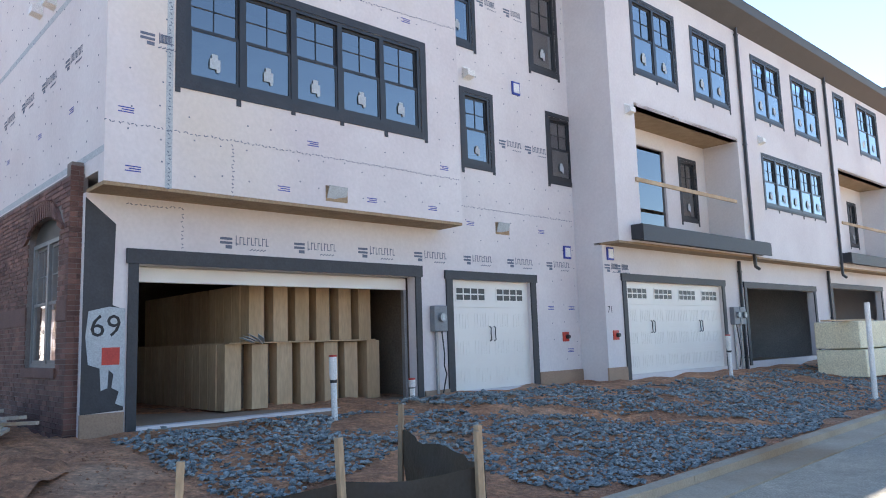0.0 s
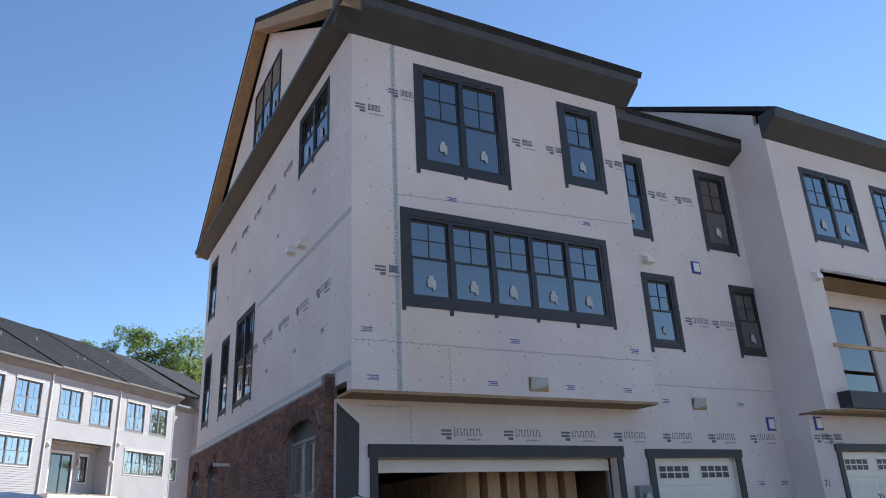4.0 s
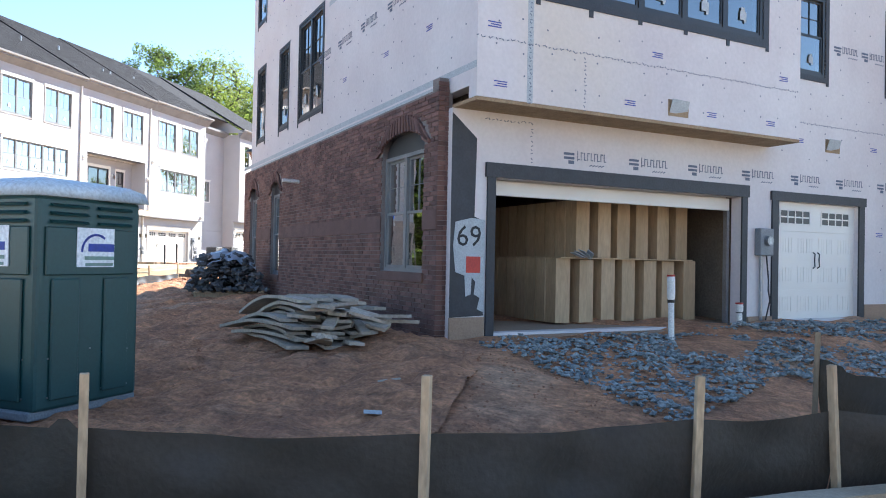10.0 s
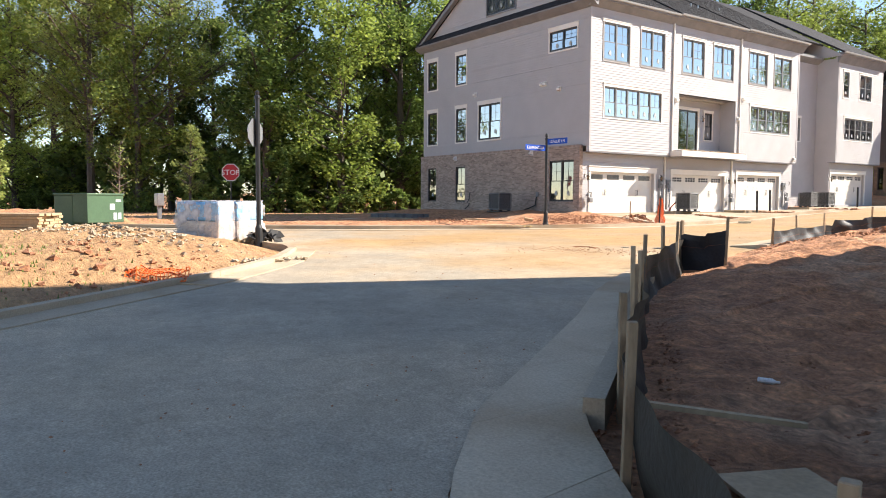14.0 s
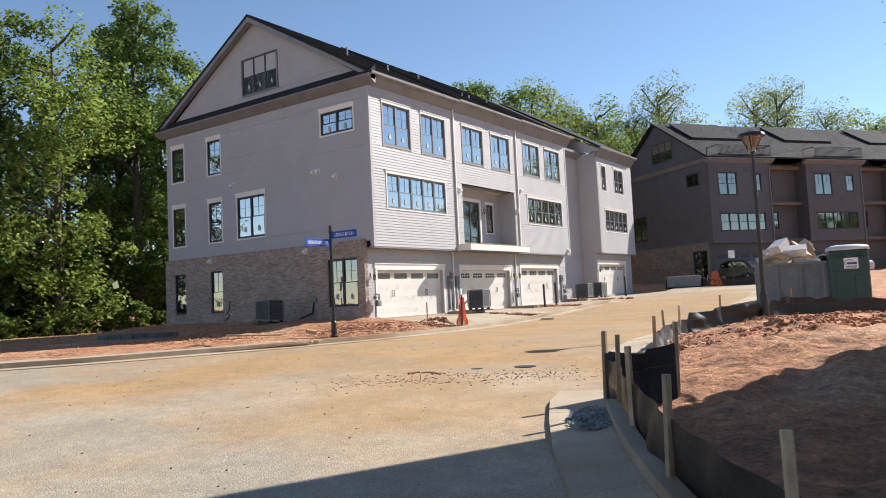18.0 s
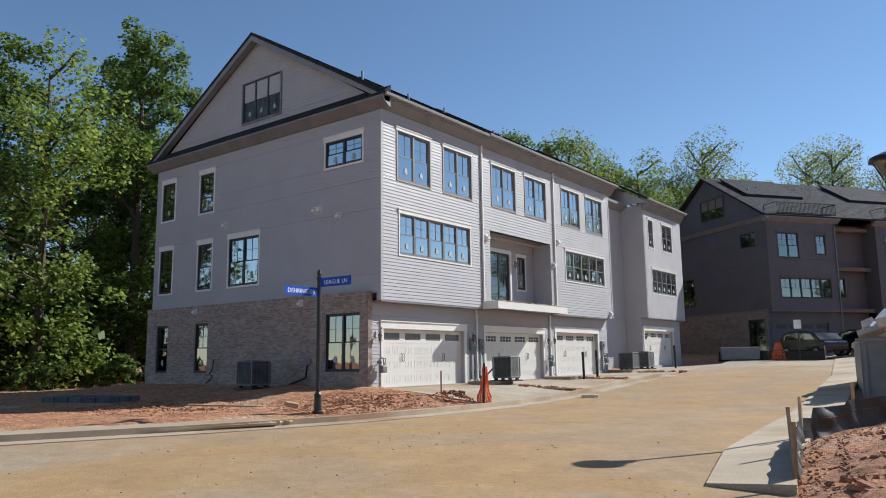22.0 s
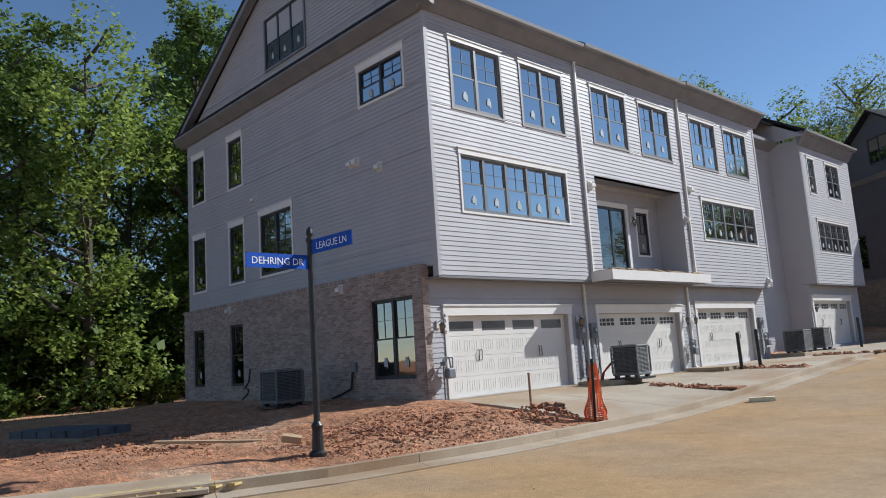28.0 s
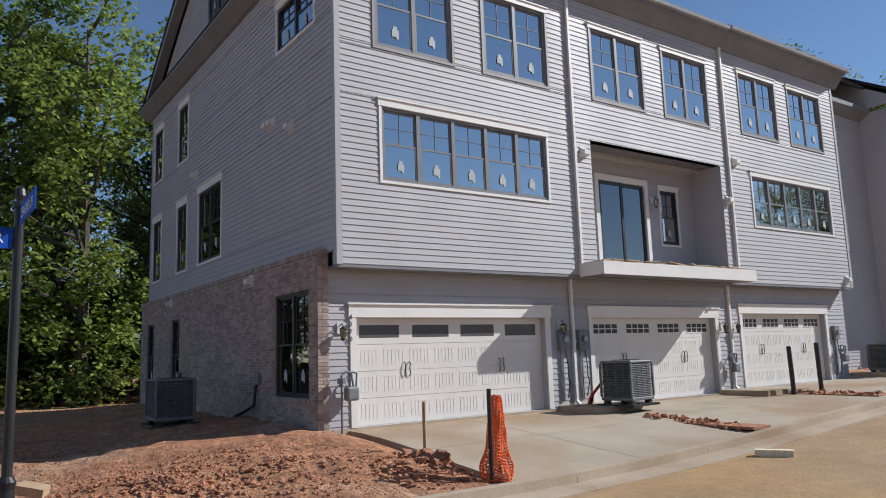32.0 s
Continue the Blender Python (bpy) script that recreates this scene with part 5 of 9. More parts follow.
def dusty_road():
    """Asphalt under clay dust: bare towards the first house, buried in clay round the crossing."""
    m = ASPHALT.copy()
    m.name = "road_surface"
    nt = m.node_tree
    N, L = nt.nodes.new, nt.links.new
    b = nt.nodes["Principled BSDF"]
    old = b.inputs["Base Color"].links[0].from_socket
    geo, sub, ln, nz = N("ShaderNodeNewGeometry"), N("ShaderNodeVectorMath"), N("ShaderNodeVectorMath"), N("ShaderNodeTexNoise")
    sub.operation, ln.operation = "SUBTRACT", "LENGTH"
    sub.inputs[1].default_value = (-23.0, 32.0, 0.3)
    L(geo.outputs["Position"], sub.inputs[0])
    sc = N("ShaderNodeVectorMath")
    sc.operation = "MULTIPLY"
    sc.inputs[1].default_value = (0.7, 0.5, 1)
    L(sub.outputs[0], sc.inputs[0])
    L(sc.outputs[0], ln.inputs[0])
    nz.inputs["Scale"].default_value, nz.inputs["Detail"].default_value = 0.35, 7
    L(geo.outputs["Position"], nz.inputs["Vector"])
    ad = N("ShaderNodeMath")
    ad.operation = "MULTIPLY_ADD"
    ad.inputs[1].default_value = -14.0
    L(nz.outputs["Fac"], ad.inputs[0])
    L(ln.outputs["Value"], ad.inputs[2])
    mr = N("ShaderNodeMapRange")
    mr.interpolation_type = "SMOOTHSTEP"
    mr.inputs["From Min"].default_value, mr.inputs["From Max"].default_value = 0.5, 6.5
    mr.inputs["To Min"].default_value, mr.inputs["To Max"].default_value = 1.0, 0.0
    L(ad.outputs["Value"], mr.inputs["Value"])
    clay = N("ShaderNodeValToRGB")
    clay.color_ramp.elements[0].color, clay.color_ramp.elements[1].color = (0.385, 0.245, 0.118, 1), (0.36, 0.252, 0.15, 1)
    clay.color_ramp.elements[0].position, clay.color_ramp.elements[1].position = 0.4, 0.62
    n4 = N("ShaderNodeTexNoise")
    n4.inputs["Scale"].default_value, n4.inputs["Detail"].default_value = 0.3, 9
    L(geo.outputs["Position"], n4.inputs["Vector"])
    L(n4.outputs["Fac"], clay.inputs["Fac"])
    mx = N("ShaderNodeMix")
    mx.data_type = "RGBA"
    L(mr.outputs["Result"], mx.inputs["Factor"])
    L(old, mx.inputs["A"])
    L(clay.outputs["Color"], mx.inputs["B"])
    out = mx.outputs["Result"]
    for scale, lo, hi in ((0.8, 0.84, 1.14), (3.5, 0.86, 1.13), (17.0, 0.84, 1.16)):
        nz = N("ShaderNodeTexNoise")
        nz.inputs["Scale"].default_value, nz.inputs["Detail"].default_value, nz.inputs["Roughness"].default_value = scale, 12, 0.72
        L(geo.outputs["Position"], nz.inputs["Vector"])
        g = N("ShaderNodeMapRange")
        g.inputs["From Min"].default_value, g.inputs["From Max"].default_value = 0.3, 0.7
        g.inputs["To Min"].default_value, g.inputs["To Max"].default_value = lo, hi
        L(nz.outputs["Fac"], g.inputs["Value"])
        out = times(nt, out, g.outputs["Result"])
    L(out, b.inputs["Base Color"])
    return m


sheet("road", ROAD, lambda x, y: road_z(x, y) - 0.02, 2.0, dusty_road(), "dusty grey asphalt road, covered in tan clay at the crossing", "road")


def strip_pieces(outer, inner, length, parent, material, height, name, gap=0.004):
    """Concrete slabs laid between two lines, each a piece with open joints."""
    def walk_line(line, n):
        ds = [0]
        for p, q in zip(line, line[1:]):
            ds.append(ds[-1] + math.dist(p, q))
        out = []
        for i in range(n + 1):
            t = ds[-1] * i / n
            j = max(m for m in range(len(ds)) if ds[m] <= t + 1e-9)
            j = min(j, len(line) - 2)
            f = (t - ds[j]) / (ds[j + 1] - ds[j])
            out.append((line[j][0] + f * (line[j + 1][0] - line[j][0]), line[j][1] + f * (line[j + 1][1] - line[j][1])))
        return out
    total = sum(math.dist(p, q) for p, q in zip(outer, outer[1:]))
    n = max(1, int(total / length))
    sub = 4
    a, b = walk_line(outer, n * sub), walk_line(inner, n * sub)
    for i in range(n):
        top, k_ = [], MB()
        for s in range(sub + 1):
            j = i * sub + s
            f = gap / length * (1 if s == 0 else -1 if s == sub else 0)
            pa = Vector((*a[j], 0))
            pb = Vector((*b[j], 0))
            if f:
                o = min(max(j + (1 if f > 0 else -1), 0), n * sub)
                pa += (Vector((*a[o], 0)) - pa) * abs(f) * sub
                pb += (Vector((*b[o], 0)) - pb) * abs(f) * sub
            za, zb = height(pa.x, pa.y, 0), height(pb.x, pb.y, 1)
            k_.v += [(pa.x, pa.y, za - 0.25), (pa.x, pa.y, za), (pb.x, pb.y, zb), (pb.x, pb.y, zb - 0.25)]
        for s in range(sub):
            q = s * 4
            k_.f += [(q, q + 4, q + 5, q + 1), (q + 1, q + 5, q + 6, q + 2), (q + 2, q + 6, q + 7, q + 3)]
        k_.f += [(0, 1, 2, 3), (sub * 4 + 3, sub * 4 + 2, sub * 4 + 1, sub * 4)]
        part(name, k_, material, parent)


PAVING = mat("pavement_concrete", (0.5, 0.405, 0.29), (0.42, 0.33, 0.23), 1.1, 0.9, 0.3, 45, fine=0.18, c3=(0.36, 0.25, 0.15), spot=0.58, vary=0.06)
pave = thing("pavement", "pale concrete corner pavement dusted with clay", "pavement", kind="structure")
strip_pieces(WALK_OUT[1:13], WALK_IN[1:12], 1.5, pave, PAVING, lambda x, y, s: road_z(x, y) + (0.03 if s == 0 else 0.06), "slab")
strip_pieces(WALK_OUT[13:], WALK_IN[12:], 3.0, pave, PAVING, lambda x, y, s: road_z(x, y) + (0.015 if s == 0 else 0.1), "slab")


def offset(line, d):
    """A line moved sideways to its right by d."""
    out = []
    for i, p in enumerate(line):
        q, r = line[max(i - 1, 0)], line[min(i + 1, len(line) - 1)]
        t = Vector((r[0] - q[0], r[1] - q[1])).normalized()
        out.append((p[0] + t.y * d, p[1] - t.x * d))
    return out


def kerb_run(line, label, rise=0.14, width=0.17, gutter=0.45, side=1):
    """A concrete kerb with a sloping gutter pan in front; side: which hand the lot lies on."""
    kb = thing("kerb", label, "kerb", kind="structure")
    back_ = offset(line, side * width)
    strip_pieces(line, back_, 3.0, kb, CONCRETE, lambda x, y, s: road_z(x, y) + rise, "kerbstone", 0.004)
    front_ = offset(line, -side * gutter)
    strip_pieces(front_, line, 3.0, kb, CONCRETE, lambda x, y, s: road_z(x, y) + (0.0 if s == 0 else 0.015), "gutter_pan", 0.004)
    return kb


kerb_run(EAST[1:], "clay-stained concrete kerb along the unfinished lot", 0.1, side=1)
kerb_run(WALK_IN[4:11], "raised concrete kerb behind the corner pavement", 0.17, 0.15, 0.02)
kerb_run(WEST[3:12], "tan concrete kerb round the grey house's corner lot", 0.14, side=1)
kerb_run(SOUTH[2:14], "concrete kerb half buried in clay", 0.1, side=1)
# ramp-end kerb piece with a slanted nose
k = MB().prism([(-6.95, 3.42, 0.0), (-6.85, 3.14, 0.0), (-5.12, 3.03, 0.0), (-5.1, 3.3, 0.0)], (0, 0, 0), (0, 0, 0.14))
solo("kerb_end", bevelled(k, 0.03), CONCRETE, "slanted grey end piece of the concrete kerb", "kerb", kind="structure")
# driveways
drive = thing("driveway", "clay-stained concrete driveways before the garages", "driveway", kind="structure")


def drive_edge(y):
    """The drive's street side."""
    line = [(29.3, -27.55), (35.0, -27.75), (45.0, -28.35), (60.0, -29.3)]
    for (y1, x1), (y2, x2) in zip(line, line[1:]):
        if y <= y2:
            return x1 + (x2 - x1) * (y - y1) / (y2 - y1)
    return line[-1][1]


def drive_slabs():
    """Slabs with open joints, draped over the drive's fall."""
    ys_ = [29.25, 31.9, 35.15, 38.2, 41.4, 44.6, 47.8, 51.0, 54.0, 57.0, 60.0]
    for ya, yb in zip(ys_, ys_[1:]):
        for ca, cb in ((0.0, 0.5), (0.5, 1.0)):
            k_, n = MB(), 4
            for j in range(n + 1):
                y = ya + 0.008 + (yb - ya - 0.016) * j / n
                x1 = drive_edge(y)
                for i in range(n + 1):
                    f = ca + (cb - ca) * i / n
                    x = -32.65 + (x1 + 32.65) * f + (0.008 if i == 0 else -0.008 if i == n else 0)
                    k_.v.append((x, y, lay(x, y) + 0.015))
            m_ = len(k_.v)
            k_.v += [(x, y, z - 0.14) for x, y, z in k_.v]
            for j in range(n):
                for i in range(n):
                    q = j * (n + 1) + i
                    k_.f.append((q, q + 1, q + n + 2, q + n + 1))
            ring = [i for i in range(n + 1)] + [j * (n + 1) + n for j in range(1, n + 1)] + [n * (n + 1) + i for i in range(n - 1, -1, -1)] + [j * (n + 1) for j in range(n - 1, 0, -1)]
            for p, q in zip(ring, ring[1:] + ring[:1]):
                k_.f.append((p, m_ + p, m_ + q, q))
            part("slab", k_, DRIVE_CONCRETE, drive)


DRIVE_CONCRETE = mat("stained_drive_concrete", (0.43, 0.36, 0.27), (0.35, 0.285, 0.205), 0.7, 0.9, 0.3, 45, fine=0.16, c3=(0.32, 0.215, 0.125), spot=0.55, vary=0.07)
drive_slabs()
sheet("footpath", [(-28.0, 20.9), (-29.0, 18.6), (-30.8, 15.0), (-33.4, 11.2), (-40.5, 3.6), (-41.8, 4.9), (-34.8, 12.4), (-32.3, 16.0), (-30.4, 19.4), (-29.4, 21.6)], lambda x, y: lay(x, y) + 0.05, 2.0, CONCRETE, "pale concrete footpath by the corner lot", "pavement", thick=0.05)
TACTILE = mat("yellow_tactile_paving", (0.55, 0.42, 0.17), (0.46, 0.34, 0.14), 3, 0.8, 0.3, 40)
tp = thing("tactile_paving", "yellow tactile paving strip at the crossing", "tactile paving", kind="structure")
for i in range(12):
    f = i / 11
    x, y = -28.05 - 0.9 * f, 21.2 - 2.4 * f
    part("tile", MB().mbox(pose(x - 0.25, y + 0.05, lay(x, y) + 0.1, 0, 0, 22), 0.55, 0.2, 0.03), TACTILE, tp)
# planting gaps cut into the driveway, filled with clay
for x, y, w, l in ((-29.2, 35.3, 2.6, 0.55), (-30.0, 41.8, 2.6, 0.6), (-29.5, 48.0, 2.6, 0.6)):
    k = MB()
    rng = random.Random(int(y))
    for i in range(60):
        px, py = x + rng.uniform(-w / 2, w / 2), y + rng.uniform(-l / 2, l / 2)
        s = rng.uniform(0.05, 0.16)
        k.mbox(pose(px, py, lay(px, py) + 0.02, rng.uniform(0, 90), rng.uniform(0, 90), rng.uniform(0, 90)), s, s * 0.8, s * 0.6)
    k.mbox(pose(x, y, lay(x, y) + 0.005, 0, 0, 0), w, l, 0.05)
    solo("soil_strip", k, CLODS, "strip of dark clay soil in the concrete drive", "soil", kind="stuff")
for x, y, sx, sy in ((-32.0, 35.4, 1.3, 1.5), (-31.7, 41.6, 1.4, 2.0), (-31.9, 49.5, 1.4, 3.0)):
    solo("concrete_pad", bevelled(MB().mbox(pose(x, y, lay(x, y) + 0.05), sx, sy, 0.16), 0.01), CONCRETE, "low concrete pad beside a garage", "concrete pad")
# plain dark discs drawn for two unidentified dark spots on the road
for x, y, r in ((-19.35, 16.57, 0.1), (-18.63, 17.07, 0.2)):
    k = MB().tube([(0, 0, -0.06), (0, 0, -0.012)], [r + 0.01, r], 20)
    solo("manhole_cover", k, BLACK, "small dark disc set in the clay road", "manhole cover", pose(x, y, road_z(x, y)))


def clods(cx, cy, rx, ry, n, smin, smax, label, seed, where=None, lift=0.0):
    rng = random.Random(seed)
    k = MB()
    for i in range(n):
        a, r = rng.uniform(0, 6.283), math.sqrt(rng.random())
        x, y = cx + rx * r * math.cos(a), cy + ry * r * math.sin(a)
        if where and not where(x, y):
            continue
        s = rng.uniform(smin, smax) * (1.3 - r)
        lump(k, Vector((x, y, ground_z(x, y) + s * 0.2 + lift * (1 - r * r))), s, rng)
    return solo("clay_clods", k, CLODS, label, "soil", kind="stuff")


OCTA = [(1, 0, 0), (-1, 0, 0), (0, 1, 0), (0, -1, 0), (0, 0, 1), (0, 0, -1)]
OFACE = [(0, 2, 4), (2, 1, 4), (1, 3, 4), (3, 0, 4), (2, 0, 5), (1, 2, 5), (3, 1, 5), (0, 3, 5)]


def lump(k, c, s, rng, flat=0.7):
    m = pose(0, 0, 0, rng.uniform(0, 360), rng.uniform(0, 360), rng.uniform(0, 360))
    vs = []
    for p in OCTA:
        q = m @ (Vector(p) * s * rng.uniform(0.55, 1.1))
        vs.append(c + Vector((q.x, q.y, q.z * flat)))
    k.add(vs, OFACE)


clods(-14.3, 21.5, 3.4, 5.5, 6500, 0.02, 0.085, "ploughed red clay clods on the corner lot", 1, lambda x, y: not inside(PAVED, x, y) and off(INV_A, 0, 30, 0, 14, x, y) > 3)
clods(-29.9, 25.6, 2.5, 3.0, 4200, 0.015, 0.065, "crumbled red clay on the verge of the corner lot", 2, lambda x, y: not inside(ROAD, x, y))
clods(-36, 22.5, 5, 3.2, 2200, 0.02, 0.08, "crumbled clay beside the grey house", 3, lambda x, y: near_line(WEST, x, y) > 2.5 and x < -29)
clods(-8.5, 7.6, 7.0, 4.6, 9000, 0.008, 0.045, "small clay lumps on the unfinished lot", 4, lambda x, y: not inside(ROAD, x, y) and not inside(PAVED, x, y) and off(INV_A, 0, 30, 0, 14, x, y) > 0.3)
clods(-20.5, 4.0, 3.0, 3.0, 260, 0.03, 0.13, "clay lumps on the mound over the road", 5, lambda x, y: not inside(ROAD, x, y))
clods(-28.7, 28.4, 0.8, 0.7, 160, 0.05, 0.14, "heap of broken clay at the drive's corner", 6, None, 0.25)
# crushed stone before the unfinished garages
k, rng = MB(), random.Random(8)
count = 0
while count < 19000:
    u, v = rng.uniform(0.2, 26), rng.uniform(-6.2, 0.25)
    p = HOUSE_A @ Vector((u, v, 0))
    edge = near_line(EAST, p.x, p.y)
    if inside(ROAD, p.x, p.y) or edge < 0.4 + 0.7 * abs(noise.noise((p.x, p.y, 4))):
        continue
    if noise.noise((p.x * 0.55, p.y * 0.55, 7)) < -0.34 or (u > 9 and v > -0.9) or (u < 3 and v < -3.4 + 0.4 * u):
        continue
    if u > 12 and rng.random() < 0.5:
        continue
    count += 1
    lump(k, Vector((p.x, p.y, ground_z(p.x, p.y) + 0.02)), rng.uniform(0.022, 0.058), rng, 0.6)
solo("gravel", k, STONE, "loose blue-grey crushed stone before the garages", "gravel", kind="stuff")


def blades(name, label, spots, n, h, seed):
    k, rng = MB(), random.Random(seed)
    for i in range(n):
        x0, y0, rx, ry = rng.choice(spots)
        x, y = x0 + rng.gauss(0, rx), y0 + rng.gauss(0, ry)
        if inside(ROAD, x, y):
            continue
        z, a, l = ground_z(x, y), rng.uniform(0, 6.28), h * rng.uniform(0.5, 1.4)
        dx, dy = math.cos(a) * 0.02, math.sin(a) * 0.02
        lean = rng.uniform(-0.3, 0.3) * l
        k.add([(x - dx, y - dy, z - 0.02), (x + dx, y + dy, z - 0.02), (x + lean, y + lean * 0.5, z + l)], [(0, 1, 2)])
    return solo(name, k, GRASS, label, "grass", kind="stuff")


blades("grass", "thin grass and weeds below the trees", [(-56, 24, 6, 3), (-50, 16, 5, 2.5), (-60, 34, 6, 4), (-46, 10, 5, 2), (-21.5, 2.2, 2.5, 1.2), (-62, 14, 8, 8)], 8000, 0.05, 11)

# ---- trees ----
BARK = mat("grey_brown_bark", (0.11, 0.085, 0.065), (0.07, 0.055, 0.045), 2, 0.95, 0.6, 20, stretch=(1, 1, 0.2))
LEAF = leafy("dark_green_leaves", (0.06, 0.1, 0.024), (0.24, 0.33, 0.08), 0.3, 0.46)
LEAF_LIGHT = leafy("yellow_green_leaves", (0.11, 0.16, 0.03), (0.35, 0.43, 0.095), 0.3, 0.48)
LEAF_PALE = leafy("pale_spring_leaves", (0.16, 0.2, 0.05), (0.34, 0.39, 0.12), 0.25, 0.5)
LEAF_RUST = leafy("rusty_leaves", (0.15, 0.1, 0.035), (0.26, 0.19, 0.07), 0.25, 0.5)


def tree_meshes(h, spread, leaves, seed, size=0.15, bare=0.25, limbs=16):
    """A tapered trunk with limbs, and leaves in ragged clumps along them."""
    rng = random.Random(seed)
    wood, tips = MB(), []
    bend = Vector((rng.uniform(-0.5, 0.5), rng.uniform(-0.5, 0.5), 0))
    trunk = [Vector((0, 0, -0.4)) + bend * (i / 6) ** 2 + Vector((0, 0, h * 0.94 * i / 6)) for i in range(7)]
    wood.tube(trunk, [h * 0.014 * (1.12 - i / 6) + 0.015 for i in range(7)], 7)
    for i in range(limbs):
        f = bare + (0.97 - bare) * (i + rng.random()) / limbs
        a = rng.uniform(0, 6.283)
        base = Vector((0, 0, h * 0.94 * f)) + bend * f * f
        ln = spread * (1.05 - 0.75 * max(0, (f - 0.45) / 0.55)) * rng.uniform(0.6, 1.1) * min(1, 0.45 + f)
        d = Vector((math.cos(a), math.sin(a), rng.uniform(0.25, 0.8)))
        pts = [base, base + d * ln * 0.45, base + d * ln * 0.8 + Vector((0, 0, 0.1 * ln)), base + d * ln]
        wood.tube(pts, [h * 0.005 + 0.01, h * 0.0035 + 0.01, h * 0.002 + 0.005, 0.006], 5)
        for t in (0.4, 0.62, 0.85, 1.0):
            c = base + d * ln * t
            for _ in range(1 + (rng.random() < 0.5)):
                tips.append((c + Vector((rng.gauss(0, 0.22), rng.gauss(0, 0.22), rng.gauss(0, 0.18))) * spread * 0.5, spread * rng.uniform(0.1, 0.25)))
    crown = MB()
    for i in range(leaves):
        c, r = rng.choice(tips)
        v = Vector((rng.gauss(0, 1), rng.gauss(0, 1), rng.gauss(0, 0.75)))
        p = c + v.normalized() * r * (0.55 + 0.45 * rng.random())
        s = size * rng.uniform(0.55, 1.25)
        q = Euler((rng.uniform(-0.9, 0.9), rng.uniform(-0.9, 0.9), rng.uniform(0, 6.28))).to_matrix()
        a, b = q @ Vector((s, 0, 0)), q @ Vector((0, s * 0.62, 0))
        crown.add([p - a, p - b * 0.8, p + a * 0.7 + b * 0.1, p + b], [(0, 1, 2, 3)])
    return wood, crown


def tree_kind(h, spread, leaves, seed, leaf, label, **kw):
    wood, crown = tree_meshes(h, spread, leaves, seed, **kw)
    T = thing("tree", label, "tree", pose(0, 0, -200), group="woodland trees")
    part("trunk", wood, BARK, T)
    part("crown", crown, leaf, T, "ragged leafy crown")
    return T


kinds = [
    tree_kind(19, 4.6, 22000, 1, LEAF, "tall dense dark green woodland tree", size=0.155, bare=0.04, limbs=30),
    tree_kind(21, 4.2, 22000, 2, LEAF, "tall narrow woodland tree with a dark crown", size=0.15, bare=0.05, limbs=32),
    tree_kind(17, 5.0, 13000, 3, LEAF_LIGHT, "sunlit yellow-green woodland tree", size=0.15, bare=0.04, limbs=28),
    tree_kind(20, 5.4, 11000, 4, LEAF_PALE, "thinly leaved pale green tree with open branches", size=0.125, bare=0.3, limbs=34),
    tree_kind(18, 4.4, 15000, 5, LEAF_RUST, "tree with rusty brown leaves", size=0.15, bare=0.2, limbs=22),
]
rng = random.Random(21)


def stand(kind, x, y, z, s):
    return copy_thing(kinds[kind], pose(x, y, z, 0, 0, rng.uniform(0, 360)) @ Matrix.Scale(s, 4))


# the wood beyond the grey house and the crossing
wood_line = [(-60, 46), (-58, 38), (-58, 30), (-60, 22), (-66, 16), (-78, 12), (-92, 8), (-106, 4), (-118, 0)]
for row, (dx, kinds_) in enumerate(((0, (0, 2, 2, 1, 2)), (-8, (0, 1, 3, 2, 4)), (-17, (0, 1)))):
    for i in range(len(wood_line) - 1):
        (x1, y1), (x2, y2) = wood_line[i], wood_line[i + 1]
        if row == 2 and i > 3:
            continue
        for f in ((0.0, 0.36, 0.7), (0.2, 0.75))[row] if i > 3 else ((0.0,), (0.5,), (0.0, 0.5))[row]:
            x, y = x1 + (x2 - x1) * f + dx + rng.uniform(-1.6, 1.6), y1 + (y2 - y1) * f + rng.uniform(-1.6, 1.6)
            stand(rng.choice(kinds_ if i < 4 else (3, 2, 3, 2, 3)), x, y, 0.4, rng.uniform(0.9, 1.12) * (1.17 - 0.1 * row))
# low growth deep in the wood
for i in range(len(wood_line) - 1):
    (x1, y1), (x2, y2) = wood_line[i], wood_line[i + 1]
    for f in (0.0, 0.33, 0.66) if i < 4 else ():
        stand(rng.choice((0, 1)), x1 + (x2 - x1) * f - 25 + rng.uniform(-2, 2), y1 + (y2 - y1) * f + rng.uniform(-1, 1), 0.3, rng.uniform(0.45, 0.6))
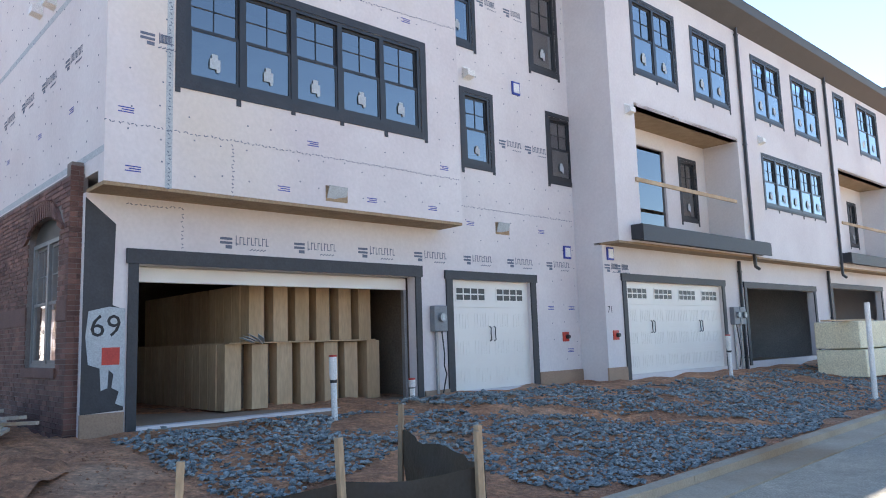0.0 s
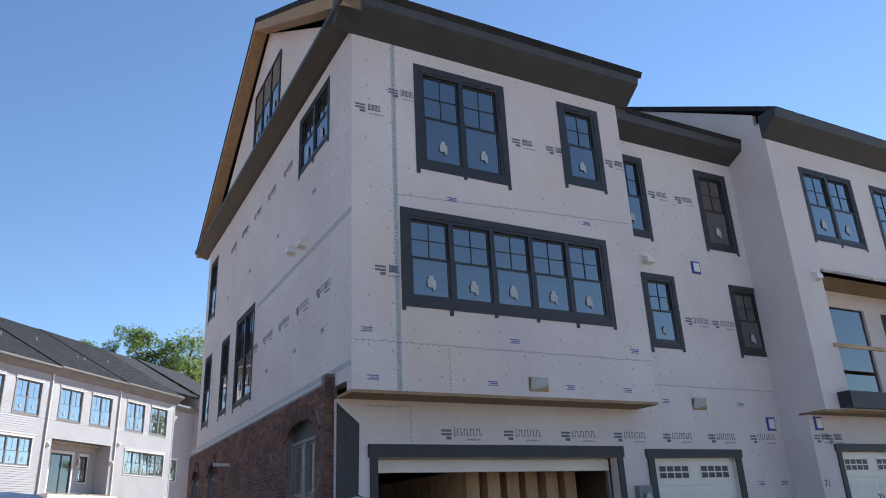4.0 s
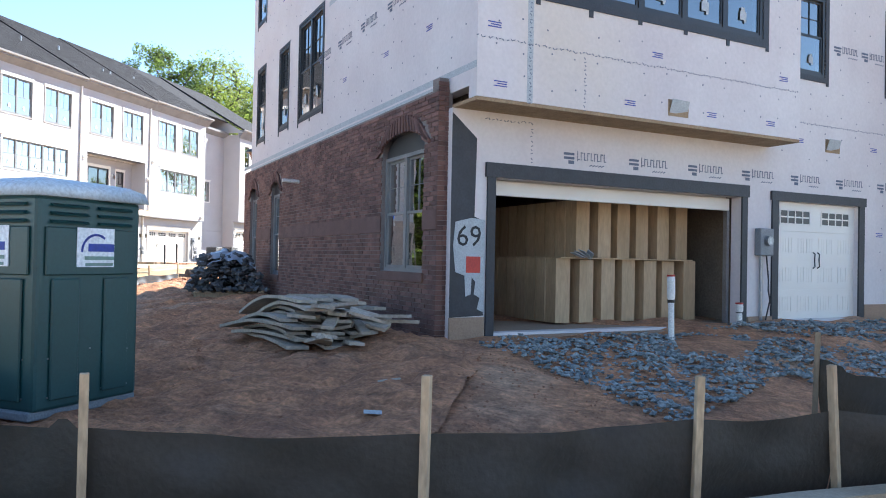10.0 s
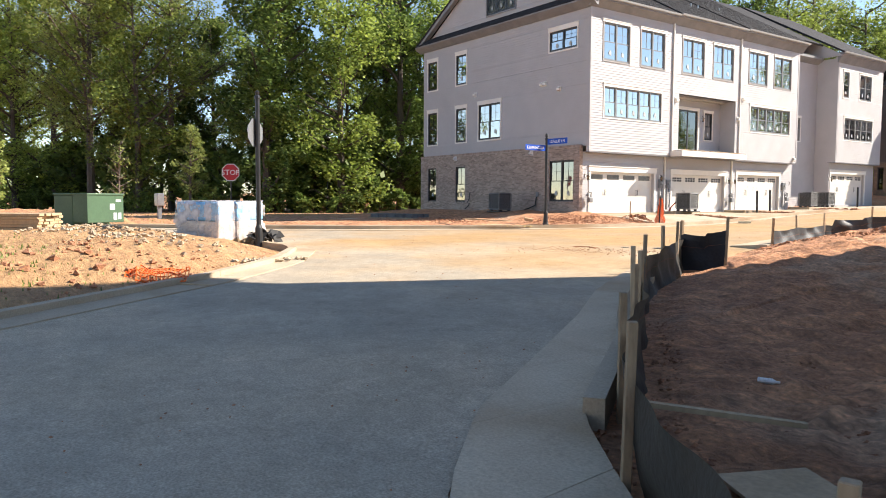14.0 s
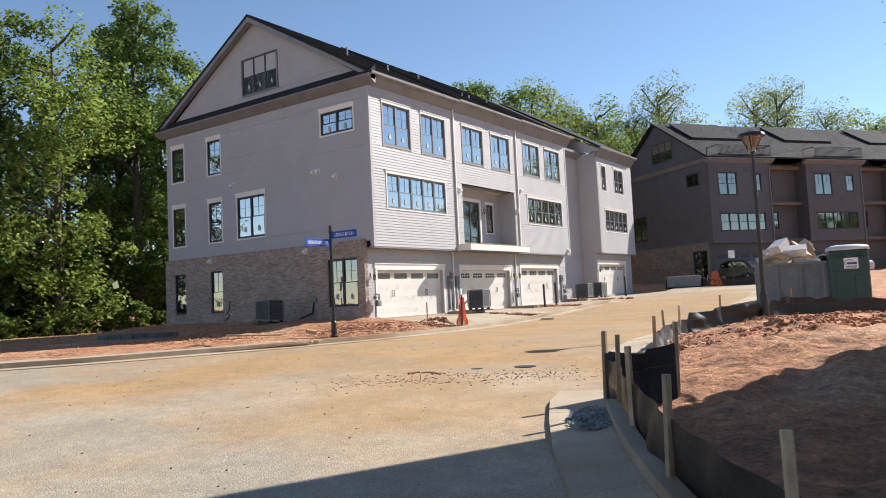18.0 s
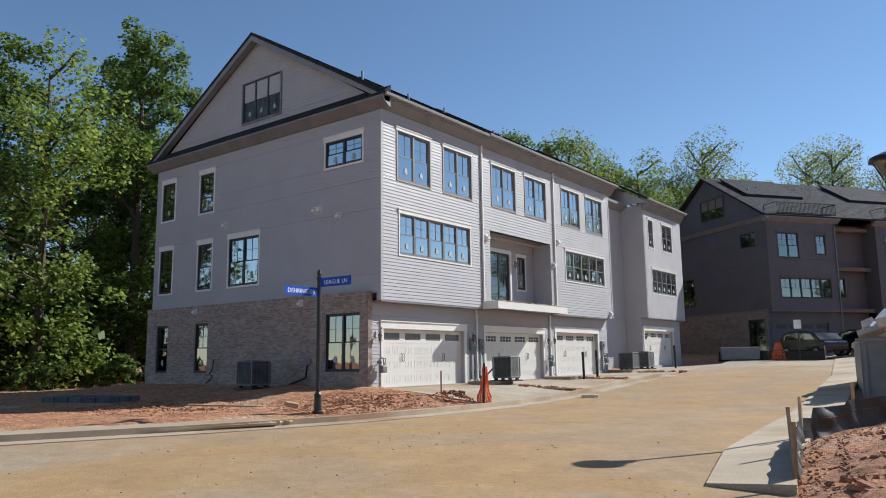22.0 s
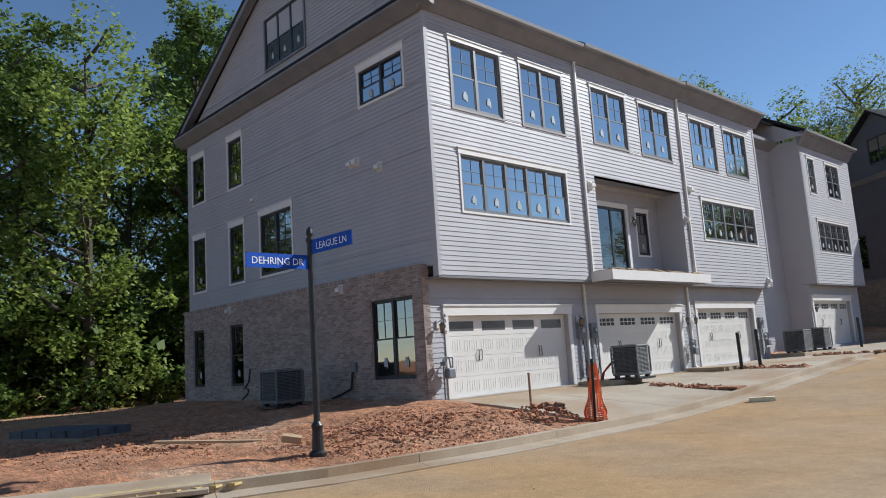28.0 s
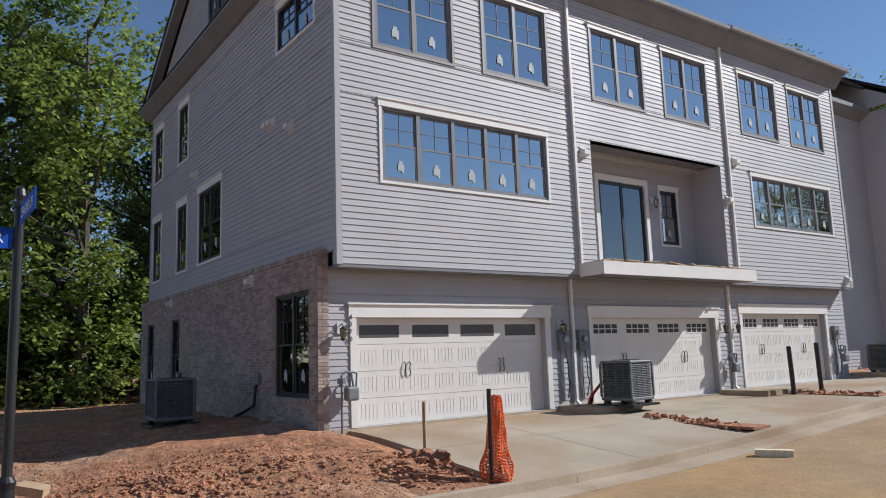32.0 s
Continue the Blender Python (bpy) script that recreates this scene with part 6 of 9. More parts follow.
# paler trees on the rise behind the rows
for x, y, kd, s in ((-52.5, 72, 0, 1.66), (-49, 76.5, 2, 1.75), (-56.5, 69, 1, 1.4), (-62, 42, 0, 1.52), (-59, 35, 1, 1.46), (-64, 48, 2, 1.5), (-66, 38, 1, 1.48), (-45, 85, 2, 1.3), (-52, 86, 3, 1.3), (-58, 78, 2, 1.25), (-48, 95, 2, 1.35), (-42, 99, 3, 1.35), (-37, 97, 2, 1.2), (-55, 93, 0, 1.3), (-63, 66, 2, 1.2), (-52, 76, 3, 1.25), (-52, 92, 2, 1.1), (-46, 96, 3, 1.15), (-60, 84, 2, 1.0), (-40, 100, 4, 1.05), (-36, 104, 2, 1.1), (-30, 106, 3, 1.3), (-24, 108, 3, 1.1), (-18, 110, 2, 1.15), (-12, 108, 3, 1.2), (-6, 110, 3, 1.15), (0, 112, 2, 1.1), (8, 112, 3, 1.1), (-66, 72, 2, 1.0), (-70, 60, 0, 1.05), (-56, 68, 3, 0.95), (-64, 52, 0, 1.0), (-33, 112, 3, 1.35), (-21, 116, 2, 1.3), (-9, 118, 2, 1.25), (-45, 108, 2, 1.2), (60, 112, 2, 1.0), (66, 108, 0, 1.1), (76, 104, 0, 1.0), (88, 102, 2, 1.0), (100, 98, 0, 1.1), (72, 116, 1, 1.0), (-27, 110, 2, 1.1), (-15, 113, 0, 1.0), (-3, 114, 3, 1.2), (-40, 94, 3, 1.1), (-50, 82, 3, 1.0), (-38, 108, 1, 1.0), (5, 118, 3, 1.2), (16, 116, 3, 1.1), (26, 116, 2, 1.0), (70, 105, 2, 1.0), (82, 100, 0, 1.1), (94, 96, 2, 1.1), (104, 90, 0, 1.0)):
    stand(kd, x, y, 1.6 if y > 80 else 0.6, s * (1.0 if y > 80 and x < 30 else 0.8))
for i in range(16):
    a, r = radians(27 + 20 * i / 15), rng.uniform(112, 150)
    stand(rng.choice((0, 2, 1)), r * math.sin(a), r * math.cos(a), 0.1, rng.uniform(0.75, 0.95))
# shrubs along the wood's edge
SHRUB = tree_kind(1.7, 0.75, 1300, 9, LEAF, "low leafy shrub at the wood's edge", size=0.11, bare=0.05, limbs=14)
SHRUB["category"], SHRUB["group"] = "shrub", "shrubs along the wood"
SHRUB.name = "shrub"
for i in range(120):
    j = i / 120 * (len(wood_line) - 1.01)
    (x1, y1), (x2, y2) = wood_line[int(j)], wood_line[int(j) + 1]
    f = j - int(j)
    s = rng.choice((0.8, 1.0, 1.2, 2.2, 3.0, 3.6))
    dx = 2.5 if s < 2 else rng.uniform(-12, 0.5)
    copy_thing(SHRUB, pose(x1 + (x2 - x1) * f + dx + rng.uniform(-1, 1), y1 + (y2 - y1) * f + rng.uniform(-1, 1), 0.4, 0, 0, rng.uniform(0, 360)) @ Matrix.Scale(s, 4))
# three young street trees
for x, y, h, sp, n, sd, lab in ((-37.8, 4.35, 3.4, 0.55, 900, 12, "slender young street tree with sparse green leaves"), (-42.2, 9.4, 3.9, 0.8, 300, 13, "young street tree, almost bare"), (-44.8, 13.35, 4.9, 0.95, 2400, 14, "young street tree with yellow-green leaves")):
    wood, crown = tree_meshes(h, sp, n, sd, size=0.075, bare=0.26, limbs=30)
    T = thing("young_tree", lab, "tree", pose(x, y, 0.55))
    part("trunk", wood, BARK, T)
    part("crown", crown, LEAF_PALE, T)
for t_ in kinds + [SHRUB]:
    for o in list(t_.children) + [t_]:
        bpy.data.objects.remove(o)

# ---- the dark row at the street's end, and the houses beyond ----
SIDE_DARK = mat("dark_taupe_siding", (0.118, 0.102, 0.104), (0.1, 0.087, 0.089), 0.8, 0.6, 0.05, 40, fine=0.05)
BRICK_TAN = mat("tan_brick", (0.29, 0.225, 0.175), (0.21, 0.16, 0.125), 1.6, 0.85, 0.4, 60, fine=0.2, island=0.15)


def dark_row(m, label, units=3, wall=SIDE_DARK, railing=True, step=0.18):
    H = thing("row_house", label, "house", m)
    D, TOP, OV = 13.5, 10.0, 3.07
    gw = [(0.9, 8.0, 2.0, 1.1, 2), (9.0, 4.0, 2.1, 2.3, 2), (12.0, 0.6, 0.95, 2.1, 1)]
    side = part("gable_wall", wall_y(MB(), 0.0, D, 3.2, TOP, 0.0, 0.2, gaps_of(gw[:2])), wall, H)
    siding(side, "siding", 0.0, D, 3.2, TOP, [(g[0] - 0.07, g[1] + 0.07, g[2] - 0.07, g[3] + 0.16) for g in gaps_of(gw[:2])], "gable", 0.0, wall, step)
    for x, z, w, h, u in gw[:2]:
        window(H, onto("gable", x + w, z, 0.0), w, h, u, wall, paper=False)
    low = [(0.75, 0.1, 1.8, 2.4), (12.0, 0.6, 0.95, 2.1)]
    base = part("brick_base_wall", wall_y(MB(), 0.45, D, -0.8, 3.2, -0.12, 0.25, gaps_of(low)), MORTAR_RED, H)
    bricks(base, 0.45, D, -0.7, 3.2, gaps_of(low), "gable", -0.12, BRICK_TAN, None, blen=0.4, bh=0.115, j=0.02)
    for x, z, w, h in low:
        window(H, onto("gable", x + w, z, -0.05), w, h, 2 if w > 1 else 1, None, paper=False, pane_mat=GLASS_DARK)
    x = 0.0
    for i in range(units):
        fx = x
        ws = [(fx + 0.9, 7.0, 1.9, 1.9, 2), (fx + 4.4, 7.3, 0.9, 1.5, 1), (fx + 0.9, 4.0, 4.6, 1.5, 5)]
        f = part("wall", wall_x(MB(), fx, fx + 6.3, OV, TOP, 0.0, 0.2, gaps_of(ws)), wall, H)
        siding(f, "siding", fx, fx + 6.3, OV, TOP, [(g[0] - 0.07, g[1] + 0.07, g[2] - 0.07, g[3] + 0.16) for g in gaps_of(ws)], "front", 0.0, wall, step)
        for a, z, w, h, u in ws:
            window(H, onto("front", a, z), w, h, u, wall, paper=False)
        part("return_wall", MB().box(fx + 6.1, 0.2, OV, fx + 6.3, 1.3, TOP), wall, H)
        part("return_wall", MB().box(fx, 0.2, OV, fx + 0.2, 1.3, TOP), wall, H)
        part("ground_wall", wall_x(MB(), fx, fx + 6.3, -0.8, OV, 0.45, 0.2, [(fx + 0.6, fx + 5.4, 0.0, 2.2)]), wall, H)
        garage_door(H, onto("front", fx + 0.6, 0.0, 0.6), 4.8, 2.2, "plain", DOOR_DARK)
        part("soffit", MB().box(fx, 0.0, OV - 0.05, fx + 6.3, 0.6, OV - 0.003), FASCIA, H)
        ws = [(fx + 6.8, 7.0, 0.8, 1.8, 1), (fx + 7.3, 4.2, 0.8, 1.5, 1)]
        part("recess_wall", wall_x(MB(), fx + 6.3, fx + 10.2, -0.8, TOP - 0.1, 1.3, 0.2, gaps_of(ws)), wall, H)
        for a, z, w, h, u in ws:
            window(H, onto("front", a, z, 1.3), w, h, u, wall, paper=False)
        downspout(H, fx + 6.2, 0.0, TOP, 0.0, FASCIA)
        part("cornice", MB().prism([(0, 0, TOP - 0.3), (0, -0.4, TOP), (0, -0.4, TOP + 0.15), (0, 0, TOP + 0.15)], (fx - 0.3, 0, 0), (fx + 6.6, 0, 0)), FASCIA, H)
        x += 10.2
    L = x
    RY_, RZ = 6.75, 14.4
    att = (4.6, 10.9, 2.9, 1.7)
    part("pediment", MB().prism([(0, 0, TOP), (0, RY_, RZ), (0, D, TOP)], (0.02, 0, 0), (0.2, 0, 0)), wall, H)
    w3 = window(H, onto("gable", att[0] + att[2], att[1], -0.02), att[2], att[3], 3, wall, paper=False)
    part("room_back", MB().box(0.012, att[0], att[1], 0.016, att[0] + att[2], att[1] + att[3]), ROOM, H)
    part("pent_cornice", MB().prism([(0.02, 0, TOP + 0.2), (-0.4, 0, TOP + 0.06), (-0.1, 0, TOP - 0.2), (0.02, 0, TOP - 0.2)], (0, -0.4, 0), (0, D + 0.4, 0)), FASCIA, H)
    shingles(H, -0.4, L, -0.45, TOP + 0.15, RY_, RZ + 0.15, skin=True, course=0.3)
    shingles(H, -0.4, L, D + 0.45, TOP + 0.15, RY_, RZ + 0.15)
    part("back_wall", MB().box(0, D - 0.2, -0.8, L, D, TOP), wall, H)
    part("end_wall", MB().box(L - 0.2, 1.5, -0.8, L, D - 0.201, TOP), wall, H)
    rooms(H, 0, L, 0.45, D, (3.3, 6.5, 9.6), ROOM)
    if railing:
        for i in range(units):
            a = i * 10.2 + 1.0
            deck = part("roof_terrace", MB().box(a, -0.2, TOP + 0.2, a + 5.4, 3.0, TOP + 0.32).prism([(0, 3.0, TOP + 0.3), (0, 3.0, TOP + 2.5), (0, 6.2, RZ + 0.1)], (a, 0, 0), (a + 5.4, 0, 0)), SHINGLE, H, "roof terrace cut into the slope")
            for z in (TOP + 0.4, TOP + 1.2):
                part("rail", MB().tube([(a, 2.6, z), (a, -0.15, z), (a + 5.4, -0.15, z), (a + 5.4, 2.6, z)], 0.03, 6), BLACK, deck)
            k = MB()
            for j in range(46):
                k.box(a + j * 0.12 - 0.01, -0.16, TOP + 0.3, a + j * 0.12 + 0.01, -0.14, TOP + 1.2)
            tagged(part("baluster_screen", k, BLACK, deck, "thin black balusters"), kind="stuff")
    for a, y in ((2.0, 4.0), (3.4, 4.6), (7.0, 5.0)):
        z = TOP + 0.15 + (RZ - TOP) * y / RY_
        part("roof_vent_pipe", MB().tube([(a, y, z - 0.2), (a, y, z + 0.5)], 0.06, 8), METAL, H)
    return H


dark_row(pose(-28.3, 66.9, 2.02, 0, 0, 54), "three-storey dark taupe row house with a tan brick base")
# one more dark block past the unfinished row, and pale houses far off
blk = thing("apartment_block", "tall dark brown building past the unfinished row", "house", HOUSE_A @ pose(31.5, -0.2, 0.2))
part("wall", wall_x(MB(), 0, 7.5, 3.1, 10.6, 0.0, 0.25, [(0.6, 3.6, 7.0, 8.0)]), SIDE_DARK, blk)
siding(blk.children[0], "siding", 0, 7.5, 3.1, 10.6, [(0.5, 3.7, 6.9, 8.1)], "front", 0.0, SIDE_DARK, 0.2)
window(blk, onto("front", 0.6, 7.0), 3.0, 1.0, 3, SIDE_DARK, paper=False)
part("side_wall", MB().box(0, 0.25, -0.5, 0.25, 12, 10.6), SIDE_DARK, blk)
part("side_wall", MB().box(7.25, 0.25, -0.5, 7.5, 12, 10.6), SIDE_DARK, blk)
part("back_wall", MB().box(0.251, 11.8, -0.5, 7.249, 12, 10.6), SIDE_DARK, blk)
low = part("ground_wall", wall_x(MB(), 0, 7.5, -0.5, 3.1, 0.3, 0.25, [(1.2, 5.2, 0.1, 2.4)]), MORTAR_RED, blk)
bricks(low, 0, 7.5, -0.5, 3.1, [(1.2, 5.2, 0.1, 2.4)], "front", 0.3, BRICK_RED, None, blen=0.4, bh=0.115, j=0.02)
window(blk, onto("front", 1.2, 0.1, 0.4), 4.0, 2.3, 3, None, paper=False, pane_mat=GLASS_DARK)
part("roof", MB().box(-0.3, -0.5, 10.6, 7.9, 12.3, 10.85), FASCIA, blk)
for z in (11.3, 11.7):
    part("rail", MB().tube([(4.5, -0.3, z), (7.7, -0.3, z), (7.7, 6, z)], 0.03, 6), BLACK, blk)
PALE_WALL = mat("pale_siding", (0.24, 0.24, 0.24), (0.2, 0.2, 0.2), 0.8, 0.6, 0.05, 40, fine=0.05)


def pale_house(x, y, rot, w=14, h=6.2):
    H = thing("town_house", "pale sided house far down the street", "house", pose(x, y, 0.1, 0, 0, rot), group="pale houses down the street")
    ws = [(1.2 + 2.6 * i, z, 1.1, 1.5, 1) for i in range(int((w - 2) / 2.6)) for z in (0.9, 3.8)]
    part("wall", wall_x(MB(), 0, w, 0, h, 0, 0.25, gaps_of(ws)), PALE_WALL, H)
    for a in (0, w - 0.25):
        part("side_wall", MB().box(a, 0.251, 0, a + 0.25, 9, h), PALE_WALL, H)
    part("back_wall", MB().box(0.251, 8.8, 0, w - 0.251, 9, h), PALE_WALL, H)
    for a, z, ww, hh, u in ws:
        window(H, onto("front", a, z), ww, hh, u, PALE_WALL, paper=False, muntin=False)
    shingles(H, -0.4, w + 0.4, -0.4, h, 4.5, h + 2.6)
    shingles(H, -0.4, w + 0.4, 9.4, h, 4.5, h + 2.6)
    for a in (0.02, w - 0.2):
        part("gable_end", MB().prism([(0, 0, h), (0, 9, h), (0, 4.5, h + 2.5)], (a, 0, 0), (a + 0.18, 0, 0)), PALE_WALL, H)


pale_house(44, 78, -15)
pale_house(62, 70, -20)
pale_house(34, 92, -10)
# unseen rows added behind the camera, only to be mirrored in the panes
for x, y, rot in ((14, -24, 190), (34, -26, 188), (-12, -28, 170)):
    pale_house(x, y, rot, 17, 8.5)

# ---- things on the lots ----
FABRIC = mat("black_silt_fabric", (0.022, 0.021, 0.02), (0.036, 0.034, 0.031), 2.0, 0.55, 0.4, 22, fine=0.25, spec=0.35)
FABRIC_DENSE = mat("doubled_black_fabric", (0.018, 0.018, 0.02), (0.026, 0.026, 0.028), 2.0, 0.55, 0.4, 22, fine=0.25, spec=0.35)
TOILET_GREEN = mat("dark_teal_plastic", (0.008, 0.045, 0.045), (0.012, 0.058, 0.058), 1.2, 0.38, 0.06, 30, fine=0.1)
ROOF_PLASTIC = mat("translucent_white_plastic", (0.55, 0.6, 0.62), (0.48, 0.53, 0.56), 2, 0.5, 0.05, 30)
BLUE_INK = mat("blue_print", (0.03, 0.05, 0.28), (0.04, 0.06, 0.32), 4, 0.5, 0, 30)
GREEN_INK = mat("grey_green_print", (0.16, 0.25, 0.2), (0.2, 0.28, 0.23), 4, 0.5, 0, 30)
ORANGE = mat("orange_plastic_mesh", (0.85, 0.17, 0.035), (0.76, 0.14, 0.03), 5, 0.5, 0.05, 30)
SIGN_BLUE = mat("reflective_blue_sign", (0.008, 0.065, 0.38), (0.01, 0.075, 0.42), 3, 0.55, 0, 30, spec=0.2)
SIGN_WHITE = mat("reflective_white", (0.8, 0.8, 0.8), (0.74, 0.74, 0.74), 3, 0.4, 0, 30)
SIGN_RED = mat("reflective_red", (0.5, 0.012, 0.02), (0.45, 0.012, 0.02), 3, 0.4, 0, 30)
BOX_GREEN = mat("green_cabinet_paint", (0.05, 0.105, 0.055), (0.042, 0.09, 0.048), 1.5, 0.5, 0.05, 30)
FILM_BLUE = mat("blue_wrap", (0.12, 0.35, 0.62), (0.3, 0.5, 0.68), 1.6, 0.3, 0.4, 10, fine=0.1)
FILM_WHITE = mat("clear_plastic_film", (0.6, 0.55, 0.5), (0.46, 0.4, 0.36), 1.8, 0.25, 0.5, 8, fine=0.1)
FOAM = mat("cream_foam_board", (0.76, 0.7, 0.5), (0.68, 0.61, 0.42), 2, 0.8, 0.1, 30)
FOAM_YELLOW = mat("yellow_foam_board", (0.7, 0.52, 0.12), (0.62, 0.45, 0.1), 2, 0.8, 0.1, 30)
AC_GREY = mat("grey_ac_paint", (0.13, 0.134, 0.138), (0.17, 0.174, 0.176), 3, 0.45, 0.05, 30)
CARD = mat("grey_weathered_board", (0.42, 0.36, 0.29), (0.3, 0.26, 0.21), 1.6, 0.8, 0.3, 20, vary=0.2)
FILM_PALE = mat("pale_blue_film", (0.4, 0.45, 0.52), (0.3, 0.34, 0.4), 3, 0.3, 0.3, 12, fine=0.1)
RUBBLE = mat("grey_rubble", (0.12, 0.125, 0.13), (0.07, 0.072, 0.076), 3, 0.9, 0.5, 20, island=0.4)
CAR_BLACK = mat("black_car_paint", (0.01, 0.01, 0.012), (0.014, 0.014, 0.016), 1, 0.15, 0, 30)
CAR_WHITE = mat("silver_car_paint", (0.5, 0.5, 0.5), (0.45, 0.45, 0.45), 1, 0.2, 0, 30)
TYRE = mat("tyre_rubber", (0.015, 0.015, 0.015), (0.02, 0.02, 0.02), 3, 0.8, 0.1, 30)


def shine_through(m, colour, amount):
    """Thin cloth: part of the light that falls on its back comes through."""
    nt = m.node_tree
    tl, mix = nt.nodes.new("ShaderNodeBsdfTranslucent"), nt.nodes.new("ShaderNodeMixShader")
    tl.inputs["Color"].default_value = (*colour, 1)
    mix.inputs["Fac"].default_value = amount
    nt.links.new(nt.nodes["Principled BSDF"].outputs["BSDF"], mix.inputs[1])
    nt.links.new(tl.outputs["BSDF"], mix.inputs[2])
    nt.links.new(mix.outputs["Shader"], nt.nodes["Material Output"].inputs["Surface"])


THREAD = mat("rust_orange_thread", (0.22, 0.09, 0.05), (0.16, 0.07, 0.04), 6, 0.8, 0, 60)
shine_through(FABRIC, (0.3, 0.22, 0.14), 0.11)


def silt_fence(line, label, seed, height=0.68, sag=0.03, cloth=None):
    """Stakes along the line, with fabric hung between them in folds."""
    rng = random.Random(seed)
    F = thing("silt_fence", label, "silt fence")
    for i, (x, y) in enumerate(line):
        z = ground_z(x, y)
        h = height + rng.uniform(0.2, 0.3)
        m = pose(x, y, z, rng.uniform(-2, 2), rng.uniform(-2, 2), rng.uniform(-20, 60))
        k = MB().box(-0.025, -0.025, -0.25, 0.025, 0.025, h)
        part("stake", bevelled(k, 0.004, 1), LUMBER_OLD, F, "weathered pine stake", m)
    for i, ((x1, y1), (x2, y2)) in enumerate(zip(line, line[1:])):
        n, rows = 26, 9
        k = MB()
        ln = math.dist((x1, y1), (x2, y2))
        nx, ny = (y2 - y1) / ln, -(x2 - x1) / ln
        ph = rng.uniform(0, 6)
        for r in range(rows + 1):
            for s in range(n + 1):
                f, g = s / n, r / rows
                x, y = x1 + (x2 - x1) * f, y1 + (y2 - y1) * f
                slack = math.sin(math.pi * f)
                bulge = slack * 0.75 * (0.05 * math.sin(g * 3.1 + ph) + 0.03 * math.sin(f * ln * 7 + g * 5 + ph) + 0.022 * math.sin(f * ln * 3.1 - g * 9 + ph * 2) + 0.045 * noise.noise((x * 3, y * 3, g * 2.4)))
                z = ground_z(x, y) - 0.05 + g * (height - sag * slack * 1.3)
                foot = (1 - g) ** 3 * 0.1
                k.v.append((x + nx * (bulge + 0.03 + foot), y + ny * (bulge + 0.03 + foot), z))
        for r in range(rows):
            for s in range(n):
                a = r * (n + 1) + s
                k.f.append((a, a + 1, a + n + 2, a + n + 1))
        fab = part("fabric", k, cloth or FABRIC, F, "sagging black woven fabric", smooth=True)
        r = 6
        row = [Vector(k.v[r * (n + 1) + s]) + Vector((nx * 0.006, ny * 0.006, 0.0)) for s in range(0, n + 1, 2)]
        part("thread", MB().tube(row, 0.003, 4, False), THREAD, fab, "thin rust-orange thread in the fabric")
    return F


silt_fence([(0.25, 5.95), (-0.74, 5.5), (-1.72, 4.85), (-3.25, 3.95), (-5.1, 3.48), (-6.72, 3.56), (-7.85, 3.82), (-9.46, 4.95), (-10.35, 5.95), (-11.2, 7.1), (-12.0, 8.15), (-12.75, 8.95), (-13.85, 10.5), (-14.7, 12.05), (-15.3, 13.2), (-15.78, 13.95)], "black silt fence on wooden stakes along the lot's kerb", 3)
silt_fence([(-15.76, 13.97), (-14.95, 14.2)], "black silt fence turning back from the kerb", 4, 0.74, cloth=FABRIC_DENSE)
silt_fence([(0.27, 5.98), (-0.42, 7.5)], "short black silt fence return on stakes", 9, 0.7)
silt_fence([(-17.0, 19.3), (-17.45, 21.3), (-17.75, 23.3), (-17.2, 25.0), (-15.9, 27.4), (-12.2, 29.2), (-8.2, 30.8)], "black silt fence round the ploughed corner", 5, 0.55, cloth=FABRIC_DENSE)
silt_fence([(-31, 62.5), (-27.5, 61.5), (-24, 60.8)], "low black silt fence before the dark row house", 6, 0.7, cloth=FABRIC_DENSE)
k = MB().mbox(pose(-9.4, 5.7, ground_z(-9.4, 5.7) + 0.3, 0, 4, 40), 0.9, 0.05, 0.03)
solo("wood_offcut", k, LUMBER, "thin pine slat nailed to the fence stake", "wood slat")


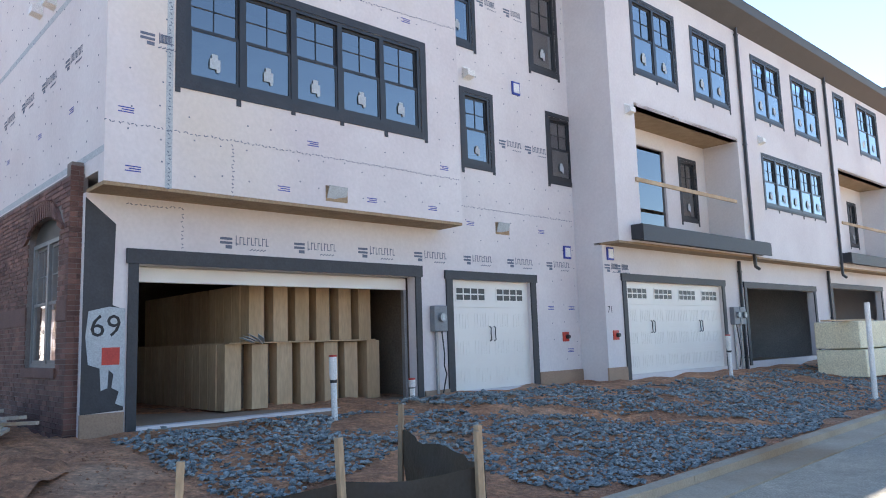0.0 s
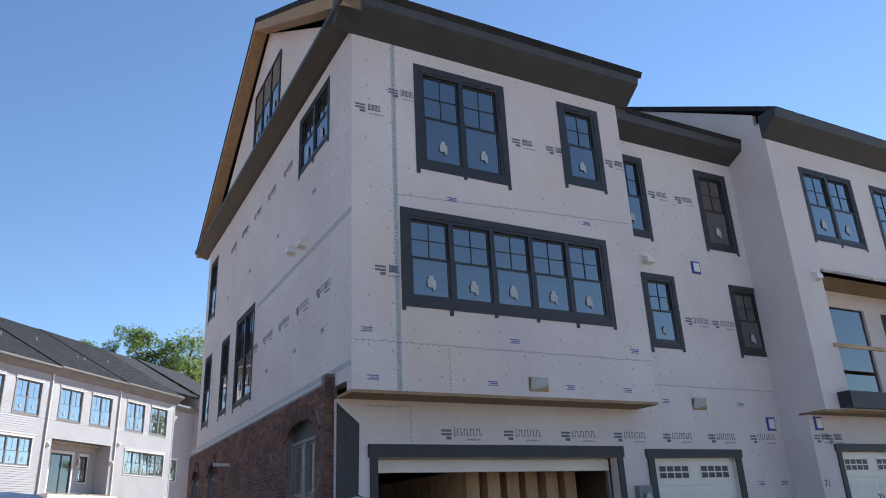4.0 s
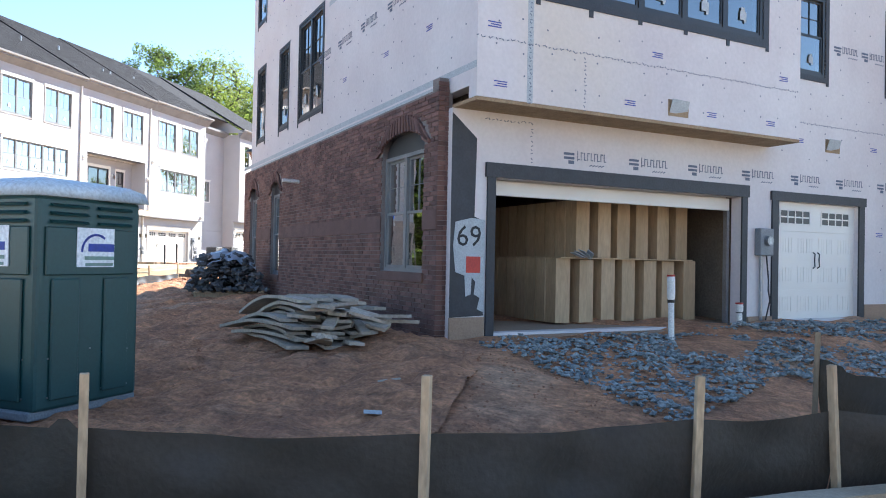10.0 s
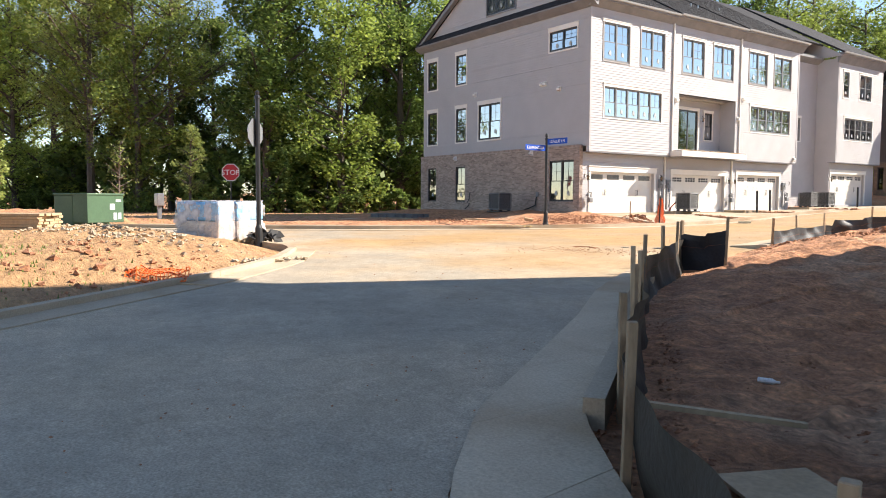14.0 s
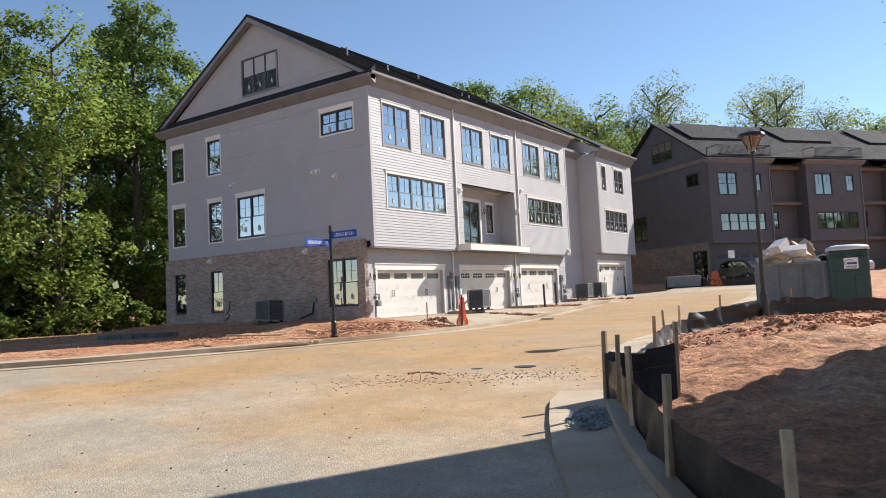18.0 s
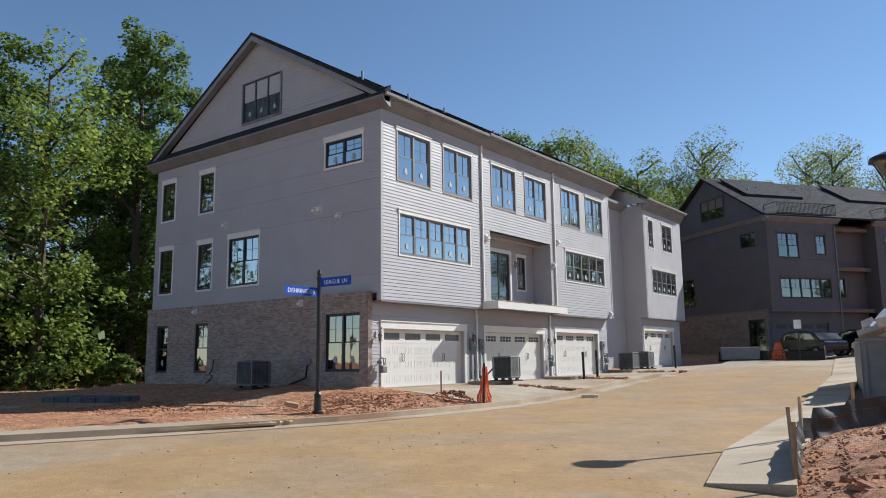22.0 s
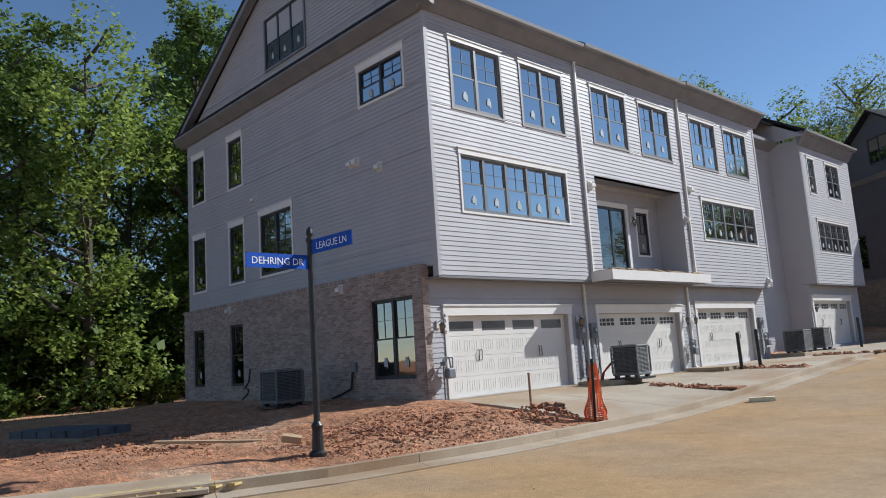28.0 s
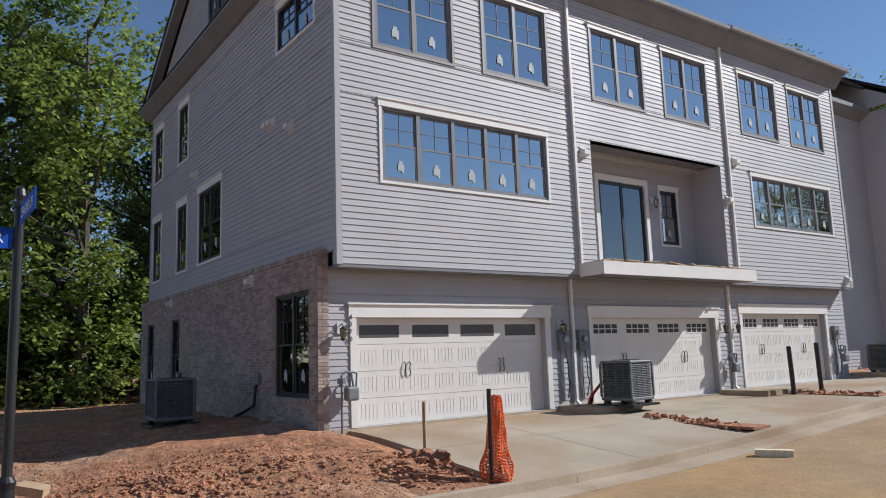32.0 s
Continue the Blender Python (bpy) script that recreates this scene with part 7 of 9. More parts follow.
def portable_toilet(m, label, tall=2.14, w=1.18, sign=True):
    T = thing("portable_toilet", label, "portable toilet", m)
    part("skid", bevelled(MB().box(-w / 2 + 0.03, -w / 2 - 0.02, 0, w / 2 - 0.03, w / 2 + 0.02, 0.09), 0.02), GREY_BOX, T)
    part("body", bevelled(MB().box(-w / 2, -w / 2, 0.08, w / 2, w / 2, tall - 0.12), 0.035), TOILET_GREEN, T)
    for q in range(4):
        R = pose(0, 0, 0, 0, 0, 90 * q)
        for s in (-1, 1):
            k = MB().mbox(R @ pose(s * 0.29, -w / 2 - 0.012, 0.72), 0.3, 0.03, 1.1)
            part("rib_panel", bevelled(k, 0.012, 1), TOILET_GREEN, T)
            k = MB()
            for i in range(3):
                k.mbox(R @ pose(s * 0.26, -w / 2 - 0.012, tall - 0.2 - i * 0.075, 25), 0.4, 0.05, 0.018)
            part("vent_louvre", k, TOILET_GREEN, T)
        k = MB().mbox(R @ pose(0, -w / 2 - 0.012, tall - 0.62), w - 0.16, 0.025, 0.44)
        part("sign_recess", bevelled(k, 0.01, 1), TOILET_GREEN, T)
        k = MB()
        for i in range(7):
            for z in (0.2, 0.55 + 0.05 * (i % 2)):
                k.mbox(R @ pose(-0.45 + 0.15 * i, -w / 2 - 0.004, z), 0.014, 0.01, 0.014)
        part("rivet_row", k, METAL, T)
        if sign and q in (0, 1):
            S = part("placard", MB().mbox(R @ pose(0.06 if q == 0 else 0.02, -w / 2 - 0.03, tall - 0.58), 0.43, 0.008, 0.37), SIGN_WHITE, T, "white company placard with a blue mark")
            k = MB()
            for i in range(9):
                a = math.pi * (0.35 + 0.6 * i / 8)
                k.mbox(R @ pose(0.06 - 0.02 + math.cos(a) * 0.16 - 0.02, -w / 2 - 0.036, tall - 0.62 + math.sin(a) * 0.16, 0, -math.degrees(a) + 90), 0.06, 0.004, 0.022)
            k.mbox(R @ pose(0.08, -w / 2 - 0.036, tall - 0.58), 0.3, 0.004, 0.075)
            part("blue_mark", k, BLUE_INK, S)
            k = MB().mbox(R @ pose(0.06, -w / 2 - 0.036, tall - 0.68), 0.34, 0.004, 0.035).mbox(R @ pose(0.06, -w / 2 - 0.036, tall - 0.74), 0.32, 0.004, 0.028)
            part("print_bar", k, GREEN_INK, S)
    n = 12
    k = MB()
    for r in range(5):
        g = r / 4
        hw = (w / 2 + 0.06) * (1 - 0.9 * g ** 2.2)
        z = tall - 0.12 + 0.17 * math.sin(g * math.pi / 2) + (0.03 if r else 0)
        for (sx, sy) in ((-1, -1), (0, -1.04), (1, -1), (1.04, 0), (1, 1), (0, 1.04), (-1, 1), (-1.04, 0)):
            k.v.append((sx * hw, sy * hw, z))
    for r in range(4):
        for j in range(8):
            k.f.append((r * 8 + j, r * 8 + (j + 1) % 8, (r + 1) * 8 + (j + 1) % 8, (r + 1) * 8 + j))
    k.f.append(tuple(range(32, 40)))
    k.f.append(tuple(range(8))[::-1])
    part("roof", k, ROOF_PLASTIC, T, "milky white domed roof", smooth=True)
    return T


portable_toilet(pose(-7.7, 6.06, ground_z(-7.7, 6.06) - 0.01, 0, 0, -9), "dark green portable toilet with a milky white roof")
portable_toilet(pose(-15.2, 34.0, 0.5, 0, 0, 10), "dark green portable toilet beside a dumpster", 2.25)


def lumber_pile():
    """Bowed boards lying in slumped layers, their cut ends towards the house, with short offcuts thrown on that end."""
    rng = random.Random(4)
    base = pose(-6.35, 9.5, ground_z(-6.5, 9.5), 0, 0, 138)
    P = thing("board_pile", "slumped pile of weathered grey boards on the clay", "wood pile", base)
    for lay_ in range(8):
        for c in range(4 if lay_ < 5 else 3):
            ln, w = rng.uniform(1.8, 2.25), rng.uniform(0.24, 0.3)
            y = -0.5 + 0.34 * c + rng.uniform(-0.06, 0.06) + 0.03 * lay_
            x0 = rng.uniform(-0.18, 0.18) + 0.04 * lay_
            n = 12
            k = MB()
            for s in range(n + 1):
                f = s / n - 0.5
                x = x0 + f * ln
                droop = max(0.0, f + 0.05) ** 1.6 * (0.12 + 0.1 * lay_) + max(0.0, -f - 0.2) ** 2 * 0.25
                z = max(0.03 + 0.08 * lay_ - droop + 0.012 * noise.noise((x * 1.5, y * 3, lay_)), 0.012 + 0.01 * lay_)
                yy = y + 0.1 * f * f
                k.v += [(x, yy - w / 2, z), (x, yy + w / 2, z + 0.012), (x, yy + w / 2, z + 0.055), (x, yy - w / 2, z + 0.043)]
            for s in range(n):
                q = s * 4
                k.f += [(q, q + 1, q + 5, q + 4), (q + 1, q + 2, q + 6, q + 5), (q + 2, q + 3, q + 7, q + 6), (q + 3, q, q + 4, q + 7)]
            k.f += [(0, 3, 2, 1), (n * 4, n * 4 + 1, n * 4 + 2, n * 4 + 3)]
            part("board", k, CARD, P, m=pose(0, 0, 0, 0, 0, rng.uniform(-7, 7)))
    for i in range(24):
        f = rng.random()
        m = pose(rng.uniform(-1.4, -0.7), rng.uniform(-0.6, 0.6), 0.1 + 0.5 * f, rng.uniform(-14, 14), rng.uniform(-16, 16), rng.uniform(-70, 70))
        part("offcut", MB().mbox(m, rng.uniform(0.3, 0.6), rng.uniform(0.1, 0.24), 0.04), CARD, P)
    return P


lumber_pile()


def rubble_pallet(x, y):
    rng = random.Random(6)
    P = thing("stone_pallet", "pallet of grey stone rubble under torn plastic", "stone pile", pose(x, y, ground_z(x, y), 0, 0, 35))
    for i in range(7):
        part("slat", MB().box(-0.75 + i * 0.24, -0.6, 0.11, -0.75 + i * 0.24 + 0.12, 0.6, 0.14), LUMBER_OLD, P)
    for yy in (-0.55, 0, 0.5):
        part("runner", MB().box(-0.75, yy, 0.0, 0.8, yy + 0.09, 0.11), LUMBER_OLD, P)
    k = MB()
    for i in range(520):
        f = rng.random() ** 1.3
        lump(k, Vector((rng.uniform(-0.85, 0.85) * (1.05 - 0.4 * f), rng.uniform(-0.68, 0.68) * (1.05 - 0.4 * f), 0.18 + f * 0.8)), rng.uniform(0.07, 0.15), rng, 0.75)
    tagged(part("rubble", k, RUBBLE, P), kind="stuff")
    k, n = MB(), 14
    for j in range(n + 1):
        for i in range(n + 1):
            f, g = i / n - 0.5, j / n - 0.5
            k.v.append((f * 1.25, g * 1.0, 1.08 - 0.9 * (f * f + g * g) + 0.13 * noise.noise((f * 6, g * 6, 2)) + 0.06 * noise.noise((f * 15, g * 15, 5))))
    for j in range(n):
        for i in range(n):
            q = j * (n + 1) + i
            if noise.noise((i * 0.45, j * 0.45, 8)) > -0.22:
                k.f.append((q, q + 1, q + n + 2, q + n + 1))
    part("plastic_sheet", k, FILM_PALE, P, "crumpled torn pale blue plastic")


rubble_pallet(-11.3, 15.6)
# sheet of plywood and a flattened bottle on the clay
solo("plywood_sheet", MB().mbox(pose(-8.6, 5.3, ground_z(-8.6, 5.3) + 0.09, 2, 0, -30), 1.1, 0.5, 0.018), LUMBER, "muddy plywood sheet lying by the toilet", "plywood")
k = MB().tube([(-0.11, 0, 0), (0.05, 0, 0), (0.09, 0, 0), (0.13, 0, 0)], [0.035, 0.035, 0.015, 0.014], 10)
solo("plastic_bottle", k, WHITE_PLASTIC, "clear plastic bottle lying on the clay", "bottle", pose(-10.12, 7.42, ground_z(-10.12, 7.42) + 0.07, 0, 0, 20) @ Matrix.Scale(0.68, 4))
solo("paper_scrap", MB().mbox(pose(-4.3, 6.1, ground_z(-4.3, 6.1) + 0.06, 5, 3, 20), 0.16, 0.1, 0.006), STICKER, "white paper scrap on the clay", "litter")
rng = random.Random(31)
for i in range(14):
    x, y = rng.uniform(-11, 0.5), rng.uniform(5.5, 8.5)
    if inside(ROAD, x, y) or near_line(EAST, x, y) < 0.8:
        continue
    solo("litter_scrap", MB().mbox(pose(x, y, ground_z(x, y) + 0.015, rng.uniform(-10, 10), rng.uniform(-10, 10), rng.uniform(0, 180)), rng.uniform(0.05, 0.3), rng.uniform(0.03, 0.06), 0.012), rng.choice((LUMBER, CARD, STICKER)), "small building scrap on the clay", "litter", group="scraps on the clay")


def cleanout(u, v, h=0.95):
    p = HOUSE_A @ Vector((u, v, 0))
    z = ground_z(p.x, p.y)
    P = thing("cleanout_pipe", "upright white drain pipe with a red-capped top", "pipe", pose(p.x, p.y, z - 0.05, 1.5, -1))
    part("pipe", MB().tube([(0, 0, 0), (0, 0, h * 0.68)], 0.045, 12), WHITE_PLASTIC, P)
    part("coupling", MB().tube([(0, 0, h * 0.66), (0, 0, h * 0.72), (0, 0, h * 0.95), (0, 0, h)], [0.055, 0.06, 0.06, 0.056], 12), WHITE_PLASTIC, P)
    part("cap", MB().tube([(0, 0, h), (0, 0, h + 0.025)], 0.06, 12), RED, P)
    part("strap", MB().tube([(0, 0, h * 0.6), (0, 0, h * 0.645)], 0.054, 12), BLACK, P)


cleanout(3.3, -0.05)
cleanout(14.2, -0.75, 1.0)
cleanout(5.05, 0.25, 0.35)


def meter_box(house_m, x, y, z, label, kind_=1):
    M = thing("electric_meter", label, "meter", house_m @ pose(x, y, z))
    part("box", bevelled(MB().box(-0.16, -0.13, 0.0, 0.16, 0, 0.46), 0.015), GREY_BOX, M)
    part("dial", MB().tube([(0, -0.13, 0.25), (0, -0.2, 0.25)], [0.085, 0.075], 14), METAL, M)
    part("dial_plate", MB().box(-0.03, -0.204, 0.2, 0.03, -0.2005, 0.3), STICKER, M)
    part("conduit", MB().tube([(-0.05, -0.05, 0.0), (-0.05, -0.05, -1.15)], 0.03, 8), METAL, M)
    part("cable", MB().tube([(0.08, -0.05, 0.0), (0.1, -0.08, -0.4), (0.05, -0.12, -0.6), (0.12, -0.1, -0.75), (0.06, -0.06, -1.1)], 0.014, 6), BLACK, M)
    return M


meter_box(HOUSE_A, 5.95, 0.6, 1.18, "grey electric meter box on white sheathing")
meter_box(HOUSE_A, 15.85, -0.1, 1.2, "grey electric meter box beside the double garage")
meter_box(HOUSE_A, 16.2, -0.1, 1.2, "grey electric meter box with loose cables")
meter_box(HOUSE_B, 6.42, 0.42, 1.3, "grey electric meter beside a garage door")
meter_box(HOUSE_B, 7.05, 0.42, 1.3, "grey electric meter between two garage doors")
meter_box(HOUSE_B, 18.75, 0.42, 1.35, "grey electric meter beside the third garage")
for m, x, y, z in ((HOUSE_A, 9.64, 0.6, 1.02), (HOUSE_A, 10.47, -0.1, 1.02)):
    R = thing("outlet_box", "red electrical box taped to the sheathing", "outlet box", m @ pose(x, y, z))
    part("plate", MB().box(-0.1, -0.02, -0.1, 0.1, -0.001, 0.1), RED, R)
    part("knob", MB().tube([(0.03, -0.02, 0), (0.03, -0.09, 0)], [0.05, 0.04], 10), BLACK, R)
for x, y, z in ((9.83, 0.6, 2.84), (10.42, -0.1, 2.77), (8.38, 0.6, 6.23)):
    R = thing("vent_box", "blue-framed plastic vent box in the sheathing", "vent", HOUSE_A @ pose(x, y, z))
    part("frame", MB().box(-0.12, -0.03, -0.14, 0.12, -0.002, 0.14), BLUE_INK, R)
    part("cover", MB().box(-0.085, -0.045, -0.1, 0.085, -0.031, 0.1), WHITE_PLASTIC, R)
for x, y, z in ((6.94, 0.6, 6.23), (10.78, -0.54, 5.95), (17.4, -0.54, 6.35)):
    R = thing("vent_hood", "white vent hood on the sheathing", "vent", HOUSE_A @ pose(x, y, z))
    part("hood", MB().box(-0.11, -0.012, -0.13, 0.11, -0.001, 0.13).prism([(0, -0.012, 0.1), (0, -0.15, 0.03), (0, -0.15, -0.08), (0, -0.012, -0.12)], (-0.1, 0, 0), (0.1, 0, 0)), WHITE_PLASTIC, R)
for x, z, y in ((3.42, 3.3, 0.0), (7.8, 3.2, 0.6)):
    R = thing("torn_vent_hole", "torn flap over a vent hole in the sheathing", "vent", HOUSE_A @ pose(x, y, z))
    part("hole", MB().box(-0.2, -0.006, -0.12, 0.2, -0.001, 0.12), SHEATH_RAW, R)
    part("flap", MB().mbox(pose(0.0, -0.03, 0.02, 18, 0, 4), 0.36, 0.008, 0.2), STICKER, R)
for u, z in ((2.43, 6.32), (3.2, 6.45)):
    R = thing("side_vent", "white vent hood on the gable's sheathing", "vent", HOUSE_A @ onto("gable", u, z, 0.0))
    part("hood", MB().box(-0.11, -0.012, -0.13, 0.11, -0.001, 0.13).prism([(0, -0.012, 0.1), (0, -0.16, 0.03), (0, -0.16, -0.08), (0, -0.012, -0.12)], (-0.1, 0, 0), (0.1, 0, 0)), WHITE_PLASTIC, R)
# pipe stub and cable on the brick side
R = thing("wall_pipe", "white pipe stub sticking out of the brick wall", "pipe", HOUSE_A @ onto("gable", 7.3, 2.6, -0.03))
part("pipe", MB().tube([(0, 0.02, 0), (0.0, -0.5, 0.02)], 0.04, 10), WHITE_PLASTIC, R)
R = thing("loose_cable", "loose cable hanging from the brick wall", "cable", HOUSE_A @ onto("gable", 4.6, 1.1, -0.06))
part("cable", MB().tube([(0.2, 0, 0.35), (0.1, -0.05, 0.2), (0.2, -0.08, 0.05), (-0.1, -0.06, -0.05), (-0.35, -0.05, 0.0), (-0.2, -0.1, -0.12), (0.1, -0.08, -0.1)], 0.012, 6), STICKER, R)


def truss_stack():
    S = thing("lumber_stack", "bundled wooden floor panels stacked two high in the garage", "lumber stack", HOUSE_A @ pose(0, 0, 0.03))
    rng = random.Random(12)
    for tier, (x0, x1, z0, z1, y0, n) in enumerate(((2.3, 5.2, 0.02, 1.03, 1.35, 13), (2.75, 5.1, 1.06, 1.98, 1.45, 11))):
        w = (x1 - x0) / n
        for i in range(n):
            a = x0 + i * w
            # every second board is set back and coloured darker, as the gap's shade
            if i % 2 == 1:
                part("spacer_board", MB().box(a, y0 + 0.22 + 0.1 * rng.random(), z0, a + w * 0.9, y0 + 3.9, z1 - 0.01), ROOM, S, "set-back board coloured dark for the shaded gap")
            else:
                part("panel_board", MB().box(a - 0.03, y0 + rng.uniform(0, 0.06), z0, a + w + 0.02, y0 + 4.2, z1 + rng.uniform(-0.01, 0.01)), LUMBER, S)
        for j in range(14):
            y = y0 + 0.3 + j * 0.29
            part("side_stud", MB().box(x0 - 0.05, y, z0, x0 - 0.004, y + 0.26, z1), LUMBER, S)
    part("plywood_top", MB().box(2.3, 1.3, 1.035, 5.1, 5.2, 1.055), LUMBER, S)
    k = MB()
    for i in range(5):
        k.mbox(pose(2.55 + 0.06 * i, 1.2, 1.09 + 0.02 * (i % 3), 10 * i, 20, 15 * i), 0.22, 0.12, 0.008)
    part("paper_wad", k, STICKER, S)
    return S


truss_stack()
# rolled-up door edge and track in the open garage
R = thing("raised_garage_door", "white overhead garage door rolled up under the lintel", "garage door", HOUSE_A)
part("bottom_section", bevelled(MB().box(0.68, 0.82, 1.93, 5.44, 0.87, 2.14), 0.008, 1), DOOR_WHITE, R)
part("raised_section", MB().box(0.68, 0.9, 2.15, 5.44, 3.0, 2.2), DOOR_WHITE, R)
part("track", MB().box(5.38, 0.82, 0.03, 5.44, 0.9, 1.93), METAL, R)
R = thing("inner_window", "small dark window in the garage's back wall", "window", HOUSE_A @ pose(5.3, 7.28, 1.2))
part("frame", MB().box(-0.3, -0.03, -0.5, 0.2, 0, 0.5), DARK, R)
# foam boards on a pallet, posts
p = Vector((10.75, 18.1, 0))
B_ = thing("foam_board_stack", "stacked blocks of cream and yellow foam board", "foam boards", pose(p.x, p.y, ground_z(p.x, p.y), 0, 0, 38))
for i, (x, z, fw_, mt) in enumerate(((0, 0.05, 1.42, FOAM), (1.5, 0.05, 1.42, FOAM), (0, 0.76, 1.42, FOAM), (1.5, 0.76, 0.7, FOAM), (2.21, 0.76, 1.1, FOAM_YELLOW))):
    part("foam_block", bevelled(MB().box(x, 0.05 * i, z, x + fw_, 1.2, z + 0.68), 0.02, 1), mt, B_)
part("plank", MB().box(-1.2, 0.3, 1.445, 1.5, 0.5, 1.485), LUMBER, B_)
for u, v, h, t in ((9.15, 15.3, 2.0, 1), (17.4, 22.6, 1.75, 14)):
    p = Vector((u, v, 0))
    k = MB().tube([(0, 0, -0.2), (0, 0, h)], 0.055, 12)
    solo("white_post", k, WHITE_PLASTIC, "upright white plastic post in the clay", "post", pose(p.x, p.y, ground_z(p.x, p.y), 0, t, 20))
for i in range(7):
    p = HOUSE_A @ Vector((22 + i * 0.9, -3.5 + 0.4 * (i % 3), 0))
    solo("loose_plank", MB().mbox(pose(p.x, p.y, ground_z(p.x, p.y) + 0.05 + 0.03 * i, 0, 2, 20 + 37 * i), 2.2, 0.14, 0.04), LUMBER, "loose pine plank on the clay", "plank", group="planks on the clay")


# ---- printing, seams and nail heads on the sheathing ----
def print_mark(k, m, w=0.8):
    """A maker's mark as plain bars: a square emblem, a wide bar of lettering, a short one below."""
    k.mbox(m @ pose(0.1, -0.004, 0.02), 0.19, 0.003, 0.035)
    k.mbox(m @ pose(0.1, -0.004, -0.04), 0.19, 0.003, 0.035)
    k.mbox(m @ pose(0.14, -0.004, -0.1), 0.1, 0.003, 0.05)
    x = 0.23
    for i in range(9):
        k.mbox(m @ pose(x + 0.025, -0.004, 0.0), 0.012, 0.003, 0.12 if i else 0.15)
        if i % 2:
            k.mbox(m @ pose(x + 0.045, -0.004, 0.05), 0.04, 0.003, 0.014)
        else:
            k.mbox(m @ pose(x + 0.045, -0.004, -0.05), 0.035, 0.003, 0.014)
        x += (w - 0.25) / 9
    for i in range(5):
        k.mbox(m @ pose(w * 0.62 + i * 0.055, -0.004, -0.125, 0, -25), 0.05, 0.003, 0.014)


def sheathing_marks():
    rng = random.Random(17)
    S = thing("printed_marks", "blue-grey print, tape seams and nail heads on the sheathing", "wall print", HOUSE_A)
    rows = [("front", 2.56, 0.6, [1.8 + 1.22 * i for i in range(7)], 0.8), ("front", 2.5, -0.1, [10.2, 10.6], 0.5), ("front", 5.08, 0.0, [0.4], 0.42), ("front", 8.05, 0.0, [0.06, 3.3, 4.1, 5.6], 0.48), ("front", 8.5, 0.0, [0.7], 0.5), ("front", 5.0, 0.6, [7.8, 8.6], 0.7), ("front", 7.9, 0.6, [7.3, 8.1], 0.55),
            ("front", 5.0, 0.6, [6.15], 0.4), ("gable", 5.1, 0.0, [0.95 + 1.22 * i for i in range(5)], 0.8), ("gable", 8.6, 0.0, [3.5 + 1.3 * i for i in range(5)], 0.7), ("front", 4.85, 1.2, [14.6], 0.7), ("front", 5.5, 1.2, [11.2, 12.4], 0.5)]
    for side, z, y, xs, w in rows:
        for x in xs:
            k = MB()
            print_mark(k, onto(side, x + (w if side == "gable" else 0), z, y), w)
            part("print_mark", k, WRAP_INK, S, "faded maker's mark")
    k = MB()
    for side, y, a, b, c, d, skip in (("front", 0.0, 0.1, 6.0, 3.2, 9.4, [(0.8, 5.4, 4.3, 6.4), (1.1, 5.6, 6.9, 9.3)]), ("front", 0.6, 6.2, 10.1, 0.4, 9.2, [(6.0, 8.9, 0, 2.5), (6.2, 7.3, 6.6, 8.9), (8.7, 10, 6.6, 8.9), (6.6, 7.8, 4.2, 6.1), (9.2, 10.3, 4.2, 6.1)]), ("gable", 0.0, 0.1, 13.5, 3.5, 9.4, [(0.9, 3.3, 7.8, 9.5), (6, 8.4, 3.7, 6.3), (9, 10.3, 3.7, 6.1), (11.4, 12.7, 3.7, 6.1), (11.6, 13, 7, 9.2)])):
        x = a + 0.2
        while x < b:
            z = c + 0.15
            while z < d:
                px, pz = x + rng.uniform(-0.05, 0.05), z + rng.uniform(-0.08, 0.08)
                if rng.random() < 0.8 and not any(s[0] < px < s[1] and s[2] < pz < s[3] for s in skip):
                    k.mbox(onto(side, px, pz, y) @ pose(0, -0.003, 0), 0.02, 0.004, 0.02)
                z += 0.4
            x += 0.406
    tagged(part("nail_pattern", k, WRAP_INK, S, "rows of nail heads"), kind="stuff")
    k = MB()
    for side, y, x0, z0, x1, z1 in (("front", 0.0, 0.8, 3.08, 0.8, 9.6), ("front", 0.0, 0.0, 3.86, 6.1, 3.86), ("front", 0.0, 1.7, 3.08, 1.7, 3.86), ("front", 0.0, 0.8, 6.45, 6.1, 6.7), ("front", 0.6, 6.15, 3.55, 10.1, 3.55), ("front", 0.6, 1.25, 2.4, 1.25, 3.0), ("front", 0.6, 0.5, 2.95, 1.25, 2.95)):
        n = int(math.hypot(x1 - x0, z1 - z0) / 0.055)
        for i in range(n):
            f = i / n
            k.mbox(onto(side, x0 + (x1 - x0) * f + rng.uniform(-0.012, 0.012), z0 + (z1 - z0) * f + rng.uniform(-0.012, 0.012), y) @ pose(0, -0.003, 0, 0, 45 if i % 2 else -20), 0.034, 0.003, 0.012)
    tagged(part("seam_tape_print", k, WRAP_INK, S, "dashed print along the taped seams"), kind="stuff")
    k = MB()
    for side, y, x0, z0, x1, z1 in (("gable", 0.0, 0.0, 6.0, 6.0, 6.1), ("gable", 0.0, 0.0, 3.5, 13.6, 3.5), ("front", 0.0, 0.76, 3.08, 0.84, 9.6)):
        k.mbox(onto(side, (x0 + x1) / 2, (z0 + z1) / 2, y) @ pose(0, -0.0015, 0), max(abs(x1 - x0), 0.09), 0.002, max(abs(z1 - z0), 0.09))
    part("seam_tape", k, STICKER, S, "pale tape over the sheathing seams")
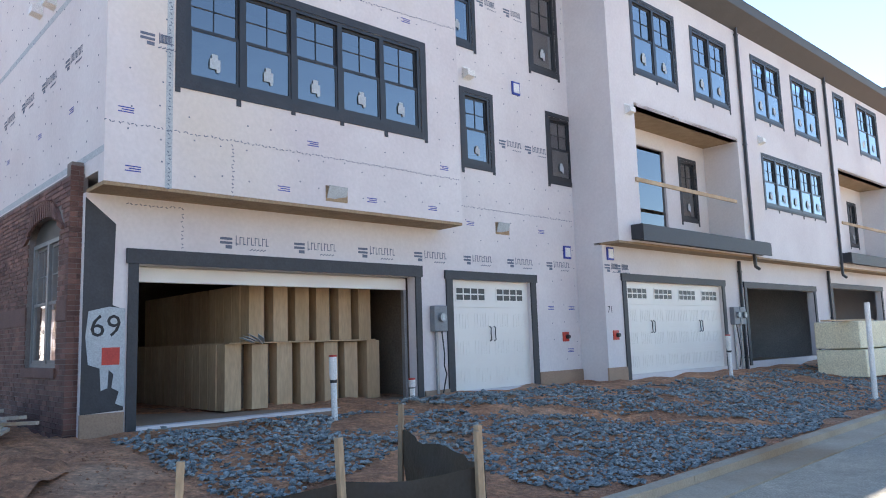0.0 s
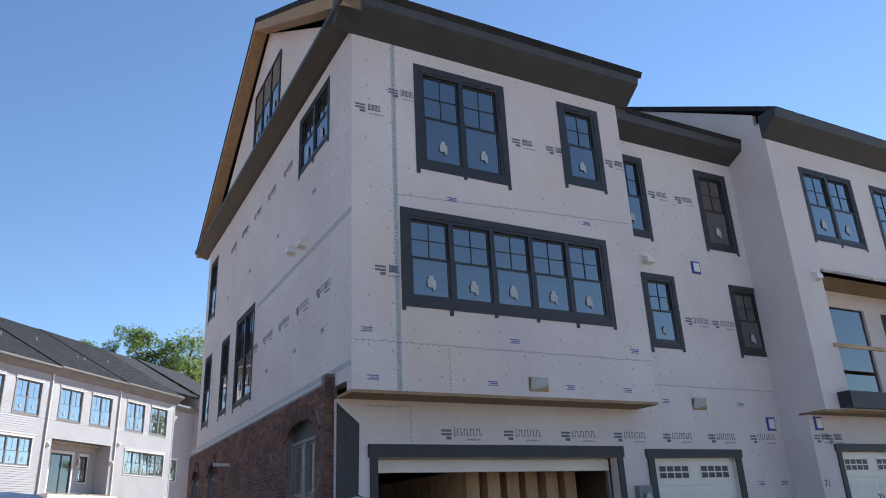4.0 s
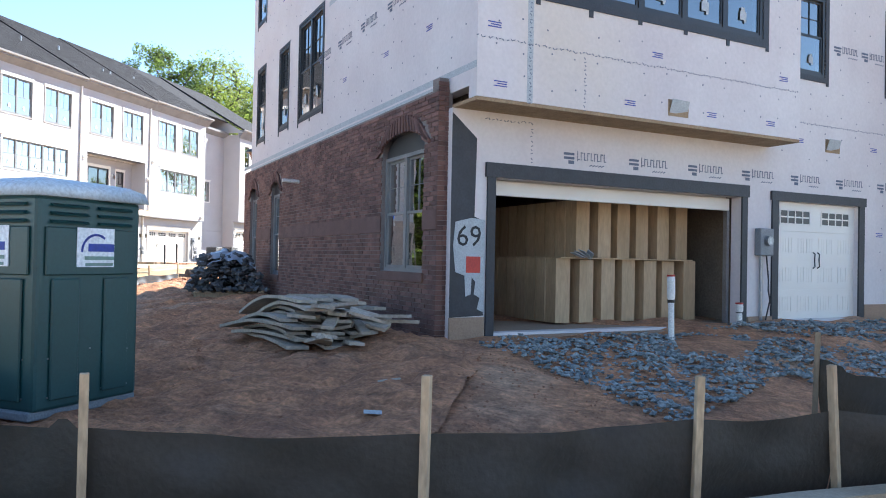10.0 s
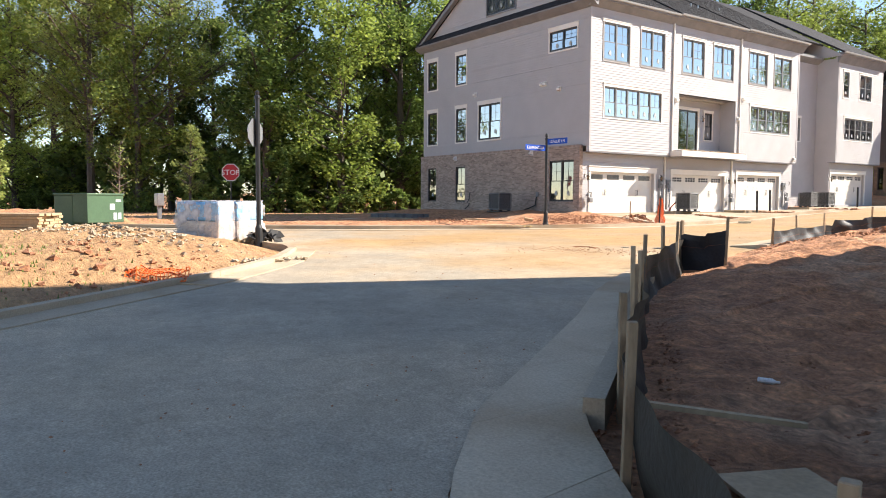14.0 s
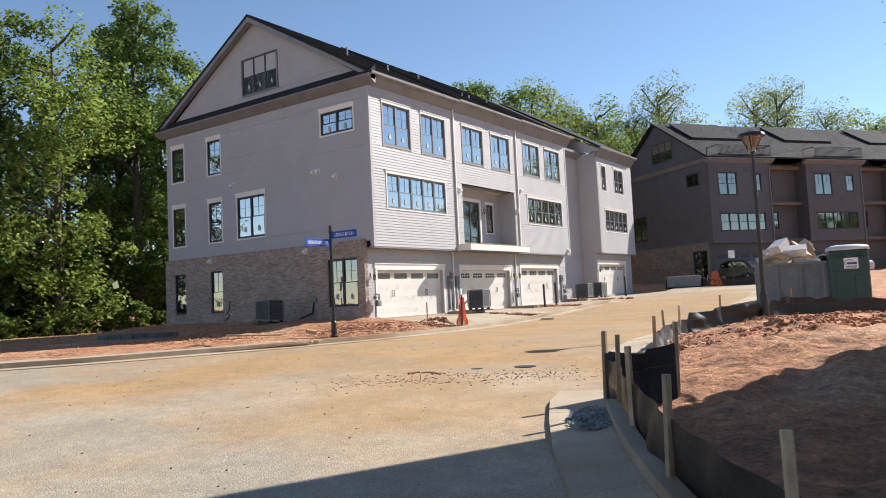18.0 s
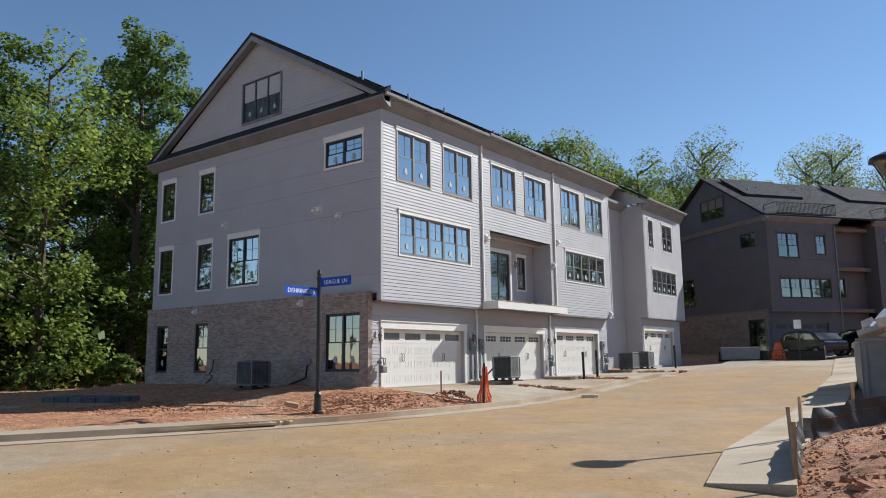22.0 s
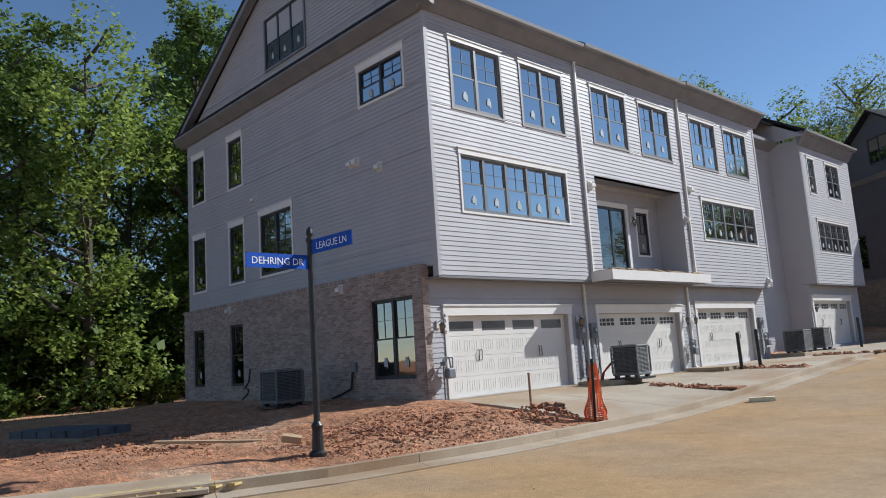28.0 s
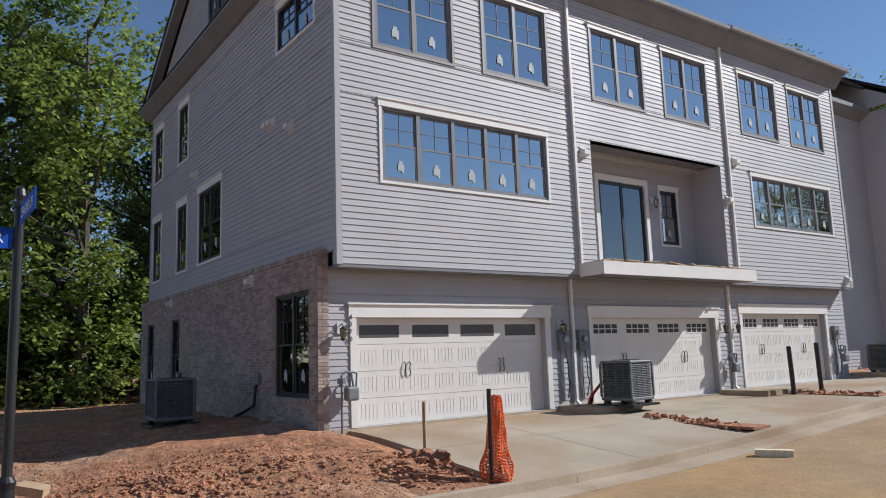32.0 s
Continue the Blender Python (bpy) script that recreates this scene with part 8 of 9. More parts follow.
    for side, z, y, xs in (("front", 3.25, 0.0, [0.35, 2.5, 4.1, 5.4]), ("front", 4.0, 0.0, [0.25, 3.0, 5.7]), ("front", 6.5, 0.0, [1.9, 4.9]), ("front", 3.2, 0.6, [6.9, 9.0]), ("front", 1.6, 0.6, [9.2, 9.9]), ("front", 0.7, 0.6, [9.8]), ("gable", 4.3, 0.0, [1.4, 3.0, 5.0, 9.0]), ("gable", 7.2, 0.0, [2.0, 4.5, 7.0, 9.5])):
        for x in xs:
            k = MB()
            for i in range(3):
                k.mbox(onto(side, x, z + 0.03 * i, y) @ pose(0.02 * (i % 2), -0.003, 0), 0.2 - 0.05 * (i % 2), 0.003, 0.014)
            part("small_print", k, BLUE_INK, S)
    part("marker_number", with_mat(letters("71", 0.2, 0.001), INK_BLACK), INK_BLACK, S, "handwritten black 71", pose(10.22, -0.104, 1.5))
    return S


sheathing_marks()

# ---- street furniture, plant and machines ----
def street_name_sign():
    x, y = -29.48, 23.48
    z = ground_z(x, y)
    S = thing("street_sign", "black fluted post with two blue street-name blades", "street sign", pose(x, y, z))
    part("base", MB().tube([(0, 0, -0.1), (0, 0, 0.06), (0, 0, 0.1), (0, 0, 0.42), (0, 0, 0.5), (0, 0, 0.56)], [0.15, 0.15, 0.1, 0.085, 0.1, 0.06], 14), BLACK, S, smooth=False)
    part("post", MB().tube([(0, 0, 0.5), (0, 0, 3.56)], 0.055, 14), BLACK, S)
    part("finial", MB().tube([(0, 0, 3.55), (0, 0, 3.61), (0, 0, 3.64), (0, 0, 3.7), (0, 0, 3.78), (0, 0, 3.82)], [0.075, 0.075, 0.04, 0.065, 0.05, 0.008], 12), BLACK, S)
    for text, turn, zz, w, sgn in (("LEAGUE LN", 2, 3.46, 1.1, 1), ("DEHRING DR", 92, 3.2, 1.16, -1)):
        m = pose(0, 0, zz, 0, 0, turn)
        x0 = 0.06 if sgn > 0 else -0.06 - w
        bl = part("blade", MB().box(x0, -0.006, -0.12, x0 + w, 0.006, 0.12), SIGN_BLUE, S, "blue street-name blade", m)
        k = MB().box(x0, -0.008, 0.108, x0 + w, -0.0061, 0.12).box(x0, -0.008, -0.12, x0 + w, -0.0061, -0.108)
        part("rim", k, SIGN_BLUE, bl)
        me = letters(text, 0.165, 0.001, "CENTER")
        part("lettering", with_mat(me, SIGN_WHITE), SIGN_WHITE, bl, "white capitals " + text, pose(x0 + w / 2, -0.009, -0.058))
    return S


street_name_sign()


def stop_sign(x, y, face, h=3.0, r=0.38, thin=False, label="red octagonal stop sign on a black post"):
    z = ground_z(x, y)
    S = thing("stop_sign", label, "stop sign", pose(x, y, z, 0, 0, face))
    rr = 0.035 if thin else 0.06
    part("post", MB().tube([(0, 0.04, -0.1), (0, 0.04, h + (0.0 if thin else 0.75))], rr, 12), BLACK, S)
    if not thin:
        part("finial", MB().tube([(0, 0.04, h + 0.75), (0, 0.04, h + 0.8), (0, 0.04, h + 0.84), (0, 0.04, h + 0.92), (0, 0.04, h + 0.96)], [0.08, 0.08, 0.045, 0.06, 0.01], 10), BLACK, S)
        part("base", MB().tube([(0, 0.04, -0.1), (0, 0.04, 0.1), (0, 0.04, 0.5), (0, 0.04, 0.58)], [0.15, 0.11, 0.09, 0.065], 12), BLACK, S)
    octo = [(math.cos(math.pi / 8 + i * math.pi / 4) * r, 0, math.sin(math.pi / 8 + i * math.pi / 4) * r) for i in range(8)]
    pl = part("plate", MB().prism([(a, 0, b + h - 0.1) for a, _, b in octo], (0, -0.03, 0), (0, -0.022, 0)), METAL, S, "bare grey back of the plate")
    part("face", MB().prism([(a * 0.97, 0, b * 0.97 + h - 0.1) for a, _, b in octo], (0, -0.036, 0), (0, -0.0305, 0)), SIGN_WHITE, pl)
    part("red_face", MB().prism([(a * 0.91, 0, b * 0.91 + h - 0.1) for a, _, b in octo], (0, -0.041, 0), (0, -0.0365, 0)), SIGN_RED, pl)
    part("lettering", with_mat(letters("STOP", 0.3 * r / 0.38, 0.001, "CENTER"), SIGN_WHITE), SIGN_WHITE, pl, "white word STOP", pose(0, -0.045, h - 0.1 - 0.105 * r / 0.38))
    return S


stop_sign(-24.9, 9.05, 308, label="black fluted post with the grey back of a stop sign")
stop_sign(-46.0, 15.9, 62, 2.5, 0.5, True, "red octagonal stop sign before the woods")


def street_lamp(x, y, h, z=None):
    z = ground_z(x, y) if z is None else z
    S = thing("street_lamp", "black street lamp with a flared lantern top", "street lamp", pose(x, y, z), group="street lamps")
    part("base", MB().tube([(0, 0, -0.2), (0, 0, 0.08), (0, 0, 0.09), (0, 0, 0.7), (0, 0, 0.76)], [0.17, 0.17, 0.12, 0.1, 0.08], 14), BLACK, S)
    part("pole", MB().tube([(0, 0, 0.7), (0, 0, h)], [0.06, 0.042], 12), BLACK, S)
    part("lantern", MB().tube([(0, 0, h), (0, 0, h + 0.12), (0, 0, h + 0.42)], [0.08, 0.12, 0.26], 12, False), GLASS_DARK, S)
    for i in range(4):
        a = i * math.pi / 2
        part("arm", MB().tube([(0.1 * math.cos(a), 0.1 * math.sin(a), h + 0.05), (0.28 * math.cos(a), 0.28 * math.sin(a), h + 0.44)], 0.014, 6), BLACK, S)
    part("cap", MB().tube([(0, 0, h + 0.42), (0, 0, h + 0.5), (0, 0, h + 0.6)], [0.36, 0.33, 0.1], 14), BLACK, S)
    return S


street_lamp(-16.4, 26.3, 4.55, 0.66)
street_lamp(-57.5, 27.5, 5.2)


def transformer(x, y, rot):
    z = ground_z(x, y)
    T = thing("transformer_box", "green electrical transformer cabinet on a concrete pad", "transformer", pose(x, y, z, 0, 0, rot) @ Matrix.Scale(0.73, 4))
    part("pad", MB().box(-1.1, -0.95, -0.3, 1.1, 0.95, 0.12), CONCRETE, T)
    part("tank", bevelled(MB().box(-1.0, -0.1, 0.12, 1.0, 0.85, 1.42), 0.03), BOX_GREEN, T)
    part("door", bevelled(MB().box(-1.0, -0.85, 0.3, 1.0, -0.11, 1.46), 0.02), BOX_GREEN, T)
    part("lid", bevelled(MB().box(-1.04, -0.88, 1.42, 1.04, 0.88, 1.5), 0.02), BOX_GREEN, T)
    for a, z_, w, h in ((0.35, 0.95, 0.28, 0.25), (0.5, 0.55, 0.2, 0.3), (0.76, 0.56, 0.18, 0.28), (0.7, 1.2, 0.3, 0.1)):
        part("label_plate", MB().box(a - w / 2, -0.856, z_ - h / 2, a + w / 2, -0.8505, z_ + h / 2), STICKER, T)
    return T


transformer(-31.4, 6.3, 126)


def film_sheet():
    """Thin milky plastic that lets what lies under it show through."""
    m = bpy.data.materials.new("milky_plastic_sheet")
    m.use_nodes = True
    nt = m.node_tree
    N, L = nt.nodes.new, nt.links.new
    b = nt.nodes["Principled BSDF"]
    b.inputs["Base Color"].default_value = (0.74, 0.68, 0.66, 1)
    b.inputs["Roughness"].default_value = 0.28
    geo, nz, mr, clear, mix = N("ShaderNodeNewGeometry"), N("ShaderNodeTexNoise"), N("ShaderNodeMapRange"), N("ShaderNodeBsdfTransparent"), N("ShaderNodeMixShader")
    nz.inputs["Scale"].default_value, nz.inputs["Detail"].default_value = 3.5, 6
    L(geo.outputs["Position"], nz.inputs["Vector"])
    mr.inputs["From Min"].default_value, mr.inputs["From Max"].default_value = 0.35, 0.65
    mr.inputs["To Min"].default_value, mr.inputs["To Max"].default_value = 0.3, 0.92
    L(nz.outputs["Fac"], mr.inputs["Value"])
    L(mr.outputs["Result"], mix.inputs["Fac"])
    L(b.outputs["BSDF"], mix.inputs[1])
    L(clear.outputs["BSDF"], mix.inputs[2])
    L(mix.outputs["Shader"], nt.nodes["Material Output"].inputs["Surface"])
    return m


MILKY = film_sheet()


def wrapped_crate(x, y, rot):
    z = ground_z(x, y)
    C = thing("wrapped_pallet", "pallet load under milky torn plastic over a blue wrap", "pallet load", pose(x, y, z, 0, 0, rot))
    hw, hd, top = 0.8, 0.74, 1.06
    for i in range(3):
        part("pallet_runner", MB().box(-hw, -hd + i * 0.68, 0, hw, -hd + 0.1 + i * 0.68, 0.12), LUMBER, C)
    part("lower_load", bevelled(MB().box(-hw, -hd, 0.12, hw, hd, 0.56), 0.03), FILM_WHITE, C, "load in pinkish white film")
    part("upper_load", bevelled(MB().box(-hw, -hd, 0.565, hw, hd, top - 0.02), 0.05), FILM_BLUE, C, "load in blue film")
    k, n, rows = MB(), 72, 14
    ring = []
    for i in range(n):
        f = i / n * 4
        q, t = int(f), f - int(f)
        c = [(-1, -1), (1, -1), (1, 1), (-1, 1)]
        ring.append((c[q][0] + (c[(q + 1) % 4][0] - c[q][0]) * t, c[q][1] + (c[(q + 1) % 4][1] - c[q][1]) * t))
    for r in range(rows + 1):
        g = r / rows
        for i, (px, py) in enumerate(ring):
            if r <= 4:
                e, h = r / 4, top + 0.03 * noise.noise((px * r, py * r, 3)) + 0.02 * (1 - r / 4)
            else:
                e = 1.0
                h = top - (r - 4) / (rows - 4) * (top - 0.05 - 0.16 * abs(noise.noise((i * 0.23, 0, 6))))
            out = 0.012 + 0.05 * g * (0.5 + noise.noise((i * 0.55, g * 2.0, 1))) + 0.025 * abs(noise.noise((i * 1.7, g * 5, 8))) if r >= 4 else 0.0
            k.v.append((px * (hw * e + out), py * (hd * e + out), h))
    for r in range(rows):
        for i in range(n):
            if r < 4 or noise.noise((i * 0.16, r * 0.4, 12)) > -0.33:
                k.f.append((r * n + i, r * n + (i + 1) % n, (r + 1) * n + (i + 1) % n, (r + 1) * n + i))
    part("plastic_sheet", k, MILKY, C, "milky torn plastic sheet hanging in folds", smooth=True)
    rng = random.Random(9)
    for i in range(16):
        k = MB().mbox(pose(0.3 + rng.uniform(-0.3, 0.6), -hd - 0.25 + rng.uniform(-0.2, 0.2), 0.1 + rng.uniform(0, 0.12), rng.uniform(-50, 50), rng.uniform(-50, 50), rng.uniform(0, 180)), 0.4, 0.25, 0.01)
        part("black_sheet", k, FABRIC, C, "crumpled black sheeting")
    return C


wrapped_crate(-25.9, 8.45, 115)
S = thing("utility_pedestal", "small grey utility pedestal by the roadside", "pedestal", pose(-43.5, 11.5, 0.5))
part("post", MB().box(-0.1, -0.08, 0, 0.1, 0.08, 0.7), GREY_BOX, S)
part("head", bevelled(MB().box(-0.28, -0.16, 0.7, 0.28, 0.16, 1.3), 0.03), METAL, S)


def mesh_net(name, label, m, w, h, cells, seed, flat=False, round_=False):
    """Orange safety netting: a crumpled lattice of thin straps."""
    rng = random.Random(seed)
    k = MB()
    nx, nz = cells
    def at(i, j):
        f, g = i / nx, j / nz
        b = 0.12 * noise.noise((f * 3 + seed, g * 3, 0)) + 0.06 * noise.noise((f * 8, g * 8, seed))
        if round_:
            a, r = f * 6.2832, w / 2 * (1 - 0.72 * g) * (1 + 0.7 * noise.noise((f * 4, g * 3, seed)))
            return Vector((r * math.cos(a), r * math.sin(a), g * h + 0.06 * noise.noise((f * 7, g * 5, 3))))
        return Vector(((f - 0.5) * w * (1 - 0.62 * g * (not flat)), b, g * h + 0.05 * noise.noise((f * 5, g * 4, 3))))
    for i in range(nx + 1):
        for j in range(nz):
            if rng.random() < 0.95:
                k.tube([at(i, j), at(i, j + 1)], 0.011, 4, False)
    for j in range(nz + 1):
        for i in range(nx):
            if rng.random() < 0.95:
                k.tube([at(i, j), at(i + 1, j)], 0.011, 4, False)
    return solo(name, k, ORANGE, label, "safety netting", m)


zc = ground_z(-28.2, 29.0)
mesh_net("safety_netting", "crumpled orange safety netting hung on a stake", pose(-28.1, 29.2, zc, 0, 3, 46), 0.4, 1.12, (18, 26), 3, round_=True)
for x, y, h, t in ((-28.0, 29.05, 1.25, 4), (-28.25, 29.4, 1.0, -10), (-29.7, 29.1, 0.85, 0)):
    solo("iron_stake", MB().box(-0.025, -0.018, -0.2, 0.025, 0.018, h), BLACK if t else LUMBER_OLD, "dark stake driven into the clay", "stake", pose(x, y, ground_z(x, y), t, t / 2, 30), group="stakes by the drive")
mesh_net("fallen_netting", "torn orange netting lying on the bank", pose(-18.95, 5.0, ground_z(-18.95, 5.0) + 0.12, -75, 0, 65), 0.95, 0.55, (16, 8), 5, True)
solo("loose_timber", MB().mbox(pose(-18.75, 5.35, ground_z(-18.75, 5.35) + 0.08, 4, 3, 55), 0.9, 0.07, 0.05), LUMBER, "pale board lying across the netting", "plank")


def ac_unit(m, label, s=0.82):
    A_ = thing("air_conditioner", label, "air conditioner", m, group="air conditioners")
    part("pad", MB().box(-0.5, -0.5, 0, 0.5, 0.5, 0.05), BLACK, A_)
    for x in (-0.32, 0.32):
        for y in (-0.32, 0.32):
            part("foot", MB().box(x - 0.06, y - 0.06, 0.05, x + 0.06, y + 0.06, 0.13), BLACK, A_)
    part("core", MB().box(-0.37, -0.37, 0.14, 0.37, 0.37, 0.95), BLACK, A_)
    part("base_pan", bevelled(MB().box(-0.42, -0.42, 0.12, 0.42, 0.42, 0.2), 0.02), AC_GREY, A_)
    part("top", bevelled(MB().box(-0.42, -0.42, 0.94, 0.42, 0.42, 1.0), 0.025), AC_GREY, A_)
    for x in (-1, 1):
        for y in (-1, 1):
            part("corner_post", MB().box(x * 0.41 - 0.02, y * 0.41 - 0.02, 0.2, x * 0.41 + 0.02, y * 0.41 + 0.02, 0.94), AC_GREY, A_)
    for q in range(4):
        R = pose(0, 0, 0, 0, 0, 90 * q)
        k = MB()
        for i in range(19):
            k.mbox(R @ pose(0, -0.405, 0.225 + i * 0.0375, 35), 0.78, 0.03, 0.008)
        for x in (-0.2, 0, 0.2):
            k.mbox(R @ pose(x, -0.416, 0.57), 0.014, 0.008, 0.74)
        part("grille", k, AC_GREY, A_, "louvred side grille")
    k = MB()
    for r in (0.08, 0.16, 0.24, 0.32):
        k.tube([(r * math.cos(t * math.pi / 9), r * math.sin(t * math.pi / 9), 1.012) for t in range(19)], 0.006, 4, False)
    part("fan_guard", k, BLACK, A_)
    return A_


def on_b(x, y, rot=0):
    p = HOUSE_B @ Vector((x, y, 0))
    return pose(p.x, p.y, max(ground_z(p.x, p.y), lay(p.x, p.y) - 0.0), 0, 0, 90 + rot)


ac_unit(on_b(7.25, -0.75, 6) @ pose(0, 0, 0.13), "dark grey air conditioner on a pad between garages")
ac_unit(on_b(-1.35, 4.6), "dark grey air conditioner beside the brick gable wall")
ac_unit(on_b(20.4, -0.4) @ pose(0, 0, 0.08), "dark grey air conditioner by the recessed bay")
ac_unit(on_b(22.6, -0.4) @ pose(0, 0, 0.08), "dark grey air conditioner beside its twin")
R = thing("conduit", "black cable conduit rising from the ground to the wall", "conduit", on_b(0.1, 3.2))
part("pipe", MB().tube([(-0.2, 0.9, 0.1), (-0.1, 0.6, 0.2), (0.0, 0.25, 0.35), (0.02, 0.2, 0.75), (0.1, 0.2, 0.85)], 0.035, 8), BLACK, R)
part("box", MB().box(0.02, 0.05, 0.8, 0.14, 0.25, 1.05), GREY_BOX, R)
R = thing("hose_tap", "tangled black cable at the foot of the brick wall", "cable", on_b(0.05, 9.0))
part("cable", MB().tube([(0.0, 0, 1.0), (-0.02, 0.05, 0.6), (-0.1, 0.15, 0.4), (-0.12, -0.1, 0.35), (-0.05, 0.1, 0.2), (-0.15, 0.3, 0.02)], 0.03, 6), BLACK, R)
for x, y, h in ((12.9, -1.4, 1.15), (13.9, -1.6, 1.2), (25.1, -1.3, 1.25)):
    solo("bollard", MB().tube([(0, 0, -0.1), (0, 0, h), (0, 0, h + 0.02)], [0.06, 0.06, 0.04], 12), BLACK, "dark steel bollard on the drive", "bollard", on_b(x, y) @ pose(0, 0, 0.1, 0, -2), group="bollards")


def wall_lamp(m):
    W_l = thing("wall_lamp", "small black lantern on the house wall", "wall lamp", m, group="wall lamps")
    part("plate", MB().box(-0.06, -0.03, -0.1, 0.06, 0, 0.1), WHITE_PLASTIC, W_l)
    part("arm", MB().tube([(0, -0.02, 0.05), (0, -0.12, 0.09), (0, -0.15, 0.03)], 0.012, 6), BLACK, W_l)
    part("cap", MB().tube([(0, -0.15, 0.03), (0, -0.15, -0.02)], [0.02, 0.085], 8), BLACK, W_l)
    part("lantern", MB().tube([(0, -0.15, -0.02), (0, -0.15, -0.2)], [0.075, 0.05], 8), GLASS_DARK, W_l)
    part("finial", MB().tube([(0, -0.15, -0.2), (0, -0.15, -0.24)], [0.055, 0.015], 8), BLACK, W_l)


for x, y, z in ((0.64, 0.4, 1.85), (12.62, 0.4, 1.85), (13.22, 0.4, 1.85), (21.0, 1.43, 1.9), (24.62, 0.4, 2.2), (10.75, 0.98, 5.4), (6.35, 0.4, 1.9)):
    wall_lamp(HOUSE_B @ pose(x, y, z))


def gas_meter(m):
    G_ = thing("gas_meter", "grey gas meter with looped pipes on the wall", "gas meter", m)
    part("body", bevelled(MB().box(-0.13, -0.28, -0.12, 0.13, -0.1, 0.14), 0.04), GREY_BOX, G_)
    part("regulator", MB().tube([(-0.2, -0.2, 0.2), (-0.2, -0.2, 0.3)], 0.09, 12), GREY_BOX, G_)
    part("pipe", MB().tube([(-0.2, -0.18, -0.75), (-0.2, -0.18, 0.35), (-0.1, -0.18, 0.42), (0.0, -0.18, 0.4), (0.05, -0.18, 0.12)], 0.022, 8), GREY_BOX, G_)
    part("house_pipe", MB().tube([(0.1, -0.18, 0.1), (0.12, -0.18, 0.38), (0.12, 0.0, 0.4)], 0.02, 8), GREY_BOX, G_)


gas_meter(HOUSE_B @ pose(0.78, 0.4, 0.62))
gas_meter(HOUSE_B @ pose(12.85, 0.4, 0.66))
gas_meter(HOUSE_B @ pose(18.9, 0.4, 0.75))
part("house_number", with_mat(letters("4\n3\n7\n0", 0.14, 0.004), BLACK), BLACK, grey_house, "black house number 4370", pose(0.83, 0.365, 2.02))
R = thing("red_conduit", "bent red and black conduits at the wall's foot", "conduit", on_b(6.85, 0.15))
part("red_pipe", MB().tube([(0, 0, 0), (0.05, -0.1, 0.3), (0.1, -0.35, 0.55), (0.2, -0.6, 0.75)], 0.03, 8), RED, R)
part("black_pipe", MB().tube([(0.1, 0, 0), (0.12, -0.1, 0.35), (0.1, -0.4, 0.6)], 0.035, 8), BLACK, R)
# boards and pallet on the corner lot
solo("loose_timber", MB().mbox(pose(-32.6, 23.6, ground_z(-32.6, 23.6) + 0.09, 2, 2, 38), 3.4, 0.14, 0.05), LUMBER, "long muddy board on the clay", "plank")
solo("wood_block", MB().mbox(pose(-31.0, 23.9, ground_z(-31.0, 23.9) + 0.12, 10, 12, 60), 0.35, 0.2, 0.12), LUMBER, "pale block of wood on the clay", "wood block")
P = thing("block_pallet", "low pallet of grey paving blocks on the clay", "pallet", pose(-39.5, 22.6, ground_z(-39.5, 22.6), 0, 0, 20))
part("deck", MB().box(-1.5, -0.8, 0, 1.5, 0.8, 0.12), LUMBER_OLD, P)
for i in range(5):
    for j in range(3):
        part("paving_block", MB().box(-1.4 + i * 0.56, -0.72 + j * 0.5, 0.12, -0.9 + i * 0.56, -0.28 + j * 0.5, 0.3), RUBBLE, P)


def dumpster(m):
    D_ = thing("dumpster", "dark steel dumpster heaped with cardboard and scrap", "dumpster", m)
    k = MB().box(-2.8, -1.2, 0.15, 2.8, -1.12, 1.75).box(-2.8, 1.12, 0.15, 2.8, 1.2, 1.75).box(-2.8, -1.12, 0.15, -2.72, 1.12, 1.75).box(2.72, -1.12, 0.15, 2.8, 1.12, 1.75).box(-2.8, -1.2, 0.1, 2.8, 1.2, 0.15)
    part("bin", k, GREY_BOX, D_)
    for i in range(8):
        part("rib", MB().box(-2.7 + i * 0.75, -1.28, 0.15, -2.6 + i * 0.75, -1.2, 1.75), GREY_BOX, D_)
    part("rim", MB().box(-2.85, -1.3, 1.75, 2.85, -1.1, 1.85), GREY_BOX, D_)
    for y in (-1.15, -0.4, 0.4, 1.05):
        part("end_rib", MB().box(-2.88, y, 0.15, -2.8, y + 0.1, 1.75), GREY_BOX, D_)
    part("end_rim", MB().box(-2.9, -1.3, 1.75, -2.7, 1.3, 1.85), GREY_BOX, D_)
    rng = random.Random(2)
    for i in range(26):
        part("scrap_box", MB().mbox(pose(rng.uniform(-2.4, 2.4), rng.uniform(-0.9, 0.9), 1.75 + rng.uniform(0, 0.75), rng.uniform(-40, 40), rng.uniform(-40, 40), rng.uniform(0, 180)), rng.uniform(0.4, 1.2), rng.uniform(0.3, 0.8), rng.uniform(0.05, 0.3)), rng.choice((LUMBER, CARD, FILM_WHITE)), D_)


dumpster(pose(-17.7, 37.7, 0.5, 0, 0, 100))


